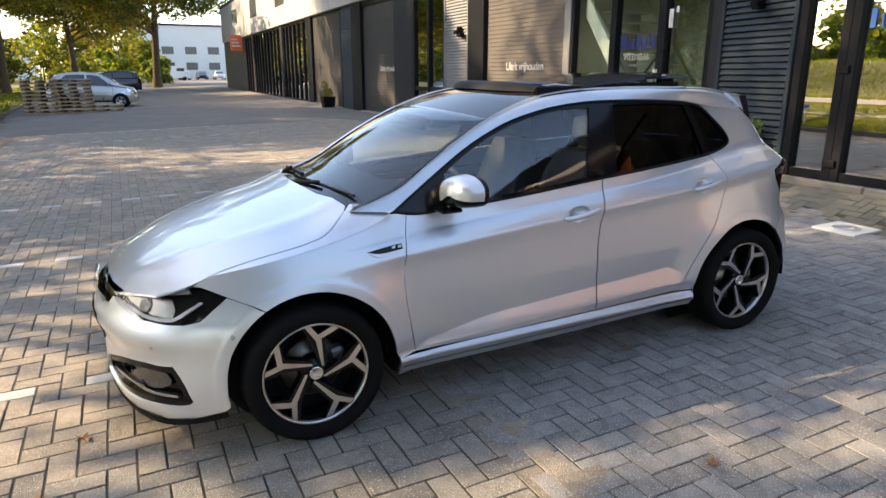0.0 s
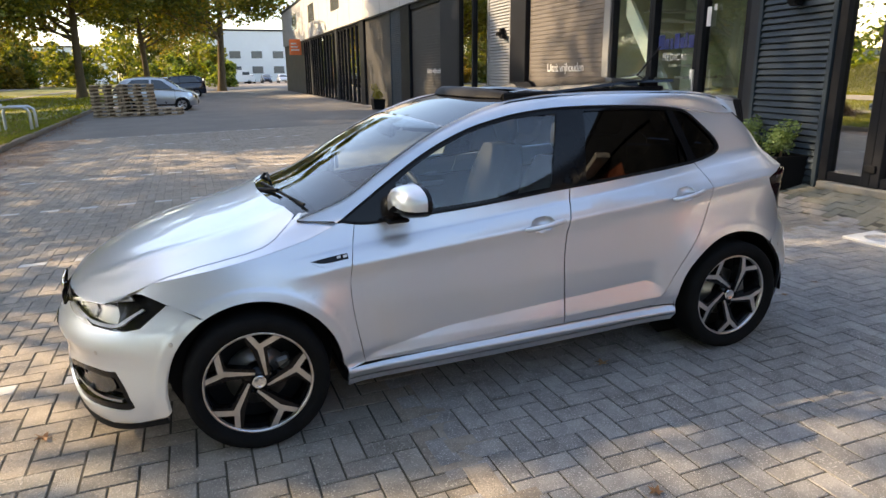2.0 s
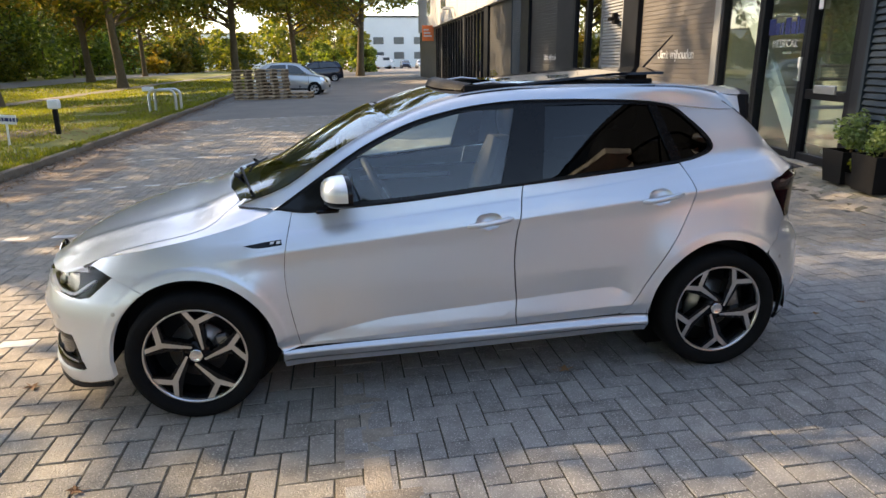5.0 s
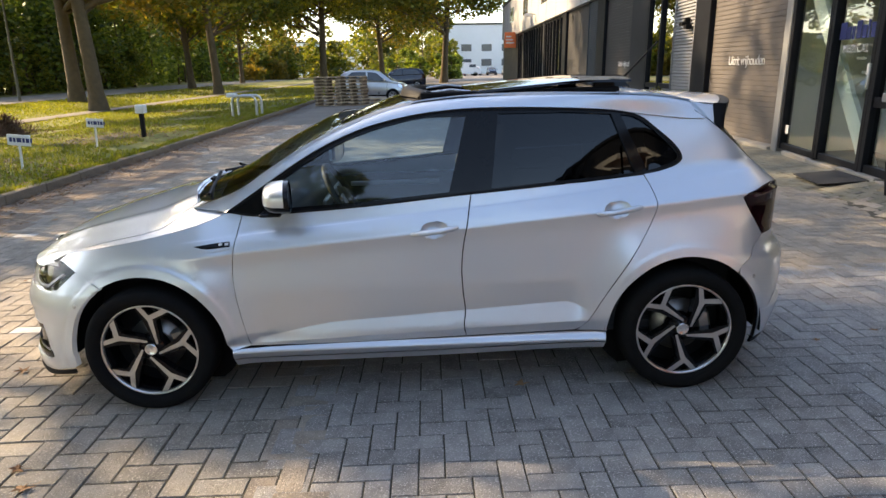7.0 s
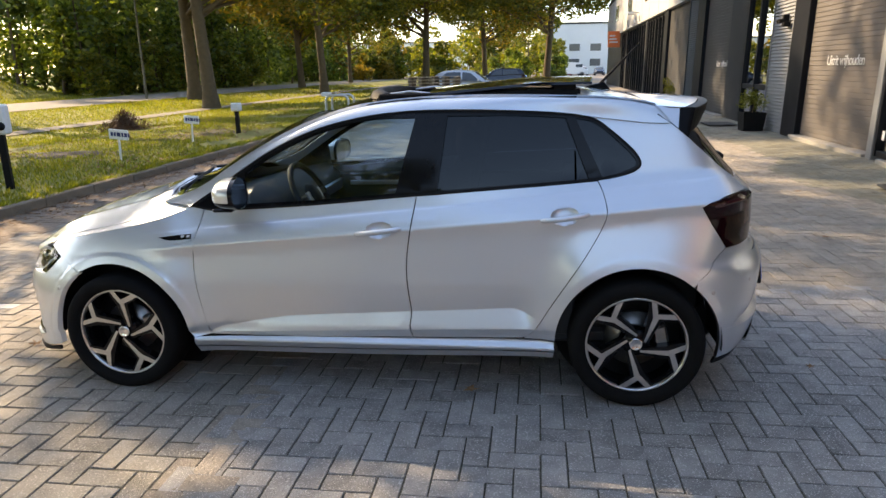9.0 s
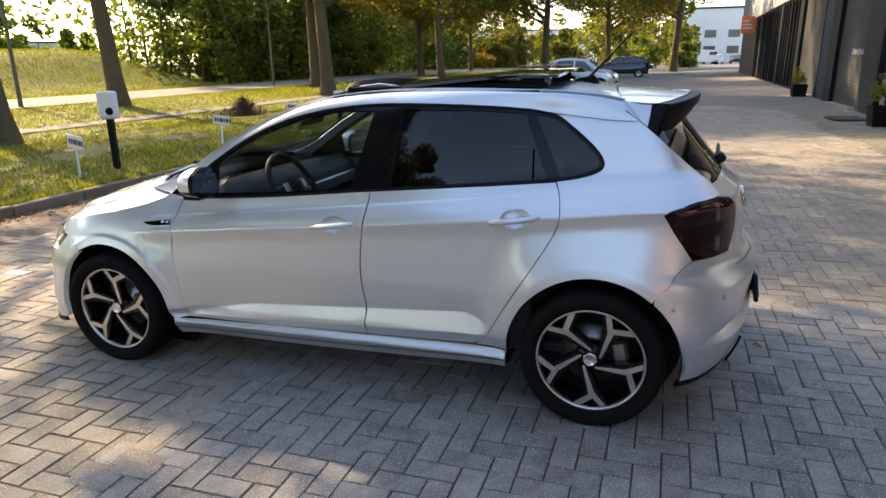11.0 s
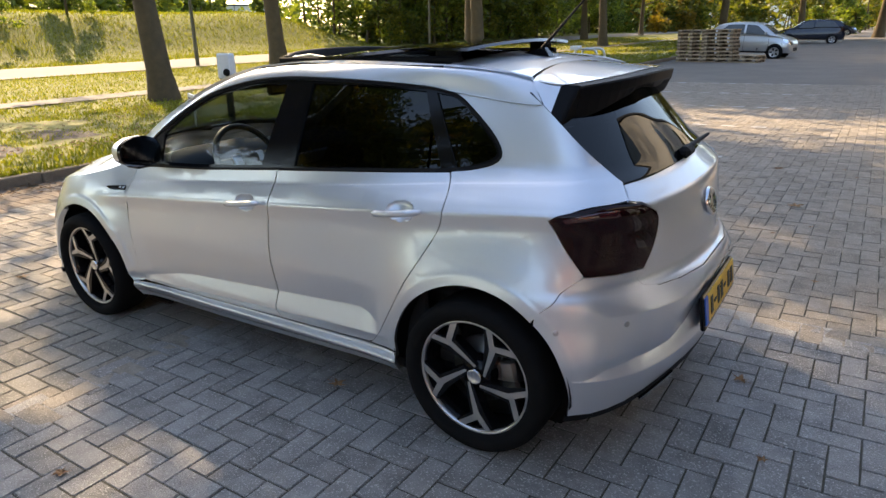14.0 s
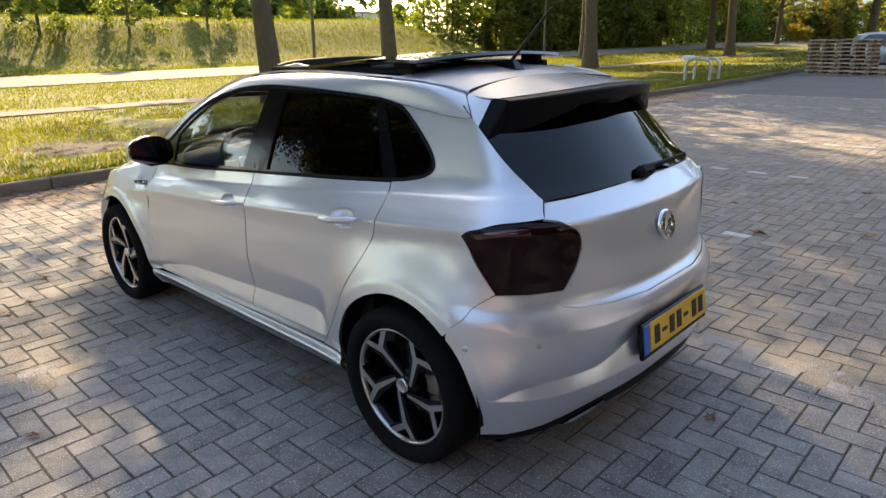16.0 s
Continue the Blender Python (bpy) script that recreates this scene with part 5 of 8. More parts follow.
RINGF = [arc(HUBF, r, -5, 185, 50) for r in (0.385, 0.398, 0.408, 0.414, 0.420, 0.445)]
RINGR = [arc(HUBR, r, -5, 185, 50) for r in (0.385, 0.398, 0.408, 0.414, 0.420, 0.445)]
WING = [(-0.797, 0.30), (-0.88, 0.285)] + arc(HUBF, ARCH, -2, 120)[1:] + [(-1.39, 0.650), (-1.421, 0.665), (-1.467, 0.686), (-1.515, 0.705), (-1.572, 0.7215), (-1.608, 0.7225)] + [crest_s(x) for x in (-1.725, -1.68, -1.6, -1.5, -1.4, -1.3, -1.2, -1.1, -1.0, -0.93, -0.87)] + [(-0.83, 0.934), (-0.793, 0.925)] + GAPF[1:-1]
wing = sided("wing", M_PAINT, [(belt, WING, {"gap": 0.0004, "grid": 0.022, "rows": RINGF + ROWS[:12]}), (top, [(x, -crest_y(x)) for x in (-1.725, -1.6, -1.5, -1.4, -1.3, -1.2, -1.1, -1.0, -0.93, -0.868)] + [(-0.86, -0.70), (-0.98, -0.60), (-1.014, -0.589), (-1.05, -0.63), (-1.086, -0.664), (-1.13, -0.697), (-1.178, -0.717)] + [(x, y * hood_wide(x)) for x, y in ((-1.26, -0.717), (-1.344, -0.706), (-1.45, -0.68), (-1.565, -0.649), (-1.66, -0.622), (-1.728, -0.60))], {"gap": 0.0015})])
# lines of the roof side: the roof's edge, and the windows' upper edge
RAIL_A = [(-1.03, 0.650, 0.947), (-0.818, 0.662, 1.020), (-0.66, 0.645, 1.115), (-0.514, 0.620, 1.200), (-0.345, 0.590, 1.283), (-0.20, 0.570, 1.338), (-0.08, 0.556, 1.374), (0.06, 0.548, 1.396), (0.28, 0.545, 1.412), (0.52, 0.545, 1.415), (0.75, 0.545, 1.411), (0.95, 0.543, 1.403), (1.10, 0.532, 1.395), (1.23, 0.516, 1.381), (1.348, 0.503, 1.356)]
RAIL_B = [(-0.865, 0.936), (-0.744, 1.012), (-0.608, 1.098), (-0.473, 1.179), (-0.338, 1.244), (-0.204, 1.293), (-0.07, 1.325), (0.063, 1.347), (0.26, 1.362), (0.50, 1.361), (0.72, 1.351), (0.90, 1.338), (1.05, 1.318), (1.30, 1.288), (1.545, 1.28)]


def along(tab, u):
    """A point on a Catmull-Rom line through a list, u from 0 to 1."""
    n = len(tab) - 1
    i = min(int(u * n), n - 1)
    t = u * n - i
    p = [tab[min(max(i + k, 0), n)] for k in (-1, 0, 1, 2)]
    return tuple(0.5 * (2 * b + (c - a) * t + (2 * a - 5 * b + 4 * c - d) * t * t + (3 * b - a - 3 * c + d) * t ** 3) for a, b, c, d in zip(*p))


qa = [(0.905, 0.309), (0.765, 0.3155), (0.80, 0.347), (0.834, 0.391), (0.884, 0.476), (0.958, 0.597), (1.043, 0.728), (1.103, 0.83), (1.127, 0.894), (1.127, 0.943), (1.112, 1.0), (1.096, 1.037), (1.177, 1.048), (1.256, 1.070), (1.29, 1.098), (1.283, 1.135), (1.237, 1.185), (1.162, 1.250), (1.09, 1.303), (1.05, 1.318)] + [along(RAIL_B, (12 + 0.4 * k) / 14) for k in range(1, 5)] + [(1.545, 1.28), (1.64, 1.22), (1.72, 1.155), (1.80, 1.088), (1.88, 1.035), (1.866, 0.987), (1.66, 0.974), (1.513, 0.931), (1.568, 0.836), (1.638, 0.744), (1.54, 0.678), (1.46, 0.612)]
QUARTER = smooth_loop(qa, (0, 1, 2, 11, 19, 24, 28, 29, 31, 33, 35), False) + arc(HUBR, ARCH, 50, 182)
sided("rear_wing", M_PAINT, [(belt, QUARTER, {"gap": 0.0008, "grid": 0.022, "rows": RINGR + ROWS[:12]})])
sill = sided("sill", M_PAINT, [(belt, poly([(-0.885, 0.288), (-0.795, 0.290), (0.035, 0.300), (0.732, 0.311), (0.905, 0.305), (0.905, 0.258), (0.6, 0.25), (0.03, 0.236), (-0.6, 0.23), (-0.885, 0.234)], (0, 4, 5, 9)), {"grid": 0.02, "rows": [lambda x: 0.262, lambda x: 0.272, lambda x: 0.281, lambda x: 0.290]}),
                                  (belt, poly([(-0.885, 0.232), (-0.6, 0.228), (0.03, 0.234), (0.6, 0.248), (0.905, 0.256), (0.90, 0.215), (0.0, 0.19), (-0.88, 0.19)], (0, 4, 5, 7)), {"grid": 0.02})], "silver painted sill strip")
trim = sided("window_surround", M_GLOSSB, [(belt, DLO, {"holes": (GLF, GLR, GLQ), "gap": 0.0, "push": 0.0015, "grid": 0.04})], "gloss black window surround")
seal = sided("window_seal", M_BPLAST, [(belt, DLO, {"holes": (shrink(DLO, 0.011),), "gap": 0.0, "push": 0.0035, "grid": 0.05, "lip": 0.006})], "matt black rubber seal")
sided("pillar_gap", M_BPLAST, [(belt, poly([(0.270, 0.985), (0.276, 0.985), (0.344, 1.355), (0.338, 1.355)], (0, 1, 2, 3)), {"gap": 0, "push": -0.001, "lip": 0})])
for nm, gl, mt, lab in (("front_side_window", GLF, M_CLEAR, "lightly tinted side glass"), ("rear_side_window", GLR, M_PRIV, "dark privacy glass"), ("quarter_window", GLQ, M_PRIV, "dark privacy glass")):
    for ob in sided(nm, mt, [(belt, shrink(gl, -0.006), {"gap": 0, "push": -0.008, "grid": 0.05, "lip": 0})], lab):
        ob.visible_shadow = False
sided("glass_divider", M_GLOSSB, [(belt, poly([(0.992, 1.045), (1.000, 1.045), (0.997, 1.17), (0.990, 1.17)], (0, 1, 2, 3)), {"gap": 0, "push": -0.004, "lip": 0})])

# pillars and roof rails
def rail(u, w):
    a, b = along(RAIL_A, u), belt(*along(RAIL_B, u))
    s_, z_ = along(RAIL_B, u)
    a, b = Vector((a[0], -a[1], a[2])), Vector(b)
    ln = math.hypot(b.y - a.y, b.z - a.z)
    down = (Vector(belt(s_, z_ - 0.01)) - Vector(belt(s_, z_ + 0.01))).normalized()
    flat = step3(0.2, 0.5, u)
    out_ = (Vector((0, -1, -0.20 - 0.12 * step3(0.75, 1.0, u))).normalized() * flat + ((b - a).normalized() + Vector((0, 0, 0.35)) * step3(0.0, 0.12, u)) * (1 - flat)).normalized()
    h = (2 * w ** 3 - 3 * w * w + 1, w ** 3 - 2 * w * w + w, 3 * w * w - 2 * w ** 3, w ** 3 - w * w)
    p = a * h[0] + out_ * ln * h[1] * (1 - 0.5 * step3(0.85, 1.0, u)) + b * h[2] + down * ln * h[3] * step3(0.0, 0.15, u)
    return (p.x, p.y, p.z)


UR = 1.0
sided("roof_rail", M_PAINT, [(rail, [(u, -0.12 * step3(0.4, 0.55, u)) for u in steps(0, UR, 60)] + [(UR, w) for w in steps(0, 1, 5)[1:]] + [(u, 1.0 + 0.05 * step3(0.8, 0.88, u)) for u in steps(UR, 0, 60)[1:]] + [(0.0, w) for w in steps(1, 0, 5)[1:-1]], {"gap": 0, "grid": 0.04, "push": 0.0006})], "silver pillar and roof side")


# ---- bonnet, screen, roof ----
def both(half):
    """Closes a half outline (y <= 0, from the middle front to the middle rear) with its mirror image."""
    return half + [(x, -y) for x, y in half[::-1] if abs(y) > 1e-6]


HOOD = both([(x, y * hood_wide(x)) for x, y in [(-2.018, 0.0), (-2.013, -0.12), (-1.998, -0.235), (-1.963, -0.352), (-1.912, -0.448), (-1.842, -0.535), (-1.728, -0.602), (-1.66, -0.62), (-1.565, -0.647), (-1.45, -0.678), (-1.344, -0.704), (-1.26, -0.715), (-1.178, -0.715), (-1.13, -0.695), (-1.086, -0.662), (-1.05, -0.628), (-1.03, -0.59), (-1.06, -0.50), (-1.10, -0.38), (-1.125, -0.2), (-1.135, 0.0)]])
part("bonnet", Skin().cut(top, HOOD, mirror=False, gap=0.003, grid=0.035).data("bonnet", M_PAINT), None, car)


def screen(u, w):
    """The windscreen: u across from -1 to 1, w up from 0 to 1."""
    e = along([(-1.035, 0.640, 0.948), (-0.825, 0.652, 1.022), (-0.665, 0.636, 1.118), (-0.52, 0.612, 1.203), (-0.355, 0.583, 1.286), (-0.31, 0.574, 1.303)], w)
    bow = 0.115 * (1 - 0.35 * w) * (1 - abs(u) ** 2.2)
    return (e[0] - bow, u * e[1], e[2] + 0.045 * (1 - u * u) * (0.9 - 0.2 * w))


ws = part("windscreen", Skin().cut(screen, [(u, 0) for u in steps(-1, 1, 30)] + [(1, w) for w in steps(0, 1, 16)[1:]] + [(u, 1) for u in steps(1, -1, 30)[1:]] + [(-1, w) for w in steps(1, 0, 16)[1:-1]], mirror=False, gap=0, grid=0.07, lip=0.004).data("windscreen", M_SCREEN), None, car, "slightly tinted windscreen")
ws.visible_shadow = False
part("screen_edge", Skin().cut(screen, [(u, 0.0) for u in steps(-1, 1, 30)] + [(u, 0.045) for u in steps(1, -1, 30)], mirror=False, gap=0, grid=0.2, lip=0, push=0.001)
     .cut(screen, [(-1, w) for w in steps(0, 1, 16)] + [(-0.965, w) for w in steps(1, 0, 16)], gap=0, grid=0.2, lip=0, push=0.001).data("screen_edge", M_BPLAST), None, car, "black edge of the windscreen")


def roof(x, y):
    ze = spline([(a[0], a[2]) for a in RAIL_A], x)
    return (x, y, ze + 0.004 + (0.034 - 0.012 * step3(0.9, 1.25, x)) * (1 - (abs(y) / 0.56) ** 2.2) * step3(-0.5, 0.1, x) + 0.03 * (1 - (y / 0.6) ** 2) * (1 - step3(-0.5, 0.1, x)))


OPEN = smooth_loop([(0.02, -0.42), (0.62, -0.42), (0.62, 0.42), (0.02, 0.42)], (0, 1, 2, 3))
FRONTROOF = [(-0.425 + 0.095 * (abs(y) / 0.57) ** 2.2, y) for y in steps(-0.57, 0.57, 24)] + [(-0.22, 0.565), (-0.05, 0.548), (1.0, 0.538), (1.0, -0.538), (-0.05, -0.548), (-0.22, -0.565)]
part("glass_roof", Skin().cut(roof, FRONTROOF, holes=(OPEN,), mirror=False, gap=0.002, grid=0.05, lip=0.02).data("glass_roof", M_ROOFGLASS), None, car, "gloss black roof panel with an opening")
REARROOF = [(1.003, y) for y in steps(-0.54, 0.54, 20)] + [(1.15, 0.527), (1.27, 0.512)] + [(1.287 + 0.058 * (y / 0.504) ** 2, y) for y in steps(0.504, -0.504, 24)] + [(1.27, -0.512), (1.15, -0.527)]
part("roof", Skin().cut(roof, REARROOF, mirror=False, gap=0.0015, grid=0.04).data("roof", M_PAINT), None, car)


def lifted(x, y):
    """The sliding glass panel, slid back and raised over the roof."""
    t = (x - 0.30) / 0.78
    return (x, y, 1.432 + 0.040 * min(t * 1.5, 1) + 0.022 * (1 - (y / 0.5) ** 2) - 0.006 * t * t)


PANEL = smooth_loop([(0.30, -0.46), (1.07, -0.475), (1.10, 0.0), (1.07, 0.475), (0.30, 0.46), (0.28, 0.0)], (0, 1, 3, 4))
part("sunroof_panel", Skin().cut(lifted, PANEL, mirror=False, gap=0, grid=0.05, lip=0.012).data("sunroof_panel", M_ROOFGLASS), None, car, "raised gloss black sunroof glass")
for sg in (-1, 1):
    part("sunroof_rail", Mesh().box(0.05, sg * 0.44 - 0.02, 1.405, 1.02, sg * 0.44 + 0.02, 1.438, 0.006), M_BPLAST, car)
    part("sunroof_arm", Mesh().tube([(0.06, sg * 0.40, 1.43), (0.2, sg * 0.41, 1.445), (0.33, sg * 0.42, 1.43)], 0.006, 8), M_STEEL, car)
    part("panel_hinge", Mesh().box(0.9, sg * 0.42 - 0.02, 1.40, 1.0, sg * 0.42 + 0.02, 1.465, 0.005), M_BPLAST, car)
wd = Mesh()
n = 22
for k in range(n + 1):
    y = -0.45 + 0.9 * k / n
    x = -0.03 + 0.10 * (abs(y) / 0.45) ** 3
    h = 0.045 * (1 - 0.35 * (abs(y) / 0.45) ** 4)
    z = roof(x, y)[2]
    wd.v += [(x - 0.03, y, z), (x - 0.012, y, z + h * 0.7), (x + 0.02, y, z + h), (x + 0.045, y, z + h * 0.85), (x + 0.04, y, z - 0.01)]
for k in range(n):
    for j in range(4):
        a = k * 5 + j
        wd.f.append((a, a + 5, a + 6, a + 1))
        wd.s.append(True)
part("wind_deflector", wd, M_BPLAST, car, "black mesh wind deflector")
part("roof_lining", Mesh().box(-0.02, -0.48, 1.32, 0.04, 0.48, 1.34, 0.008).box(0.62, -0.47, 1.33, 1.18, 0.47, 1.35, 0.008).box(0.04, -0.48, 1.32, 0.65, -0.42, 1.36, 0.008).box(0.04, 0.42, 1.32, 0.65, 0.48, 1.36, 0.008), M_SEAT, car)
part("aerial", Mesh().tube([(1.14, 0, 1.436), (1.35, 0, 1.65)], [0.008, 0.004], 8), M_BPLAST, car, "black roof aerial")
part("aerial_foot", Mesh().add([(1.05, 0, 1.425), (1.20, -0.028, 1.415), (1.20, 0.028, 1.415), (1.17, -0.014, 1.452), (1.17, 0.014, 1.452), (1.11, 0, 1.442)], [(0, 1, 3, 5), (0, 5, 4, 2), (1, 2, 4, 3), (3, 4, 5)]), M_GLOSSB, car)
part("cowl", Mesh().add([p for y in steps(-0.62, 0.62, 20) for p in ((-1.12 + 0.10 * (abs(y) / 0.62) ** 2, y, top(-1.12 + 0.10 * (abs(y) / 0.62) ** 2, y)[2] - 0.025), (-0.98 + 0.06 * (abs(y) / 0.62) ** 2, y, top(-1.0, y)[2] - 0.02))],
                        [(2 * k, 2 * k + 2, 2 * k + 3, 2 * k + 1) for k in range(20)], True), M_BPLAST, car)
for y0, y1 in ((-0.56, 0.02), (0.0, 0.55)):
    p, q = screen(y0 / 0.64, 0.10), screen(y1 / 0.64, 0.07)
    part("wiper", Mesh().tube([(p[0] - 0.012, p[1], p[2] + 0.012), (q[0] - 0.012, q[1], q[2] + 0.012)], [0.007, 0.009], 8).tube([(q[0] - 0.05, q[1], q[2] - 0.02), ((p[0] + q[0]) / 2 - 0.03, (p[1] + q[1]) / 2, (p[2] + q[2]) / 2 + 0.03)], [0.014, 0.008], 8), M_BPLAST, car, "black windscreen wiper")

# ---- nose ----
HEAD = poly([(-1.467, 0.686), (-1.515, 0.703), (-1.572, 0.719), (-1.62, 0.719), (-1.729, 0.702), (-1.879, 0.676), (-1.967, 0.653), (-1.942, 0.631), (-1.871, 0.604), (-1.789, 0.586), (-1.687, 0.582), (-1.602, 0.586), (-1.546, 0.600)], (0, 6))
FOG = poly([(-2.08, 0.345), (-2.0, 0.375), (-1.921, 0.398), (-1.797, 0.413), (-1.714, 0.411), (-1.666, 0.415), (-1.628, 0.346), (-1.603, 0.268), (-1.622, 0.252), (-1.661, 0.244), (-1.779, 0.24), (-1.908, 0.235), (-2.03, 0.24), (-2.09, 0.28)], (5, 7))
SC = XA - LF
GRILLE = poly([(SC, 0.665), (-2.10, 0.662), (-1.985, 0.65), (-1.965, 0.625), (-2.0, 0.60), (-2.10, 0.585), (SC, 0.58)], (0, 2, 6))
LOWG = poly([(SC, 0.40), (-2.12, 0.395), (-2.10, 0.34), (-2.11, 0.25), (SC, 0.24)], (0, 1, 3, 4))
BUMP = [(-1.39, 0.648), (-1.421, 0.663), (-1.467, 0.684), (-1.546, 0.598), (-1.602, 0.584), (-1.687, 0.580), (-1.789, 0.584), (-1.871, 0.602), (-1.942, 0.629), (-1.962, 0.638), (-2.0, 0.598), (-2.1, 0.583), (SC, 0.578)] + [(SC, z) for z in (0.52, 0.46, 0.40, 0.33, 0.26, 0.198)] + [(-2.15, 0.195), (-2.05, 0.187), (-1.9, 0.181), (-1.73, 0.182), (-1.6, 0.199), (-1.50, 0.224)] + arc(HUBF, ARCH, 191, 121)
bumper = part("front_bumper", Skin().cut(belt, doubled(BUMP, SC), holes=(FOG, [(2 * SC - s, z) for s, z in FOG], doubled(LOWG, SC)), gap=0.0006, grid=0.022, lip=0.03, mirror=False, rows=RINGF + [[(2 * SC - s, z) for s, z in r] for r in RINGF] + [(lambda s, z=z: z) for z in (0.42, 0.46, 0.49, 0.503, 0.518)]).data("front_bumper", M_PAINT), None, car)
part("front_lip", Skin().cut(belt, poly([(-1.495, 0.220), (-1.6, 0.195), (-1.73, 0.178), (-1.9, 0.177), (-2.05, 0.182), (SC, 0.191), (SC, 0.165), (-2.05, 0.16), (-1.9, 0.155), (-1.73, 0.158), (-1.6, 0.178), (-1.495, 0.20)], (0, 5, 6, 11)), gap=0, grid=0.03, push=0.008).data("front_lip", M_BPLAST), None, car, "dark lip under the bumper")
for sg, ff in ((1, belt), (-1, flipped(belt))):
    kw = {"mirror": False, "out": sg}
    lamp_ = part("headlight", Skin().cut(ff, HEAD, gap=0.001, push=-0.05, grid=0.03, lip=0.0, **kw).data("headlight", M_BPLAST), None, car, "headlight with clear lens and dark housing")
    lens = part("lens", Skin().cut(ff, HEAD, gap=0.002, push=0.0, grid=0.03, lip=0.004, **kw).data("lens", M_HLENS), None, lamp_, "clear lens")
    lens.visible_shadow = False
    part("light_strip", Skin().cut(ff, poly([(-1.92, 0.634), (-1.86, 0.624), (-1.78, 0.607), (-1.68, 0.604), (-1.645, 0.611), (-1.56, 0.672), (-1.55, 0.667), (-1.635, 0.600), (-1.68, 0.592), (-1.79, 0.595), (-1.87, 0.612), (-1.93, 0.624)], (0, 4, 5, 6, 7, 11)), gap=0, push=-0.022, grid=0.03, lip=0.01, **kw).data("light_strip", M_WPLAST), None, lamp_, "white daytime light strip")
    part("reflector", Skin().cut(ff, poly([(-1.93, 0.655), (-1.80, 0.678), (-1.69, 0.69), (-1.66, 0.64), (-1.67, 0.604), (-1.78, 0.606), (-1.87, 0.622)], (0, 2, 4)), gap=0, push=-0.04, grid=0.03, lip=0.0, **kw).data("reflector", M_MIRROR), None, lamp_, "mirrored reflector bowl")
    cc, nn = Vector(ff(-1.80, 0.640)), normal_of(ff, -1.80, 0.640) * sg
    part("projector", Mesh().lathe([(0.0, 0.016), (0.016, 0.013), (0.026, 0.004), (0.030, 0.006), (0.034, 0.0), (0.036, -0.02)], 28, Matrix.Translation(cc - nn * 0.034) @ nn.to_track_quat("Z", "Y").to_matrix().to_4x4()), M_MIRROR, lamp_, "round projector lens")
    for q in range(5):
        part("lamp_fin", Skin().cut(ff, [(-1.655 + 0.016 * q, 0.612 + 0.012 * q), (-1.648 + 0.016 * q, 0.612 + 0.012 * q), (-1.640 + 0.016 * q, 0.690), (-1.647 + 0.016 * q, 0.690)], gap=0, push=-0.03, grid=0.05, lip=0.02, **kw).data("lamp_fin", M_BPLAST), None, lamp_)
    part("brow", Skin().cut(ff, poly([(-1.96, 0.652), (-1.88, 0.674), (-1.73, 0.700), (-1.62, 0.716), (-1.6, 0.70), (-1.73, 0.686), (-1.88, 0.66)], (0, 3, 4)), gap=0, push=-0.012, grid=0.03, lip=0.01, **kw).data("brow", M_TRIMG), None, lamp_, "bright upper trim")
    fog = part("side_intake", Skin().cut(ff, shrink(FOG, -0.004), gap=0, push=-0.055, grid=0.04, lip=0.0, **kw).data("side_intake", M_GLOSSB), None, car, "gloss black bumper intake")
    part("intake_edge", Skin().cut(ff, shrink(FOG, 0.002), holes=(shrink(FOG, 0.028),), gap=0, push=-0.010, grid=0.04, lip=0.04, **kw).data("intake_edge", M_GLOSSB), None, fog)
    part("fog_lamp", Skin().cut(ff, poly([(-1.93, 0.318), (-1.85, 0.372), (-1.73, 0.378), (-1.70, 0.33), (-1.80, 0.30)], (0,)), gap=0, push=-0.03, grid=0.03, lip=0.02, **kw).data("fog_lamp", M_AMBER), None, fog, "fog lamp behind a clear cover")
    part("intake_blade", Skin().cut(ff, poly([(-2.06, 0.300), (-1.93, 0.305), (-1.80, 0.287), (-1.67, 0.285), (-1.67, 0.274), (-1.80, 0.274), (-1.93, 0.290), (-2.06, 0.284)], (0, 3, 4, 7)), gap=0, push=-0.02, grid=0.03, lip=0.02, **kw).data("intake_blade", M_TRIMG), None, fog)
    part("chrome_strip", Skin().cut(ff, poly([(-2.05, 0.262), (-1.93, 0.258), (-1.80, 0.256), (-1.69, 0.262), (-1.69, 0.254), (-1.80, 0.247), (-1.93, 0.247), (-2.05, 0.250)], (0, 3, 4, 7)), gap=0, push=-0.018, grid=0.03, lip=0.01, **kw).data("chrome_strip", M_CHROME), None, fog)
    for s_, z_ in ((-1.445, 0.535), (-1.727, 0.486)):
        c, nn = Vector(ff(s_, z_)), normal_of(ff, s_, z_) * sg
        part("parking_sensor", Mesh().lathe([(0.0, 0.002), (0.007, 0.002), (0.008, 0.0015), (0.0095, 0.0015), (0.010, 0.0)], 18, Matrix.Translation(c) @ nn.to_track_quat("Z", "Y").to_matrix().to_4x4()), M_TRIMG, bumper, "round parking sensor")
grille = part("grille", Skin().cut(belt, doubled(GRILLE, SC), gap=0, push=-0.02, grid=0.04, lip=0.0, mirror=False).data("grille", M_GLOSSB), None, car, "gloss black radiator grille")
part("grille_bar", Skin().cut(belt, poly([(SC, 0.612), (-2.02, 0.615), (-2.02, 0.606), (SC, 0.603)], (0, 1, 2, 3)), gap=0, push=0.0, grid=0.04, lip=0.02).data("grille_bar", M_CHROME), None, grille, "chrome strip")
part("lower_grille", Skin().cut(belt, shrink(doubled(LOWG, SC), -0.004), gap=0, push=-0.05, grid=0.05, lip=0, mirror=False).data("lower_grille", M_BPLAST), None, car, "black lower grille")
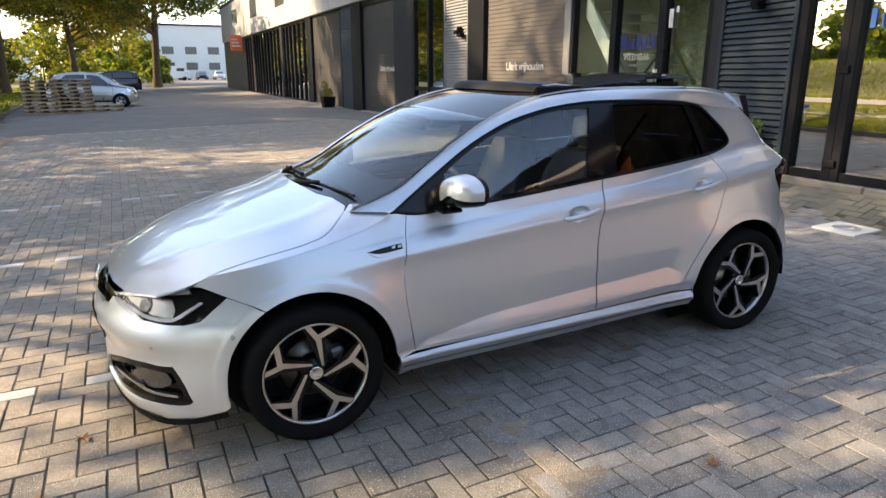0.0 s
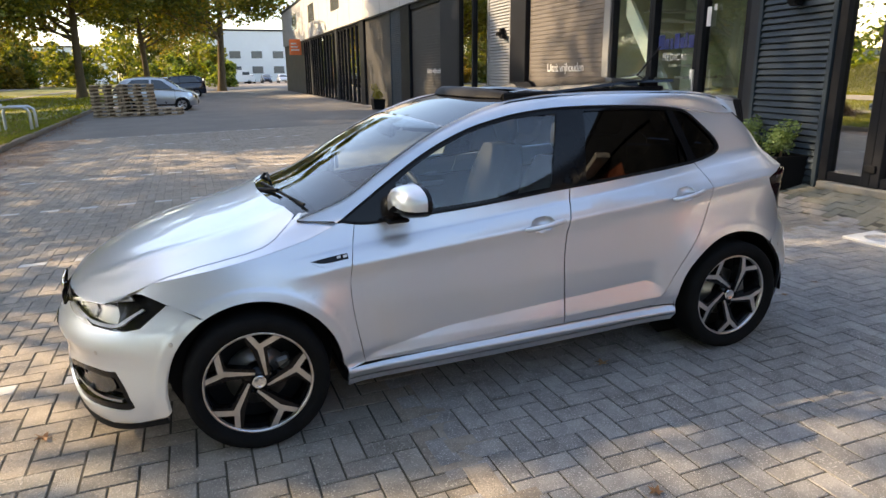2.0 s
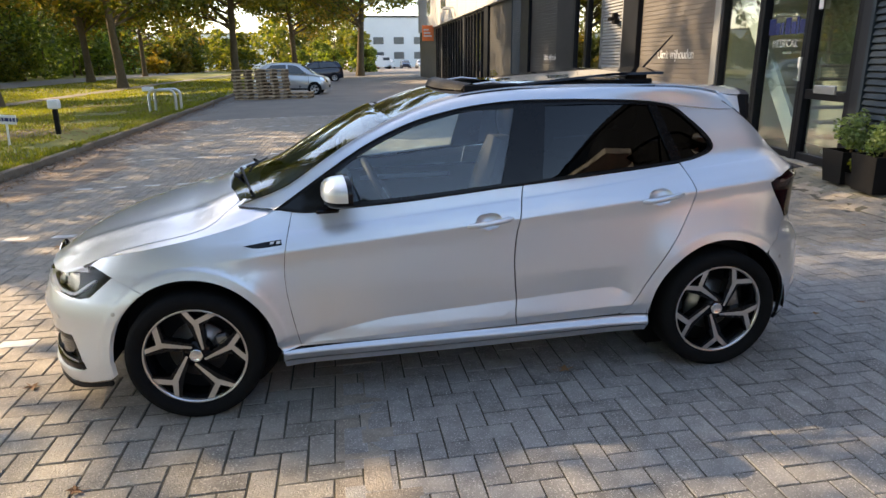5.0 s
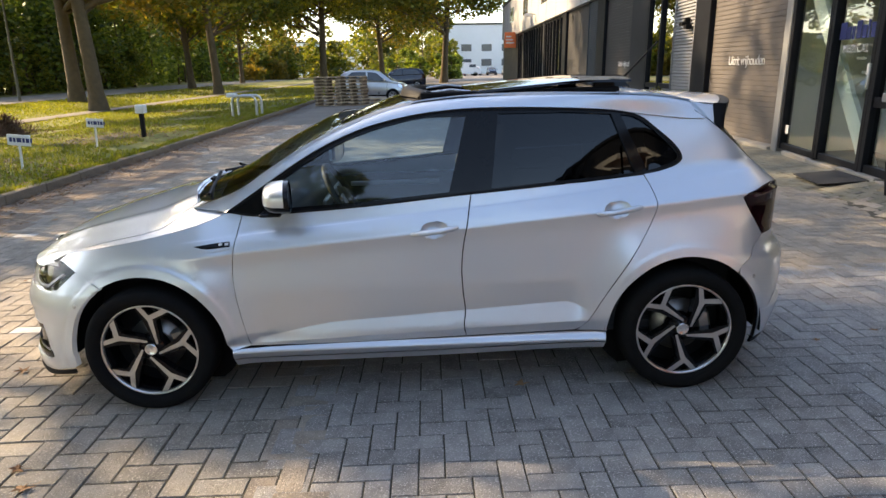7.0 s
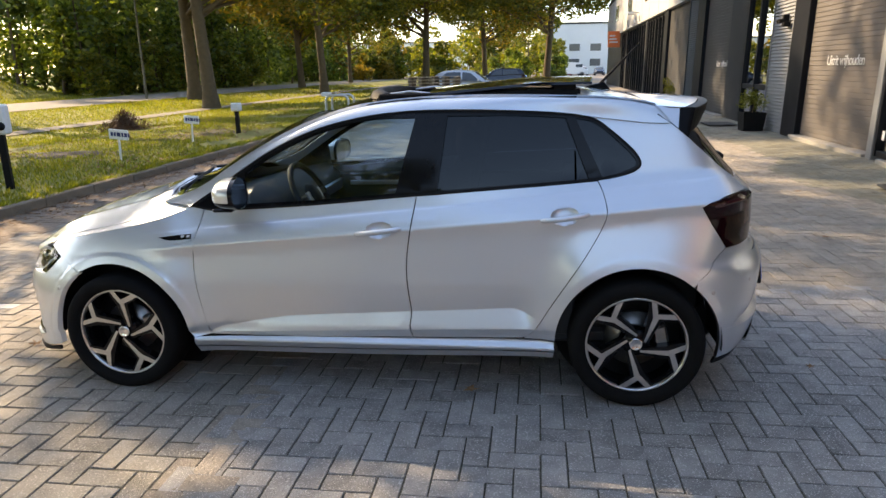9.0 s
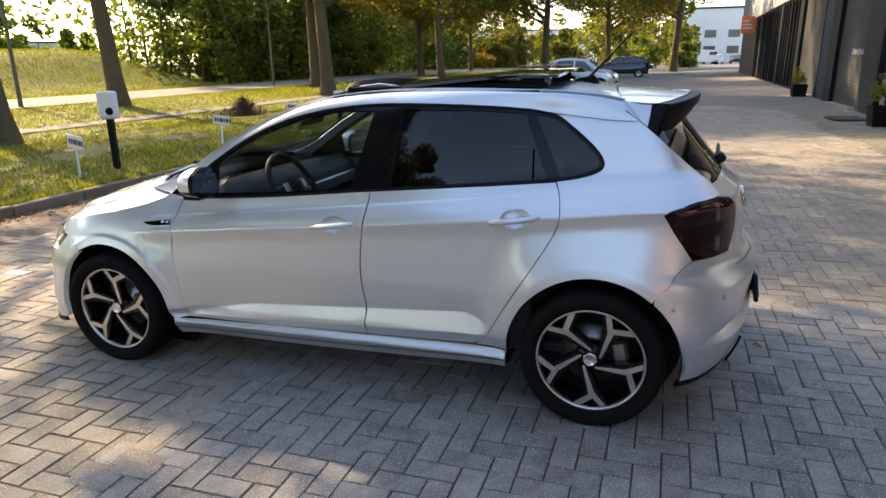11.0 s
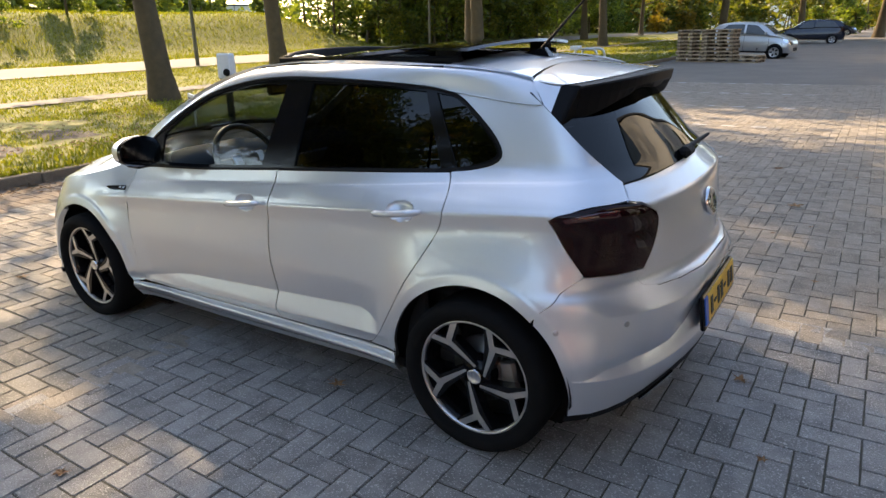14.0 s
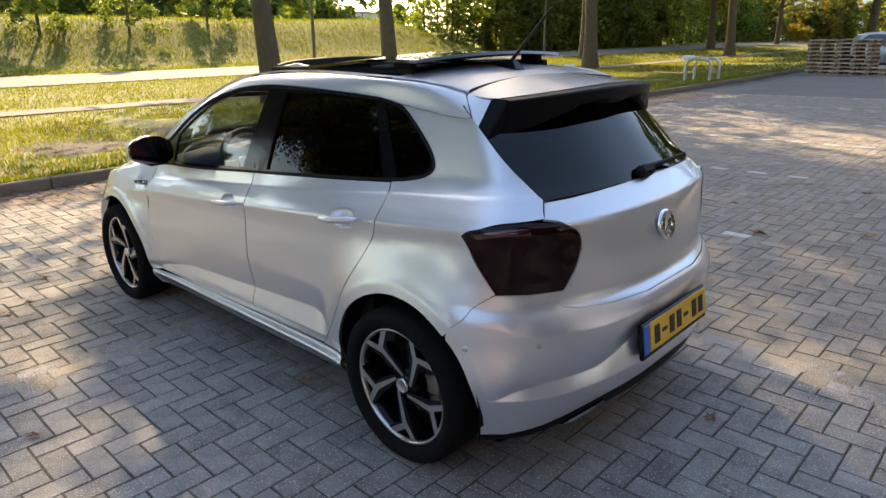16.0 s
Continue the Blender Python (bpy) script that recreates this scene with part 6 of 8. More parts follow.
for k in range(4):
    part("grille_slat", Skin().cut(belt, poly([(SC, 0.27 + 0.033 * k), (-2.12, 0.27 + 0.033 * k), (-2.12, 0.276 + 0.033 * k), (SC, 0.276 + 0.033 * k)], (0, 1, 2, 3)), gap=0, push=-0.02, grid=0.05, lip=0.02).data("grille_slat", M_BPLAST), None, car)
badge = part("front_roundel", Mesh().lathe([(0.0, 0.006), (0.050, 0.006), (0.056, 0.010), (0.062, 0.006), (0.064, 0.0)], 36, Matrix.Translation((-2.062, 0, 0.63)) @ pose(0, 0, 0, 0, -78, 0)), M_CHROME, car, "plain round chrome badge")
fp = part("front_plate", Skin().cut(belt, doubled(poly([(-2.10, 0.41), (-2.10, 0.52), (SC, 0.52), (SC, 0.41)], (0, 1, 2, 3)), SC), gap=0, push=0.004, grid=0.04, lip=0.01, mirror=False).data("front_plate", M_GLOSSB), None, car, "number plate in a black holder")
part("front_plate_face", Skin().cut(belt, doubled(poly([(-2.15, 0.415), (-2.15, 0.515), (SC, 0.515), (SC, 0.415)], (0, 1, 2, 3)), SC), gap=0, push=0.0055, grid=0.04, lip=0.001, mirror=False).data("front_plate_face", M_YELLOW), None, fp, "yellow plate")

# ---- tail ----
TAIL = poly([(1.515, 0.930), (1.545, 0.950), (1.66, 0.972), (1.78, 0.982), (1.90, 0.974), (1.946, 0.935), (1.938, 0.884), (1.860, 0.742), (1.75, 0.742), (1.64, 0.743), (1.57, 0.835)], (0, 4, 7, 9))
SE = XB + LR
HATCH = [(1.866, 0.985), (1.906, 0.977), (1.950, 0.936), (1.942, 0.884), (1.902, 0.81), (1.863, 0.740), (1.834, 0.7115), (1.849, 0.6885), (1.90, 0.6755), (2.0, 0.6695), (2.12, 0.6695), (SE, 0.6725)] + [(SE, z) for z in (0.76, 0.82, 0.88, 0.93, 0.97, 1.0, 1.03)] + [(2.15, 1.032), (2.05, 1.03), (1.97, 1.028), (1.884, 1.027), (1.879, 1.005)]
part("tailgate", Skin().cut(belt, doubled(HATCH, SE), gap=0.0011, grid=0.022, lip=0.012, mirror=False, rows=[(lambda s, z=z: z) for z in (0.950, 0.957, 0.965, 0.973, 0.985)]).data("tailgate", M_PAINT), None, car)


def rear_sheet(a, z):
    """The rear window: a runs across from edge to edge, gently bowed."""
    e = belt(spline([(1.030, 1.887), (1.088, 1.80), (1.155, 1.72), (1.22, 1.64), (1.28, 1.545), (1.325, 1.45)], z), z)
    return (e[0] + (spline(REAR_X, z) - e[0]) * (1 - abs(a) ** 2.6), -a * e[1], z)


RSHEET = [(a, 1.031 + 0.005 * (1 - a * a)) for a in steps(-1, 1, 40)] + [(1, z) for z in steps(1.031, 1.32, 16)[1:]] + [(a, 1.32) for a in steps(1, -1, 30)[1:]] + [(-1, z) for z in steps(1.32, 1.031, 16)[1:-1]]
part("rear_window", Skin().cut(rear_sheet, RSHEET, gap=0, grid=0.04, lip=0.006, mirror=False).data("rear_window", M_PRIV), None, car, "dark privacy glass")
RBUMP = [(1.46, 0.612)] + smooth_loop([(1.638, 0.744), (1.54, 0.678), (1.46, 0.612)], (0, 2), False)[:0:-1] + [(1.638, 0.741), (1.75, 0.740), (1.860, 0.740), (1.833, 0.711), (1.848, 0.688), (1.90, 0.675), (2.0, 0.669), (2.12, 0.669), (SE, 0.672)] + [(SE, z) for z in (0.64, 0.6, 0.54, 0.48, 0.42, 0.352)] + [(2.13, 0.345), (1.97, 0.320), (1.88, 0.288), (1.82, 0.266), (1.76, 0.252), (1.70, 0.242), (1.615, 0.238)] + arc(HUBR, ARCH, -10, 48)
part("rear_bumper", Skin().cut(belt, doubled(RBUMP, SE), gap=0.0011, grid=0.022, lip=0.02, mirror=False, rows=RINGR + [[(2 * SE - s, z) for s, z in r] for r in RINGR] + [(lambda s, o=o: wedge_low(s) + o) for o in (-0.004, 0.003)] + [(lambda s, o=o: wedge_top(s) + o) for o in (-0.004, 0.004)] + [(lambda s, o=o: shelf_edge(s) + o) for o in (-0.010, -0.002, 0.006, 0.016)] + [(lambda s: 0.674)]).data("rear_bumper", M_PAINT), None, car)
part("diffuser", Skin().cut(belt, poly([(1.61, 0.236), (1.70, 0.240), (1.76, 0.250), (1.82, 0.264), (1.88, 0.286), (1.97, 0.318), (2.13, 0.343), (SE, 0.350), (SE, 0.285), (2.13, 0.280), (1.97, 0.262), (1.82, 0.226), (1.70, 0.212), (1.61, 0.208)], (0, 7, 8, 13)), gap=0, grid=0.03, push=-0.004).data("diffuser", M_BPLAST), None, car, "dark grey diffuser")
for sg, ff in ((1, belt), (-1, flipped(belt))):
    kw = {"mirror": False, "out": sg}
    tl = part("tail_light", Skin().cut(ff, TAIL, gap=0.002, grid=0.03, lip=0.02, push=0.002, **kw).data("tail_light", M_TAIL), None, car, "smoked dark red tail light")
    part("light_band", Skin().cut(ff, poly([(1.57, 0.941), (1.70, 0.962), (1.80, 0.965), (1.80, 0.946), (1.70, 0.944), (1.58, 0.926)], (0, 2, 3, 5)), gap=0, grid=0.03, lip=0.0, push=0.0035, **kw).data("light_band", mottled("red_lens", (0.03, 0.003, 0.005), (0.07, 0.005, 0.009), 0.08, scale=9, fine=60, bump=0.0, coat=1.0)), None, tl, "red lens band")
    part("exhaust_trim", Skin().cut(ff, poly([(1.875, 0.262), (1.93, 0.290), (1.995, 0.318), (2.0, 0.304), (1.94, 0.276), (1.885, 0.246)], (0, 2, 3, 5)), gap=0, grid=0.03, lip=0.01, push=0.013, **kw).data("exhaust_trim", M_CHROME), None, car, "chrome exhaust trim")
    for s_, z_ in ((1.53, 0.56), (1.75, 0.578)):
        c, nn = Vector(ff(s_, z_)), normal_of(ff, s_, z_) * sg
        part("parking_sensor", Mesh().lathe([(0.0, 0.002), (0.007, 0.002), (0.008, 0.0015), (0.0095, 0.0015), (0.010, 0.0)], 18, Matrix.Translation(c) @ nn.to_track_quat("Z", "Y").to_matrix().to_4x4()), M_TRIMG, car, "round parking sensor")
plate = part("number_plate", Mesh().box(1.978, -0.27, 0.438, 1.998, 0.27, 0.575, 0.006), M_GLOSSB, car, "yellow number plate in a black holder", Matrix.Translation((1.956, -0.004, 0.505)) @ pose(0, 0, 0, 0, -7.5, 0) @ Matrix.Translation((-1.996, 0, -0.513)))
part("plate_face", Mesh().box(1.994, -0.215, 0.458, 2.002, 0.262, 0.568, 0.003), M_YELLOW, plate)
part("plate_band", Mesh().box(1.994, -0.262, 0.458, 2.002, -0.217, 0.568, 0.003), M_BLUE, plate)
for y in (-0.185, -0.125, -0.065, -0.005, 0.055, 0.13, 0.19):
    part("plate_bar", Mesh().box(1.999, y, 0.478 if y not in (-0.125, 0.055) else 0.505, 2.0045, y + 0.04, 0.548 if y not in (-0.125, 0.055) else 0.52, 0.002), M_PLATEINK, plate)
part("rear_roundel", Mesh().lathe([(0.0, 0.008), (0.043, 0.008), (0.049, 0.014), (0.056, 0.009), (0.058, 0.0)], 36, Matrix.Translation((1.884, -0.006, 0.868)) @ pose(0, 0, 0, 0, 78, 0)), M_CHROME, car, "plain round chrome badge")
part("rear_wiper", Mesh().tube([(1.80, 0.02, 1.055), (1.82, 0.34, 1.075)], [0.014, 0.007], 8).box(1.785, -0.03, 1.03, 1.835, 0.07, 1.075, 0.015), M_BPLAST, car, "black rear wiper", pose(-0.036, 0, 0))


def wing_top(x, y):
    q = abs(y) / 0.5
    return (x, y, 1.398 - 0.083 * (x - 1.29) - 0.037 * q * q)


def edge_x(y):
    """The spoiler's trailing edge."""
    return 1.530 + 0.135 * (1 - (abs(y) / 0.5) ** 2.5)


SPOIL = [(1.291 + 0.058 * (y / 0.504) ** 2, y) for y in steps(-0.504, 0.504, 24)] + [(1.42, 0.512), (1.46, 0.510)] + [(edge_x(y) - 0.048, y) for y in steps(0.5, -0.5, 24)] + [(1.46, -0.510), (1.42, -0.512)]
sp = part("roof_spoiler", Skin().cut(wing_top, SPOIL, mirror=False, gap=0.001, grid=0.03, lip=0.012).data("roof_spoiler", M_PAINT), None, car, "silver roof spoiler")
sb = Mesh()
nn_ = 24
for k in range(nn_ + 1):
    y = -0.50 + 1.0 * k / nn_
    xe = edge_x(y)
    z = wing_top(xe, y)[2]
    low = 0.066 + 0.048 * step3(0.22, 0.5, abs(y)) - 0.014 * (1 - step3(0.20, 0.24, abs(y))) * step3(0.06, 0.1, abs(y))
    sb.v += [(xe - 0.046, y, wing_top(xe - 0.046, y)[2] - 0.002), (xe - 0.004, y, z - 0.002), (xe, y, z - 0.008), (xe - 0.006, y, z - 0.04), (xe - 0.022, y, z - low), (1.50 - 0.03 * (abs(y) / 0.5) ** 2, y, z - low + 0.005), (1.44, y, z - 0.012)]
for k in range(nn_):
    for j in range(6):
        a = k * 7 + j
        sb.f.append((a, a + 7, a + 8, a + 1))
        sb.s.append(j > 3)
part("spoiler_blade", sb, M_FASCIA, sp, "black trailing blade")
for sg in (-1, 1):
    ck = Mesh()
    for k in range(9):
        t = k / 8
        b_ = rail(1.0, k / 3) if k <= 3 else belt(1.545 + 0.10 * (k - 3) / 5, 1.28 - 0.062 * (k - 3) / 5)
        ck.v += [(1.346 + 0.184 * t, sg * (0.505 - 0.005 * t * t), wing_top(1.346 + 0.184 * t, 0.505)[2] + 0.001), (b_[0] + 0.004, sg * (-b_[1] + 0.004), b_[2])]
    ck.v.append((1.508, sg * 0.48, 1.225))
    flank = Mesh()
    flank.v = ck.v[:12]
    flank.f, flank.s = [(2 * k, 2 * k + 1, 2 * k + 3, 2 * k + 2) for k in range(5)], [True] * 5
    part("spoiler_side", flank, M_PAINT, sp)
    ck.v = ck.v[10:]
    ck.f = [(2 * k, 2 * k + 1, 2 * k + 3, 2 * k + 2) for k in range(3)] + [(6, 7, 8)]
    ck.s = [True] * 3 + [False]
    part("spoiler_cheek", ck, M_FASCIA, sp, "black side blade")

# ---- flank details ----
for i, sg in enumerate((1, -1)):
    ff = belt if sg > 0 else flipped(belt)
    kw = {"mirror": False, "out": sg}
    for dr, x0, x1, zc in ((front_door[i], -0.009, 0.206, 0.838), (rear_door[i], 0.840, 1.050, 0.898)):
        xm = (x0 + x1) / 2
        part("handle_recess", Skin().cut(dish(xm, zc) if sg > 0 else flipped(dish(xm, zc)), shrink(dish_loop(xm, zc), -0.002), gap=0, grid=0.010, lip=0, **kw).data("handle_recess", M_PAINT), None, dr, "hollow behind the handle")
        hb = []
        for k in range(15):
            t = k / 14
            x = x0 + (x1 - x0) * t
            p = Vector(ff(x, zc + 0.013 * (2 * t - 1)))
            bow = 0.012 + 0.026 * math.sin(math.pi * min(max(t, 0.02), 0.98)) ** 0.5
            hb.append((p.x, p.y - sg * bow, p.z))
        hm = Mesh().tube(hb, [0.007] + [0.0125] * 13 + [0.007], 10)
        part("door_handle", hm, M_PAINT, dr, "silver door handle")
    pl = part("side_badge", Skin().cut(ff, poly([(-1.008, 0.797), (-0.92, 0.807), (-0.845, 0.812), (-0.843, 0.79), (-0.95, 0.784)], (0, 2, 3)), gap=0, push=0.003, grid=0.03, lip=0.004, **kw).data("side_badge", M_GLOSSB), None, wing[i], "black and chrome wing badge")
    part("badge_edge", Skin().cut(ff, poly([(-1.008, 0.795), (-0.95, 0.783), (-0.842, 0.788), (-0.842, 0.780), (-0.95, 0.768)], (0, 2, 3)), gap=0, push=0.005, grid=0.03, lip=0.005, **kw).data("badge_edge", M_PAINT), None, pl)
    for o in (0.0, 0.028):
        part("badge_mark", Skin().cut(ff, [(-0.895 + o, 0.796), (-0.878 + o, 0.797), (-0.876 + o, 0.807), (-0.893 + o, 0.806)], gap=0, push=0.005, grid=0.03, lip=0, **kw).data("badge_mark", M_WINK), None, pl)
    # mirror
    mr = part("wing_mirror", Mesh().add([], []), M_PAINT, car, "silver wing mirror with black base")
    rings, prof = [], [(0.0, 0.02), (0.02, 0.42), (0.08, 0.66), (0.21, 0.84), (0.42, 0.95), (0.82, 1.0), (1.0, 0.99)]
    cap, low = Mesh(), Mesh()
    nseg = 20
    for t, r in prof:
        x = -0.672 + 0.118 * t
        ring = []
        for k in range(nseg):
            a = k * math.tau / nseg
            ca, sa = math.cos(a), math.sin(a)
            yy = 0.122 * r * math.copysign(abs(ca) ** 0.8, ca)
            zz = 0.086 * r * math.copysign(abs(sa) ** 0.7, sa) * (0.72 if sa < 0 else 1 - 0.28 * max(ca, 0))
            ring.append((x + 0.018 * (yy / 0.122) + 0.02, -sg * (0.846 + yy), 1.015 + zz + 0.012 * yy / 0.122))
        rings.append(ring)
    vs = [p for r in rings for p in r]
    for i_, j_ in ((i2, j2) for i2 in range(len(prof) - 1) for j2 in range(nseg)):
        q = (i_ * nseg + j_, i_ * nseg + (j_ + 1) % nseg, (i_ + 1) * nseg + (j_ + 1) % nseg, (i_ + 1) * nseg + j_)
        tgt = low if (nseg * 0.60 <= j_ <= nseg * 0.90 or i_ >= 5) else cap
        tgt.f.append(q if sg > 0 else q[::-1])
        tgt.s.append(True)
    cap.v, low.v = list(vs), list(vs)
    cap.f.append(tuple(range(nseg)))
    cap.s.append(False)
    part("mirror_cap", cap, M_PAINT, mr, "silver mirror cap")
    part("mirror_base", low.box(-0.68, -sg * 0.80 - 0.05, 0.935, -0.58, -sg * 0.80 + 0.05, 0.952, 0.006), M_GLOSSB, mr, "gloss black mirror base")
    back = rings[-1]
    part("mirror_glass", Mesh().add([(x - 0.004, y, z) for x, y, z in back], [tuple(range(nseg))]), M_WINGGLASS, mr, "mirror glass")


# ---- wheels ----
def wheel(cx, sg, phase, front):
    w = part("wheel", Mesh().lathe([(0.205, -0.10), (0.222, -0.095), (0.216, -0.02), (0.205, 0.02), (0.214, 0.055), (0.232, 0.072)], 64), M_GLOSSB, car, "black and machined five-spoke alloy wheel",
             Matrix.Translation((cx, -sg * 0.742, HUBZ)) @ pose(0, 0, 0, 90 if sg > 0 else -90, 0, 0))
    ty = Mesh().lathe([(0.216, -0.09), (0.235, -0.102), (0.275, -0.107), (0.295, -0.098), (0.3035, -0.075), (0.3055, 0.0), (0.3035, 0.066), (0.297, 0.086), (0.286, 0.097), (0.270, 0.103), (0.250, 0.100), (0.238, 0.090), (0.230, 0.078), (0.222, 0.070)], 96)
    tyre = part("tyre", ty, M_RUBBER, w, "black low-profile tyre")
    part("rim_lip", Mesh().lathe([(0.217, 0.060), (0.219, 0.074), (0.226, 0.078), (0.232, 0.075), (0.233, 0.066)], 80), M_MACH, w, "machined rim edge")
    face = [(42, 12), (82, 155), (70, 252), (97, 244), (107, 180), (200, 180), (236, 158), (224, 150), (112, 152), (54, 10)]
    k_ = 0.228 / 272
    for j in range(5):
        a = radians(72 * j + phase)
        ca, sa = math.cos(a), math.sin(a)
        top_, bot = [], []
        for x, y in face:
            x, y = x * k_, y * k_
            r = math.hypot(x, y)
            zz = 0.058 + 0.014 * step3(0.05, 0.22, r)
            px, py = ca * x - sa * y, sa * x + ca * y
            top_.append((px, py, zz))
            bot.append((px, py, zz - 0.016))
        n = len(face)
        part("spoke", Mesh().add(top_, [(0, 9, 8, 1), (1, 8, 4), (1, 4, 3, 2), (8, 7, 5, 4), (7, 6, 5)]), M_MACH, w, "machined spoke face")
        wide = [(x * 1.0 + dx, y + dy) for (x, y), (dx, dy) in zip(face, ((-10, 2), (-26, 4), (-14, 0), (4, -2), (6, 6), (2, 6), (2, 4), (4, -8), (14, -14), (12, -6)))]
        ws_ = []
        for x, y in wide:
            x, y = x * k_, y * k_
            r = math.hypot(x, y)
            zz = 0.056 + 0.014 * step3(0.05, 0.22, r)
            ws_ += [(ca * x - sa * y, sa * x + ca * y, zz), (ca * x - sa * y, sa * x + ca * y, zz - 0.045)]
        m = len(wide)
        part("spoke_body", Mesh().add(ws_, [(0, 18, 16, 2), (2, 16, 8), (2, 8, 6, 4), (16, 14, 10, 8), (14, 12, 10)] + [(2 * i, 2 * ((i + 1) % m), 2 * ((i + 1) % m) + 1, 2 * i + 1) for i in range(m)]), M_GLOSSB, w, "gloss black spoke body")
    part("hub", Mesh().lathe([(0.0, 0.05), (0.06, 0.05), (0.066, 0.03), (0.07, 0.0)], 36), M_GLOSSB, w)
    part("centre_cap", Mesh().lathe([(0.0, 0.064), (0.022, 0.064), (0.026, 0.067), (0.030, 0.064), (0.031, 0.05)], 36), M_CHROME, w, "plain chrome centre cap")
    part("brake_disc", Mesh().lathe([(0.07, 0.0), (0.075, -0.012), (0.132, -0.012), (0.132, -0.034), (0.07, -0.034)], 48), M_DISC, w, "steel brake disc")
    cal = Mesh().box(0.085, -0.06, -0.05, 0.152, 0.05, 0.018, 0.012)
    part("caliper", cal, M_DISC, w, "grey brake caliper").matrix_basis = pose(0, 0, 0, 0, 0, 12)
    part("back_plate", Mesh().lathe([(0.0, -0.06), (0.215, -0.06)], 40), M_BPLAST, w)


for sg in (1, -1):
    wheel(HUBF, sg, 25, True)
    wheel(HUBR, sg, 0, False)
for cx in (HUBF, HUBR):
    for sg in (1, -1):
        n = 30
        mb = Mesh()
        for k in range(n + 1):
            a = radians(-4 + 188 * k / n)
            for y in (0.845, 0.5):
                mb.v.append((cx + 0.376 * math.cos(a), -sg * (y if y < 0.6 else 0.80), HUBZ + 0.376 * math.sin(a)))
        for k in range(n):
            mb.f.append((2 * k, 2 * k + 2, 2 * k + 3, 2 * k + 1))
            mb.s.append(True)
        part("wheel_arch_liner", mb, M_BPLAST, car)
        part("arch_back", Mesh().lathe([(0.0, 0.0), (0.376, 0.0)], 40, Matrix.Translation((cx, -sg * 0.5, HUBZ)) @ pose(0, 0, 0, 90)), M_BPLAST, car)

# ---- inside ----
part("underbody", Mesh().box(-0.89, -0.70, 0.17, 0.89, 0.70, 0.25, 0.02).box(-1.85, -0.42, 0.19, 1.70, 0.42, 0.30, 0.02), M_BPLAST, car)
part("engine_bay", Mesh().box(-1.9, -0.45, 0.3, -1.0, 0.45, 0.66, 0.05), M_BPLAST, car)
part("cabin_floor", Mesh().box(-0.9, -0.70, 0.26, 1.2, 0.70, 0.34, 0.02), M_CABIN, car)
part("boot_trim", Mesh().box(1.32, -0.55, 0.36, 1.62, 0.55, 0.90, 0.04), M_CABIN, car)
for sg in (-1, 1):
    part("door_card", Mesh().box(-0.80, sg * 0.69 - 0.015, 0.30, 1.0, sg * 0.69 + 0.015, 0.88, 0.01), M_CABIN, car)
    part("door_card_trim", Mesh().box(-0.45, sg * 0.672 - 0.01, 0.80, 0.15, sg * 0.672 + 0.01, 0.83, 0.004), M_TRIMG, car)
dash = part("dashboard", Mesh().add([(-1.02, y, 0.90 - 0.02 * (y / 0.7) ** 2) for y in steps(-0.68, 0.68, 8)] + [(-0.62, y, 0.955 + (0.035 if -0.6 < y < -0.15 else 0)) for y in steps(-0.70, 0.70, 8)] + [(-0.52, y, 0.88) for y in steps(-0.71, 0.71, 8)] + [(-0.56, y, 0.55) for y in steps(-0.71, 0.71, 8)],
                               [(r * 9 + k, r * 9 + k + 1, (r + 1) * 9 + k + 1, (r + 1) * 9 + k) for r in range(3) for k in range(8)], True), M_CABIN, car, "dark grey dashboard")
part("dash_trim", Mesh().box(-0.535, -0.05, 0.78, -0.505, 0.68, 0.85, 0.008), M_TRIMG, dash)
sw = part("steering_wheel", Mesh().lathe([(0.185 + 0.016 * math.cos(a), 0.016 * math.sin(a)) for a in steps(0, math.tau, 12)], 48).box(-0.18, -0.022, -0.012, 0.18, 0.022, 0.012, 0.008).box(-0.018, -0.18, -0.012, 0.018, 0.0, 0.012, 0.008).lathe([(0.0, 0.03), (0.05, 0.028), (0.07, 0.0)], 24), M_CABIN, car, "black leather steering wheel", Matrix.Translation((-0.36, -0.36, 0.92)) @ pose(0, 0, 0, 0, 62, 0) @ pose(0, 0, 0, 0, 0, 90))
part("wheel_trim", Mesh().box(-0.10, -0.03, 0.008, 0.10, 0.03, 0.018, 0.006), M_TRIMG, sw)


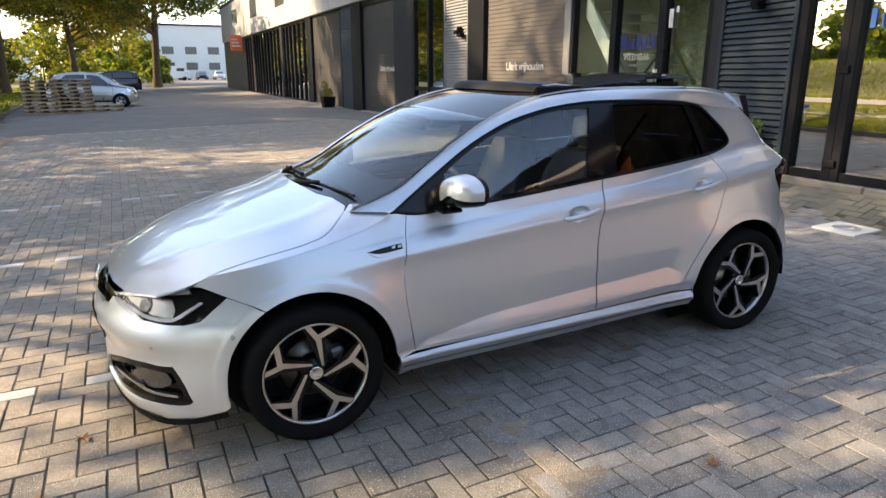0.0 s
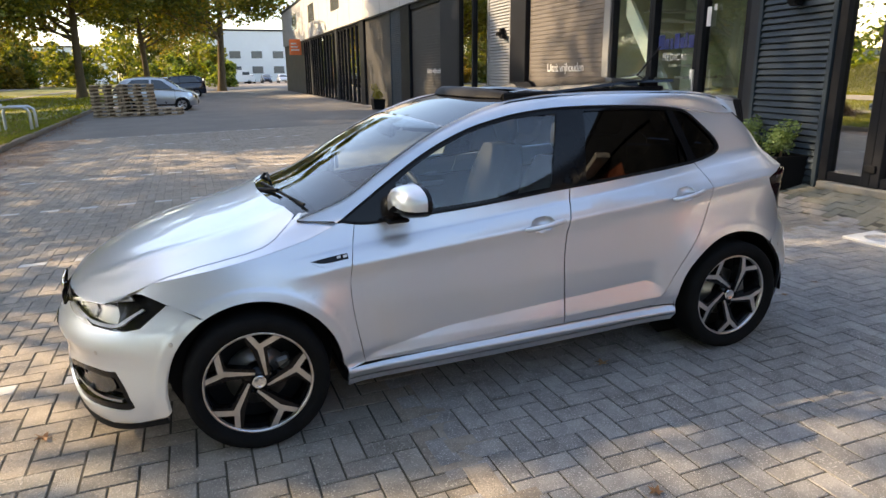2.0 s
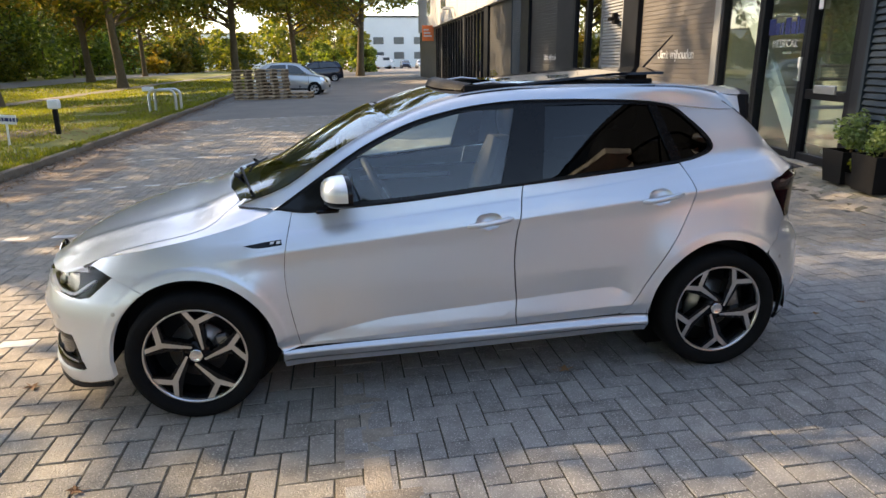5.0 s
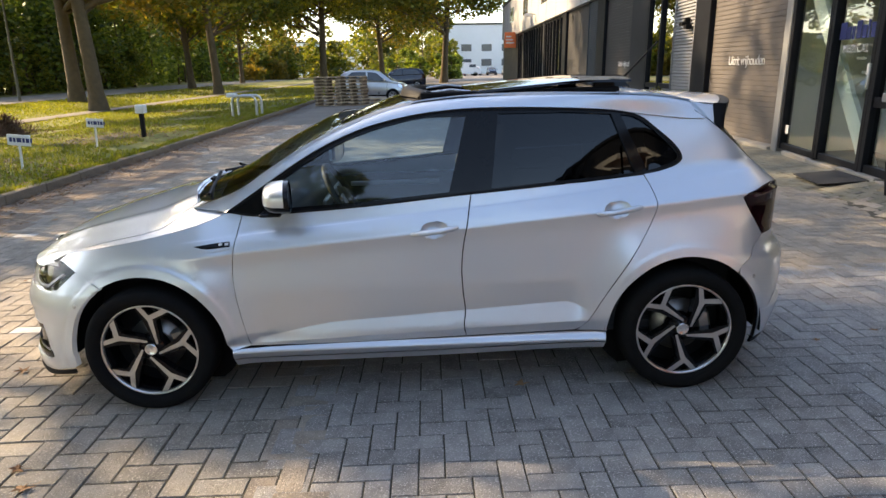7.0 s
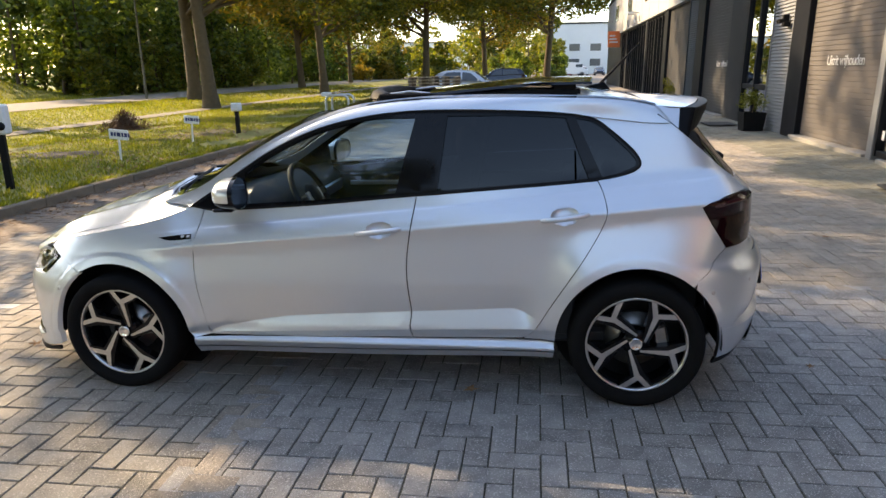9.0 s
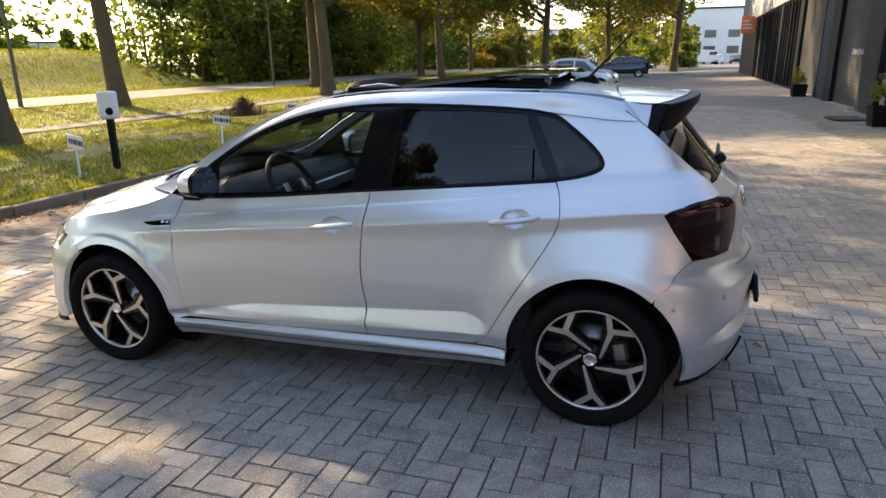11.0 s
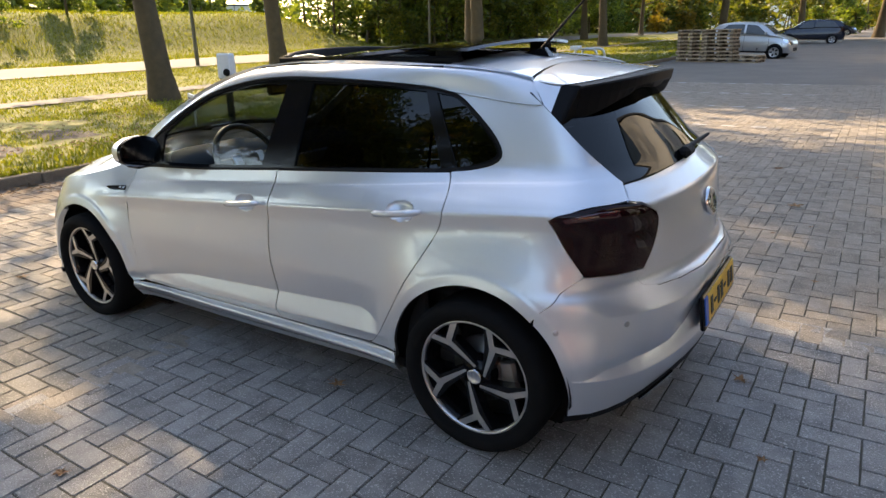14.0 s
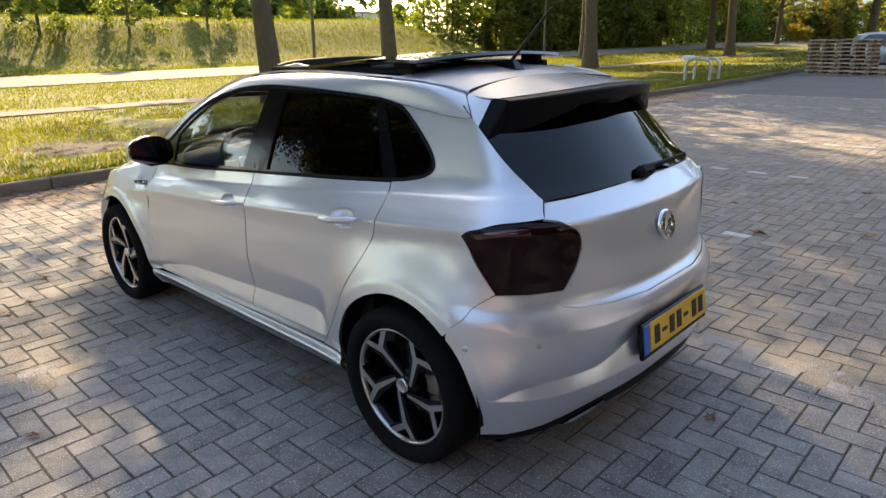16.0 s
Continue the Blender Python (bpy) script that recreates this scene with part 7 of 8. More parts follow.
def seat(x, y, rear):
    s_ = part("rear_seat" if rear else "front_seat", Mesh().box(-0.25, -0.25, 0.0, 0.27, 0.25, 0.16, 0.06), M_SEAT, car, "dark fabric car seat", pose(x, y, 0.42))
    bk = Mesh()
    secs = [(0.24, 0.10, 0.235, 0.07), (0.28, 0.30, 0.255, 0.07), (0.335, 0.52, 0.23, 0.06), (0.375, 0.66, 0.17, 0.05)]
    for (xa, za, w, d) in secs:
        bk.v += [(xa - d, -w * 0.8, za), (xa - d * 1.3, -w, za), (xa + d, -w * 0.9, za), (xa + d, w * 0.9, za), (xa - d * 1.3, w, za), (xa - d, w * 0.8, za)]
    for r in range(3):
        for j in range(6):
            bk.f.append((r * 6 + j, r * 6 + (j + 1) % 6, (r + 1) * 6 + (j + 1) % 6, (r + 1) * 6 + j))
            bk.s.append(True)
    bk.f.append((18, 19, 20, 21, 22, 23))
    bk.s.append(False)
    part("backrest", bk, M_SEAT, s_)
    hr = Mesh()
    m_ = pose(0.39, 0, 0.76)
    hr.lathe([(0.0, -0.085), (0.07, -0.08), (0.105, -0.04), (0.11, 0.02), (0.095, 0.075), (0.0, 0.095)], 24, m_ @ Matrix.Diagonal((0.5, 1.2, 1.0, 1)))
    part("headrest", hr, M_SEAT, s_)


for y in (-0.36, 0.36):
    seat(0.08, y, False)
    seat(0.86, y, True)
part("inside_mirror", Mesh().box(-0.44, -0.12, 1.22, -0.40, 0.12, 1.29, 0.015), M_CABIN, car)

# ---- other parked cars ----
def small_car(m, paint, length, height, label, tall=False):
    """A parked car, seen from afar: a lofted shell with glass, wheels, lamps, mirrors and seams."""
    t = thing("parked_car", label, "car", m, "parked cars")
    k, h = length / 3.6, height / 1.48
    roof_z = [(-1.80, 0.60), (-1.74, 0.72), (-1.55, 0.83), (-1.12, 0.95), (-0.80, 1.20), (-0.45, 1.39), (-0.05, 1.465), (0.45, 1.48), (1.0, 1.44), (1.38, 1.34), (1.62, 1.05), (1.74, 0.90), (1.80, 0.66)] if not tall else \
        [(-1.80, 0.60), (-1.74, 0.75), (-1.50, 0.87), (-1.02, 0.96), (-0.68, 1.22), (-0.38, 1.40), (0.0, 1.465), (0.6, 1.48), (1.18, 1.455), (1.52, 1.37), (1.68, 1.05), (1.77, 0.85), (1.80, 0.66)]
    belt_h = [(-1.80, 0.55), (-1.74, 0.68), (-1.55, 0.78), (-1.1, 0.89), (0.0, 0.95), (1.0, 1.0), (1.62, 1.0), (1.74, 0.86), (1.80, 0.62)]
    wide = [(-1.80, 0.56), (-1.72, 0.68), (-1.5, 0.77), (-1.0, 0.81), (0.5, 0.82), (1.4, 0.79), (1.70, 0.71), (1.80, 0.60)]

    def shell(x, v, push=0.0):
        """v: 0 the sill, 1 the belt line, 2 the roof's edge, 3 its middle."""
        w, b, r = spline(wide, x), min(spline(belt_h, x), spline(roof_z, x) - 0.01), spline(roof_z, x)
        if v <= 1:
            y, z = w * (0.94 + 0.06 * math.sin(math.pi * min(v * 1.15, 1)) - 0.04 * v ** 6), 0.24 + (b - 0.24) * v
        elif v <= 2:
            q = v - 1
            y, z = (w - 0.04) * (1 - 0.22 * q ** 1.3 * step3(0.0, 0.35, r - b)), b + (r - 0.05 * step3(0.0, 0.3, r - b) - b) * q
        else:
            q = v - 2
            y0, z0 = shell(x, 2.0)[1], shell(x, 2.0)[2] / h
            y, z = y0 * (1 - q), z0 + (r - z0) * math.sin(q * math.pi / 2)
        return (x * k, y + push, (z + push * 0.3) * h)

    def patch(x0, x1, v0, v1, nx, nv, push=0.0, sg=1, warp=None):
        mb = Mesh()
        for i in range(nx + 1):
            for j in range(nv + 1):
                v = v0 + (v1 - v0) * j / nv
                xa, xb = warp(v) if warp else (x0, x1)
                p = shell(xa + (xb - xa) * i / nx, v, push)
                mb.v.append((p[0], p[1] * sg, p[2]))
        mb.f = [(i * (nv + 1) + j, (i + 1) * (nv + 1) + j, (i + 1) * (nv + 1) + j + 1, i * (nv + 1) + j + 1) for i in range(nx) for j in range(nv)]
        mb.s = [True] * len(mb.f)
        return mb

    body = patch(-1.80, 1.80, 0.0, 3.0, 48, 30)
    other = patch(-1.80, 1.80, 0.0, 3.0, 48, 30, 0.0, -1)
    body.add(other.v, other.f, True)
    n = 31
    for end in (0, 48):
        rim = [end * n + j for j in range(n)] + [end * n + j + 49 * n for j in range(n - 1, -1, -1)]
        body.add([body.v[i] for i in rim], [tuple(range(len(rim)))])
    part("body", body, paint, t)
    a0, a1 = (-1.00, -0.40) if not tall else (-0.90, -0.34)
    c0, c1 = (1.42, 1.00) if not tall else (1.54, 1.24)
    for sg in (-1, 1):
        part("front_window", patch(0, 0, 1.06, 1.86, 10, 6, 0.006, sg, lambda v: (a0 + (a1 - a0) * (v - 1.06) / 0.8 + 0.06, 0.10)), M_FARWIN, t, "dark side window")
        part("rear_window", patch(0, 0, 1.06, 1.86, 10, 6, 0.006, sg, lambda v: (0.18, c0 + (c1 - c0) * (v - 1.06) / 0.8 - 0.10)), M_FARWIN, t, "dark side window")
        for x in (-0.86, 0.14, 1.02):
            part("door_seam", patch(x - 0.006, x + 0.006, 0.08, 1.0, 1, 10, 0.004, sg), M_BPLAST, t)
        for x in (-0.02, 0.90):
            part("door_handle", patch(x - 0.09, x + 0.09, 0.80, 0.85, 3, 2, 0.016, sg), paint, t)
        part("sill", patch(-1.0, 1.0, 0.0, 0.10, 8, 2, 0.008, sg), M_BPLAST, t)
        part("wing_mirror", Mesh().box(-0.80 * k, sg * 0.90 - 0.09, 0.95 * h, -0.70 * k, sg * 0.90 + 0.09, 1.08 * h, 0.03), paint, t)
        for x in (-1.14, 1.17):
            part("arch", Mesh().lathe([(0.0, 0.0), (0.335, 0.0), (0.35, -0.02)], 32, Matrix.Translation((x * k, sg * 0.823, 0.30)) @ pose(0, 0, 0, -90 * sg)), M_BPLAST, t)
            w = part("wheel", Mesh().lathe([(0.0, 0.10), (0.20, 0.11), (0.21, 0.125), (0.28, 0.125), (0.295, 0.10), (0.295, -0.08)], 32), M_RUBBER, t, "", Matrix.Translation((x * k, sg * 0.72, 0.295)) @ pose(0, 0, 0, -90 * sg))
            part("rim", Mesh().lathe([(0.0, 0.120), (0.05, 0.130), (0.19, 0.124), (0.205, 0.132)], 28), M_TRIMG, w, "silver wheel trim")
            for j in range(5):
                part("slot", Mesh().box(0.07, -0.035, 0.122, 0.175, 0.035, 0.136, 0.004), M_BPLAST, w, at=pose(0, 0, 0, 0, 0, 72 * j))
        part("headlight", patch(-1.77, -1.42, 0.74, 0.97, 6, 3, 0.010, sg), M_CHROME, t, "clear headlight")
        part("tail_light", patch(1.56, 1.76, 0.72, 1.0, 4, 3, 0.010, sg), M_TAIL, t, "red tail light")
    ws0, ws1 = (-1.08, -0.52) if not tall else (-0.98, -0.44)
    glass = patch(ws0, ws1, 2.05, 3.0, 8, 8, 0.0)
    twin = patch(ws0, ws1, 2.05, 3.0, 8, 8, 0.0, -1)
    glass.add(twin.v, twin.f, True)
    glass.v = [(x - 0.008, y, z + 0.008) for x, y, z in glass.v]
    part("windscreen", glass, M_FARWIN, t, "dark windscreen")
    part("bumper_intake", Mesh().box(-1.815 * k, -0.42, 0.30 * h, -1.74 * k, 0.42, 0.46 * h, 0.03), M_BPLAST, t)
    return t


M_CARSIL = mottled("far_silver_paint", (0.50, 0.51, 0.52), (0.58, 0.59, 0.60), 0.3, metal=0.7, scale=4, fine=60, bump=0.0, coat=0.5)
M_CARNAVY = mottled("far_navy_paint", (0.012, 0.016, 0.03), (0.02, 0.026, 0.045), 0.25, metal=0.3, scale=4, fine=60, bump=0.0, coat=0.6)
M_CARWHITE = mottled("far_white_paint", (0.70, 0.70, 0.70), (0.80, 0.80, 0.79), 0.3, scale=4, fine=60, bump=0.0, coat=0.5)
M_CARRED = mottled("far_red_paint", (0.30, 0.03, 0.02), (0.40, 0.05, 0.03), 0.3, scale=4, fine=60, bump=0.0, coat=0.5)


def parked(x, y, turn, paint, ln, ht, label, tall=False):
    return small_car(Matrix.Translation((x, y, paved(x, y))) @ pose(0, 0, 0, 0, 0, turn), paint, ln, ht, label, tall)


parked(-2.85, 31.2, 176, M_CARSIL, 3.7, 1.58, "small silver hatchback parked behind the pallets")
parked(-2.2, 51.5, 4, M_CARNAVY, 4.1, 1.60, "dark blue upright hatchback parked in the yard", True)
parked(-2.6, 79.0, 180, M_CARNAVY, 4.4, 1.45, "black car parked by the hedge")
for i, (x, p) in enumerate(((6, M_CARRED), (8.8, M_CARWHITE), (11.6, M_CARNAVY), (14.4, M_CARSIL), (17.2, M_CARWHITE), (20.0, M_CARSIL))):
    parked(x, 118, 90, p, 4.2, 1.5, "distant parked car in a row" if p is not M_CARRED else "distant red parked car in a row")
van = thing("van", "white delivery van parked far off", "van", pose(6.5, 112, paved(6.5, 112), 0, 0, 180))
part("body", Mesh().add([(x, y, z) for y in (-0.95, 0.95) for x, z in ((-2.6, 0.4), (-2.6, 1.1), (-1.9, 1.35), (-1.3, 2.2), (2.7, 2.4), (2.7, 0.4))], [tuple(range(6)), tuple(range(11, 5, -1))] + [(i, i + 6, (i + 1) % 6 + 6, (i + 1) % 6) for i in range(6)]), M_CARWHITE, van)
part("window", Mesh().box(-1.75, -0.96, 1.4, -0.6, 0.96, 1.95, 0.05), M_FARWIN, van)
for x in (-1.7, 1.8):
    for y in (-0.85, 0.85):
        part("wheel", Mesh().lathe([(0.0, 0.1), (0.33, 0.1), (0.34, -0.1), (0.0, -0.1)], 24, Matrix.Translation((x, y, 0.34)) @ pose(0, 0, 0, 90)), M_RUBBER, van)

# ---- planters, mat, tile ----
def bush(t, cx, cz, r, n, seed, material):
    rnd = random.Random(seed)
    mb = Mesh()
    for _ in range(10):
        a, u = rnd.uniform(0, 6.3), rnd.uniform(0.2, 1)
        leaf_cloud(mb, (cx + math.cos(a) * r * 0.6 * u, math.sin(a) * r * 0.6 * u, cz + rnd.uniform(-0.5, 0.6) * r), (r * 0.45,) * 3, n, 0.022, rnd)
    part("foliage", mb, material, t)
    part("stem", Mesh().tube([(cx, 0, cz - r * 1.3), (cx + 0.02, 0, cz)], [0.02, 0.008], 6), M_BARK, t)


M_PLANT = leafy("pot_plant_leaves", (0.09, 0.15, 0.05), (0.28, 0.36, 0.15), 0.4)


def planter(x, y, w, d, h, label, seed, material, size, turn=0):
    t = thing("planter", label, "plant pot", pose(x, y, paved(x, y), 0, 0, turn), "planters along the facade")
    mb = Mesh()
    mb.add([(-w / 2 * 0.85, -d / 2 * 0.85, 0), (w / 2 * 0.85, -d / 2 * 0.85, 0), (w / 2 * 0.85, d / 2 * 0.85, 0), (-w / 2 * 0.85, d / 2 * 0.85, 0), (-w / 2, -d / 2, h), (w / 2, -d / 2, h), (w / 2, d / 2, h), (-w / 2, d / 2, h),
            (-w / 2 * 0.9, -d / 2 * 0.9, h), (w / 2 * 0.9, -d / 2 * 0.9, h), (w / 2 * 0.9, d / 2 * 0.9, h), (-w / 2 * 0.9, d / 2 * 0.9, h), (-w / 2 * 0.88, -d / 2 * 0.88, h - 0.05), (w / 2 * 0.88, -d / 2 * 0.88, h - 0.05), (w / 2 * 0.88, d / 2 * 0.88, h - 0.05), (-w / 2 * 0.88, d / 2 * 0.88, h - 0.05)],
           [(3, 2, 1, 0)] + [(i, (i + 1) % 4, (i + 1) % 4 + 4, i + 4) for i in range(4)] + [(i + 4, (i + 1) % 4 + 4, (i + 1) % 4 + 8, i + 8) for i in range(4)] + [(i + 8, (i + 1) % 4 + 8, (i + 1) % 4 + 12, i + 12) for i in range(4)] + [(12, 13, 14, 15)])
    part("pot", mb, M_BPLAST, t, "black square pot")
    bush(t, 0, h + size * 0.8, size, 130, seed, material)


planter(4.93, 2.26, 0.42, 0.42, 0.38, "black square pot with a bushy pale green conifer", 71, M_PLANT, 0.25, -9)
planter(5.05, 2.86, 0.40, 0.40, 0.36, "black square pot with a bushy pale green conifer", 72, M_PLANT, 0.24, -9)
planter(4.98, 2.56, 0.24, 0.24, 0.14, "low pot with a trailing yellow-green plant", 75, M_GRASS, 0.17, -9)
planter(5.75, 12.6, 0.5, 0.5, 0.42, "black square pot with yellow-green shrub", 73, M_GRASS, 0.34)
planter(5.9, 23.4, 0.5, 0.5, 0.42, "black square pot with yellow-green shrub", 74, M_GRASS, 0.36)
solid("door_mat", Mesh().box(-0.30, -0.42, 0.0, 0.30, 0.42, 0.016, 0.006), M_MAT, "black rubber door mat before the entrance", "door mat", pose(5.16, 4.42, paved(5.16, 4.42) + 0.022, 0, -5, -9))
solid("door_mat", Mesh().box(-0.35, -0.5, 0.0, 0.35, 0.5, 0.016, 0.006), M_MAT, "black rubber door mat before the entrance", "door mat", pose(5.45, 14.2, paved(5.45, 14.2) + 0.028, 0, -1.27, 0))
M_TILEW = mottled("white_tile", (0.55, 0.55, 0.53), (0.78, 0.78, 0.75), 0.6, scale=8, fine=90, bump=0.2)
tile = thing("drain_tile", "white square paving tile with a round cover", "drain cover", pose(4.09, 0.35, paved(4.09, 0.35) + 0.012, 0, -1.27, 0))
part("slab", Mesh().box(-0.20, -0.21, -0.03, 0.20, 0.21, 0.006, 0.004), M_TILEW, tile)
part("cover", Mesh().lathe([(0.0, 0.012), (0.07, 0.012), (0.075, 0.008), (0.105, 0.008), (0.11, 0.012), (0.12, 0.012), (0.125, 0.005)], 32), M_STEEL, tile, "round metal cover")

# ---- grass, earth, brush ----
def tufts(seed, n, x0, x1, y0, y1, hmin, hmax, wide):
    rnd = random.Random(seed)
    mb = Mesh()
    while n:
        x, y = rnd.uniform(x0, x1), rnd.uniform(y0, y1)
        if x > kerb_x(y) - 0.16 or (-16.2 < x < -15.1) or (-29.3 < x < -22.9):
            continue
        bare = noise.noise((x * 0.55, y * 0.4, 7.0))
        if bare > 0.30 and x > -13:
            n -= 1
            continue
        z = verge(x, y) - 0.01
        h = rnd.uniform(hmin, hmax) * (1.25 if bare < -0.2 else 0.9)
        a = rnd.uniform(0, 6.3)
        w = wide * rnd.uniform(0.6, 1.4)
        dx, dy = math.cos(a) * w, math.sin(a) * w
        lx, ly = rnd.uniform(-0.6, 0.6) * h, rnd.uniform(-0.6, 0.6) * h
        mb.add([(x - dx, y - dy, z), (x + dx, y + dy, z), (x + lx, y + ly, z + h)], [(0, 1, 2)])
        n -= 1
    return mb


solid("grass", tufts(31, 60000, -13, -5.6, -3, 26, 0.03, 0.10, 0.012), M_GRASS, "short yellow-green grass on the verge", "grass", kind="stuff")
solid("grass", tufts(32, 60000, -24, -12, -6, 40, 0.04, 0.11, 0.016), M_GRASS, "short yellow-green grass by the path", "grass", kind="stuff")
solid("grass", tufts(33, 90000, -46, -29.5, -22, 42, 0.06, 0.20, 0.022), M_GRASS, "rough yellow-green grass on the dike", "grass", kind="stuff")
solid("grass", tufts(34, 12000, -24, -6, 26, 70, 0.06, 0.14, 0.05), M_GRASS, "short grass beyond the pallets", "grass", kind="stuff")
for k, (x, y, a, b) in enumerate(((-8.6, 1.3, 1.3, 0.8), (-9.4, 3.2, 0.9, 0.5), (-9.5, 9.6, 1.6, 0.7), (-8.6, 14.5, 1.1, 2.0))):
    vs, rnd = [], random.Random(80 + k)
    n = 20
    for r in (0.0, 0.5, 1.0):
        for j in range(n):
            q = r * (1 + 0.3 * noise.noise((j * 0.9, k * 5, r)))
            px, py = x + a * q * math.cos(j * math.tau / n), y + b * q * math.sin(j * math.tau / n)
            vs.append((px, py, verge(px, py) + 0.035 * (1 - r) - 0.004 + 0.012))
    fs = [(i * n + j, i * n + (j + 1) % n, (i + 1) * n + (j + 1) % n, (i + 1) * n + j) for i in range(2) for j in range(n)]
    solid("earth_patch", Mesh().add(vs, fs, True), M_EARTH, "bare dug earth patch in the grass", "earth", kind="structure")
rnd = random.Random(92)
mb = Mesh()
for _ in range(9000):
    x, y = rnd.uniform(-13, -5.7), rnd.uniform(-2, 30)
    if x > kerb_x(y) - 0.15 or noise.noise((x * 0.5, y * 0.35, 4.0)) < rnd.uniform(-0.35, 0.35):
        continue
    s_, a, z = rnd.uniform(0.02, 0.05), rnd.uniform(0, 6.3), verge(x, y) + rnd.uniform(0.015, 0.05)
    c, s2 = math.cos(a) * s_, math.sin(a) * s_
    mb.add([(x - c, y - s2, z), (x + s2 * 0.6, y - c * 0.6, z + rnd.uniform(-0.01, 0.02)), (x + c, y + s2, z), (x - s2 * 0.6, y + c * 0.6, z + rnd.uniform(-0.01, 0.02))], [(0, 1, 2, 3)])
M_LITTER = mottled("leaf_litter", (0.10, 0.05, 0.02), (0.34, 0.20, 0.10), 0.85, scale=3, fine=60, bump=0.2, per=0.6, island=True)
solid("leaf_litter", mb, M_LITTER, "brown fallen leaves scattered over the grass", "leaves", kind="stuff")
rnd = random.Random(93)
mb = Mesh()
for _ in range(5200):
    y = rnd.uniform(-2, 26)
    d = abs(rnd.gauss(0.0, 0.30)) * (1.4 if noise.noise((y * 0.7, 3, 1)) > 0 else 0.7)
    x = kerb_x(y) + 0.02 + d
    s_, a, z = rnd.uniform(0.008, 0.03), rnd.uniform(0, 6.3), paved(x, y) + 0.004 + max(0, 0.03 - 0.12 * d) * rnd.random()
    c, s2 = math.cos(a) * s_, math.sin(a) * s_
    mb.add([(x - c, y - s2, z), (x + s2 * 0.6, y - c * 0.6, z + rnd.uniform(0, 0.012)), (x + c, y + s2, z), (x - s2 * 0.6, y + c * 0.6, z + rnd.uniform(0, 0.012))], [(0, 1, 2, 3)])
solid("kerb_litter", mb, M_LITTER, "brown leaf scraps gathered along the kerb", "leaves", kind="stuff")
mb = Mesh()
for _ in range(9000):
    y = rnd.uniform(-3, 30)
    x = kerb_x(y) - 0.10 - abs(rnd.gauss(0, 0.12)) + (0.07 if noise.noise((y * 1.3, 8, 2)) > 0.1 else 0.0)
    h, a, w = rnd.uniform(0.04, 0.12), rnd.uniform(0, 6.3), 0.010
    z = max(level(x, y), paved(x, y) + 0.09)
    mb.add([(x - math.cos(a) * w, y - math.sin(a) * w, z), (x + math.cos(a) * w, y + math.sin(a) * w, z), (x + rnd.uniform(-0.2, 0.9) * h, y + rnd.uniform(-0.6, 0.6) * h, z + h * rnd.uniform(0.4, 1.0))], [(0, 1, 2)])
solid("grass", mb, M_GRASS, "grass hanging over the kerb's edge", "grass", kind="stuff")
rnd = random.Random(91)
mb = Mesh()
n = 14
for r in range(5):
    for j in range(n):
        a = j * math.tau / n
        q = (1 - r / 4) * (0.78 + 0.25 * noise.noise((j * 1.7, r * 1.3, 0)))
        x, y = -13.0 + q * 0.75 * math.cos(a), 17.0 + q * 0.75 * math.sin(a)
        mb.v.append((x, y, verge(x, y) - 0.03 + 0.46 * (r / 4) ** 0.8 + 0.05 * noise.noise((j * 2.1, r * 2.0, 5))))
for r in range(4):
    for j in range(n):
        mb.f.append((r * n + j, r * n + (j + 1) % n, (r + 1) * n + (j + 1) % n, (r + 1) * n + j))
        mb.s.append(True)
for _ in range(1500):
    a, r = rnd.uniform(0, 6.3), abs(rnd.gauss(0, 0.45))
    x, y = -13.0 + r * math.cos(a), 17.0 + r * math.sin(a)
    z = verge(x, y) + rnd.uniform(0.0, max(0.05, 0.68 - 0.7 * r))
    d = Vector((rnd.gauss(0, 1), rnd.gauss(0, 1), rnd.gauss(0, 0.7))).normalized() * rnd.uniform(0.06, 0.22)
    c = d.cross(Vector((0.3, 0.2, 1))).normalized() * 0.012
    p = Vector((x, y, z))
    mb.add([p - d - c, p - d + c, p + d + c * 0.4, p + d - c * 0.4], [(0, 1, 2, 3)])
solid("brush_heap", mb, mottled("root_brown", (0.05, 0.024, 0.012), (0.16, 0.085, 0.045), 0.95, scale=5, fine=40, bump=0.8), "heap of brown roots and twigs on the grass", "brush heap", kind="stuff")

# ---- fallen leaves ----
def leaf_mesh(seed):
    rnd = random.Random(seed)
    vs, n = [(0, 0, 0.012)], 15
    for j in range(n):
        a = j * math.tau / n
        r = (1.0 if j % 3 == 0 else 0.45) * rnd.uniform(0.75, 1.1) * (0.55 if j == 8 else 1)
        vs.append((r * math.cos(a), r * math.sin(a), rnd.uniform(0.0, 0.22)))
    return Mesh().add(vs + [(-1.3, 0.05, 0.05), (-1.3, -0.02, 0.05)], [(0, j + 1, (j + 1) % n + 1) for j in range(n)] + [(0, n + 1, n + 2)]).data("fallen_leaf", M_FALLEN)


LEAVES = [leaf_mesh(s_) for s_ in (1, 2, 3, 4)]
rnd = random.Random(17)
spots = [(1.23, 3.22, 0.095), (1.92, 3.66, 0.085), (1.58, 5.31, 0.07), (2.05, 0.23, 0.045), (1.77, -0.18, 0.05), (-2.35, -0.75, 0.055), (-2.1, -1.1, 0.06), (-2.75, -0.2, 0.05), (-2.2, -0.35, 0.05), (-3.2, 2.6, 0.06), (-1.55, -1.45, 0.05), (-0.95, -1.85, 0.045), (0.05, -1.75, 0.04)]
for _ in range(130):
    x, y = rnd.uniform(-5.3, 4.5), rnd.uniform(-2.2, 15)
    spots.append((x, y, rnd.uniform(0.015, 0.05)))
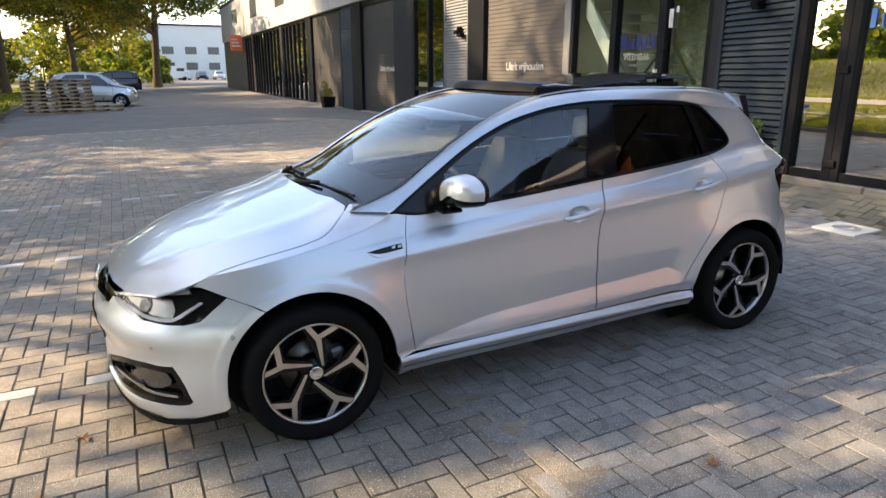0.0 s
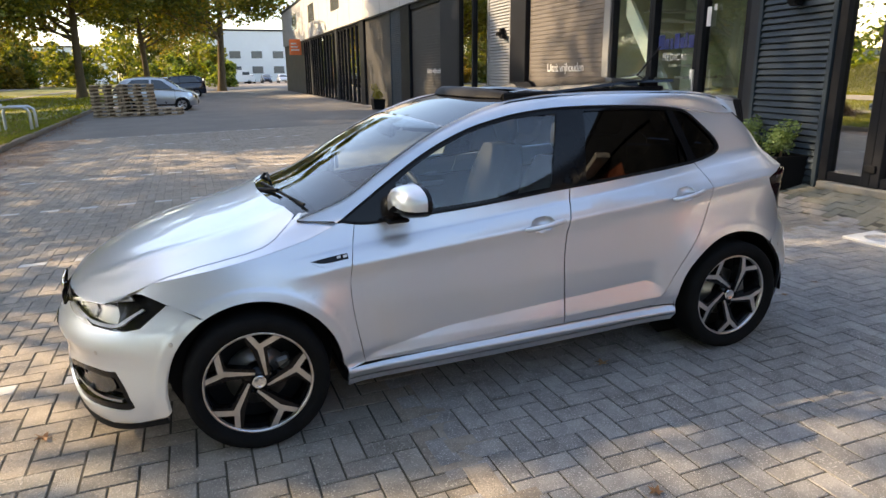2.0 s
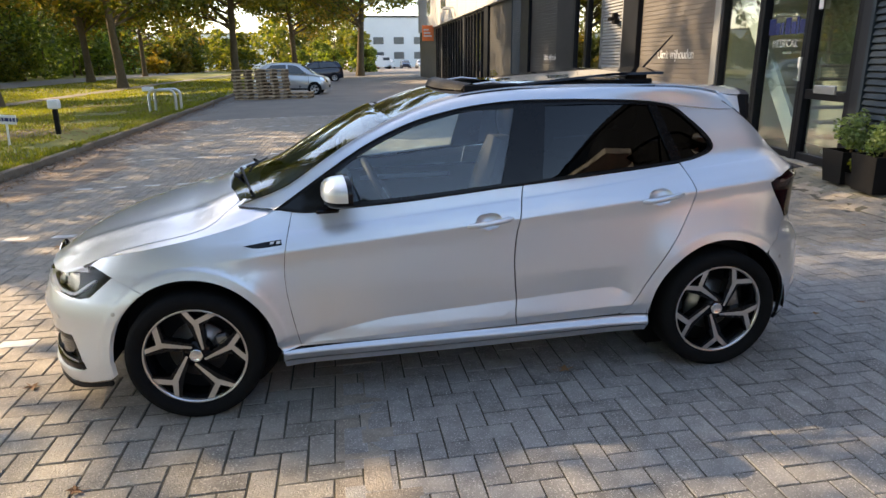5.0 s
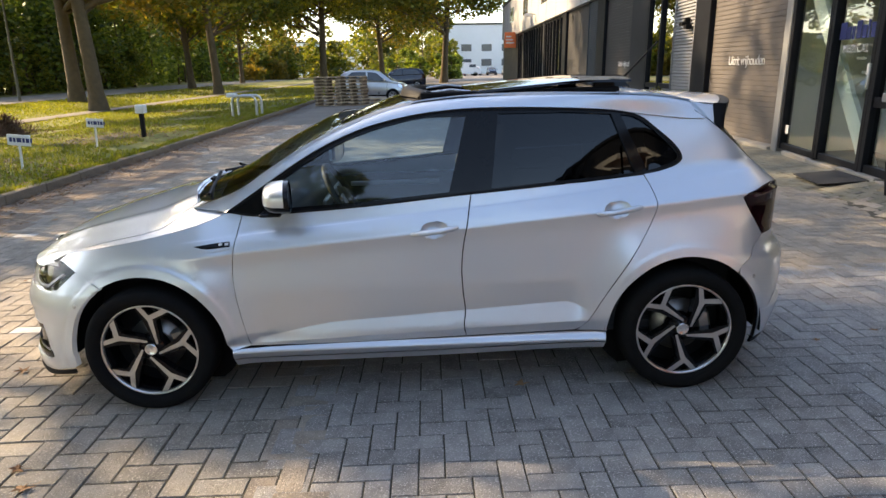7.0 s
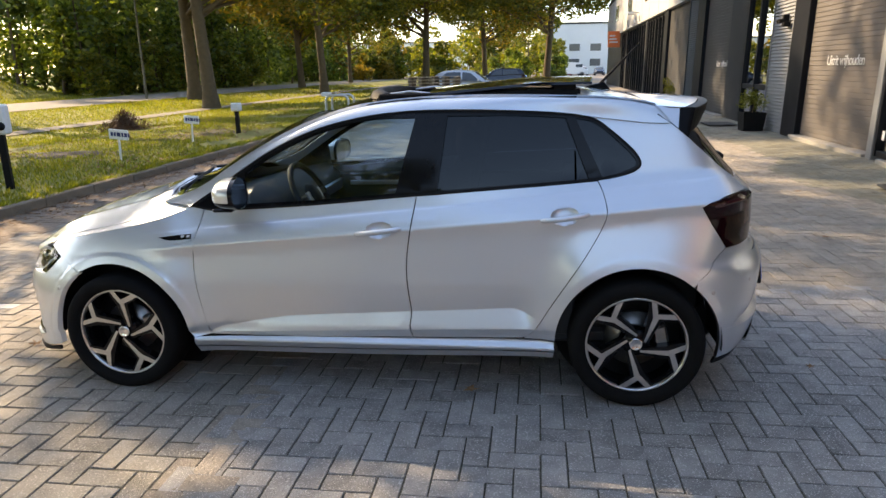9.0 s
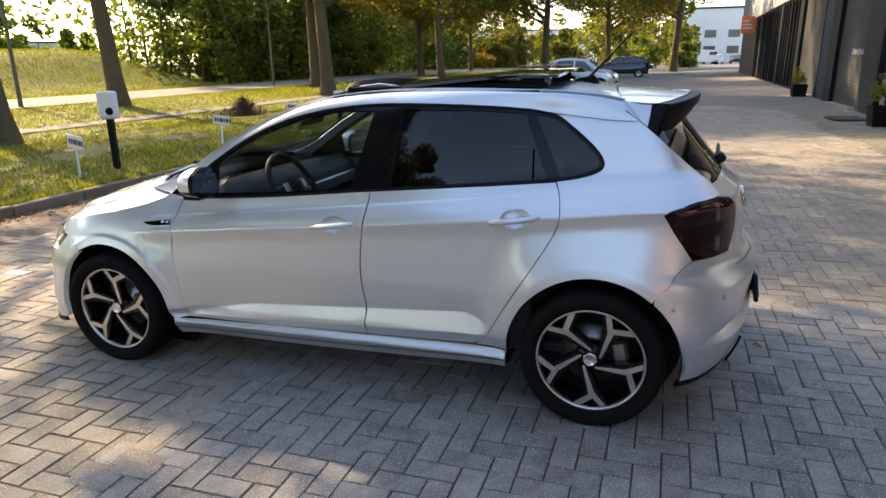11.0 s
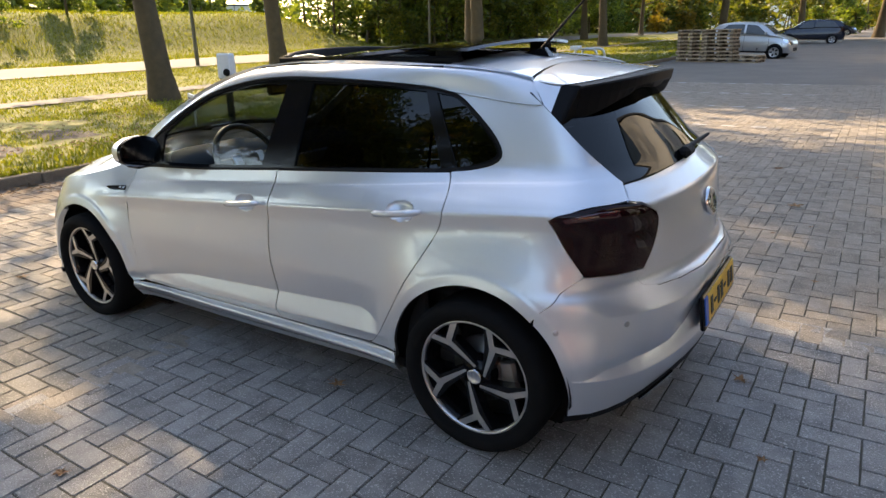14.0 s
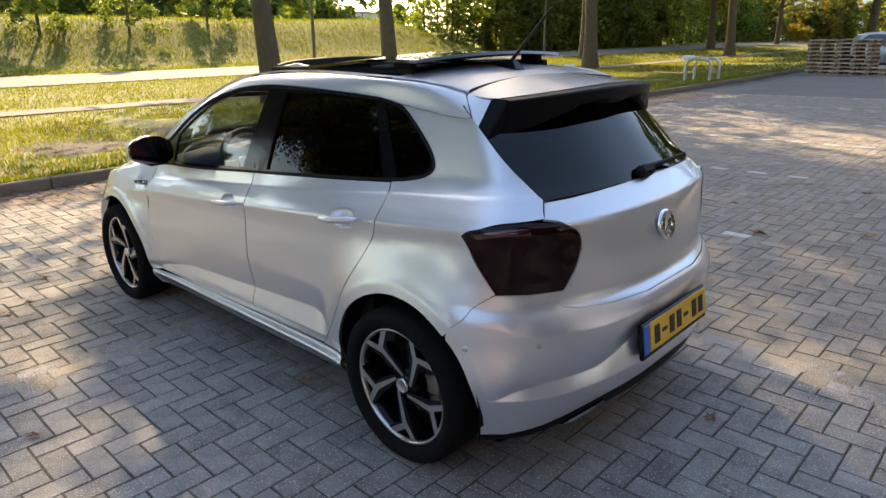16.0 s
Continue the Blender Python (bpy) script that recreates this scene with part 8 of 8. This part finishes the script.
for _ in range(140):
    y = rnd.uniform(-2, 20)
    spots.append((kerb_x(y) + abs(rnd.gauss(0.05, 0.6)) + 0.04, y, rnd.uniform(0.02, 0.05)))
for x, y, s_ in spots:
    if -2.0 < x < 1.95 and -0.85 < y < 0.85:
        continue
    solid("fallen_leaf", LEAVES[rnd.randrange(4)], None, "dry brown fallen leaf on the paving", "leaf", Matrix.Translation((x, y, paved(x, y) + 0.008)) @ pose(0, 0, 0, rnd.uniform(-6, 6), rnd.uniform(-6, 6), rnd.uniform(0, 360)) @ Matrix.Scale(s_, 4), "fallen leaves")
solid("crushed_leaf", LEAVES[1], None, "flattened dark leaf scrap beside the car", "leaf", Matrix.Translation((0.50, -0.73, paved(0.5, -0.73) + 0.006)) @ Matrix.Scale(0.05, 4))

# ---- paving ----
U = 0.111
pav = thing("pavement", "grey concrete bricks laid in herringbone, dusty joints", "paving", kind="structure")
part("joint_bed", sheet(steps(BX0 - 0.1, 6.35, 80), steps(BY0, BY1, 40), lambda x, y: paved(x, y) - 0.0048 - (0.02 if x < kerb_x(y) + 0.02 else 0)), M_JOINT, pav, "dark sand joints")


def brick_verts(w, l, rnd, gap=0.0034):
    a, b, c = w / 2 - gap, l / 2 - gap, 0.0022
    t = [rnd.uniform(-0.0012, 0.0012) for _ in range(4)]
    return [(-a, -b, -0.014), (a, -b, -0.014), (a, b, -0.014), (-a, b, -0.014), (-a, -b, -0.004), (a, -b, -0.004), (a, b, -0.004), (-a, b, -0.004),
            (-a + c, -b + c, t[0]), (a - c, -b + c, t[1]), (a - c, b - c, t[2]), (-a + c, b - c, t[3])], \
        [(0, 1, 5, 4), (1, 2, 6, 5), (2, 3, 7, 6), (3, 0, 4, 7), (4, 5, 9, 8), (5, 6, 10, 9), (6, 7, 11, 10), (7, 4, 8, 11), (8, 9, 10, 11)]


rnd = random.Random(44)
SEAM = -0.62


def herringbone(unit, y_start, accept):
    """Yields the bricks of one field: centre, turn and grid numbers."""
    for j in range(int((BY0 - y_start) / unit) - 1, int((BY1 - y_start) / unit) + 1):
        for i in range(int(BX0 / unit) - 2, int(6.2 / unit) + 2):
            kx = (i - j) % 4
            if kx == 0:
                cx, cy, turn = (i + 1) * unit, y_start + j * unit, 90
            elif kx == 3:
                cx, cy, turn = (i + 0.5) * unit, y_start + (j + 0.5) * unit, 0
            else:
                continue
            if kerb_x(cy) + 0.05 < cx < 6.2 and not (3.93 < cx < 4.25 and 0.18 < cy < 0.52) and accept(cx, cy):
                yield cx, cy, turn, i, j


def newer(x, y):
    return x > SEAM and y < 1.0


shared = []
for k in range(4):
    v_, f_ = brick_verts(0.1052, 0.2104, rnd)
    shared.append(Mesh().add(v_, f_).data("brick", M_BRICK))
rest, pale, white, moss, dirt, old = Mesh(), Mesh(), Mesh(), Mesh(), Mesh(), Mesh()
single = 0
for unit, y_start, accept in ((0.1052, 0.152, newer), (U, 0.30, lambda x, y: not newer(x - 0.2, y + 0.2))):
    for cx, cy, turn, i, j in herringbone(unit, y_start, accept):
        z = paved(cx, cy) + rnd.uniform(-0.0018, 0.0018) - (0.001 if unit == U and newer(cx + 0.12, cy - 0.12) else 0)
        tilt = -math.degrees(math.atan((paved(cx + 0.06, cy) - paved(cx - 0.06, cy)) / 0.12))
        m = Matrix.Translation((cx, cy, z)) @ pose(0, 0, 0, 0, tilt, 0) @ pose(0, 0, 0, rnd.uniform(-0.5, 0.5), rnd.uniform(-0.5, 0.5), turn + rnd.uniform(-0.8, 0.8))
        marked = unit == U and turn == 90 and j % 25 == 0 and -4.3 < cx < 1.2
        if unit != U and -1.3 < cx < 1.9 and -2.1 < cy < -1.15 and single < 300 and (i * 7 + j * 3) % 2 == 0:
            part("brick", shared[(i + 3 * j) % 4], None, pav, at=m)
            single += 1
            continue
        v_, f_ = brick_verts(unit, 2 * unit, rnd, 0.0034 if unit != U else 0.0044 if cx < SEAM and cy < 1.5 else 0.0022)
        w = noise.noise((cx * 0.8, cy * 0.5, 2.0)) * 0.9 + rnd.uniform(-0.12, 0.12)
        if marked:
            to = white
        elif cx - kerb_x(cy) < 1.25 + 1.1 * w:
            to = dirt
        elif cx > 4.5 - 0.7 * w:
            to = moss
        elif cx < SEAM and cy < -0.6:
            to = pale
        else:
            to = old if unit == U else rest
        to.add([m @ Vector(p) for p in v_], f_)
tagged(part("bricks_laid", rest, M_BRICKS, pav), kind="stuff")
tagged(part("bricks_old", old, M_BRICKOLD, pav, "older brownish bricks"), kind="stuff")
tagged(part("bricks_worn", pale, M_BRICKPALE, pav, "paler worn bricks"), kind="stuff")
tagged(part("bricks_mossy", moss, M_BRICKMOSS, pav, "darker mossy bricks by the facade"), kind="stuff")
tagged(part("bricks_dirty", dirt, M_BRICKDIRT, pav, "bricks under brown dirt along the kerb"), kind="stuff")
tagged(part("bricks_marked", white, M_WHITE, pav, "white painted marking bricks"), kind="stuff")
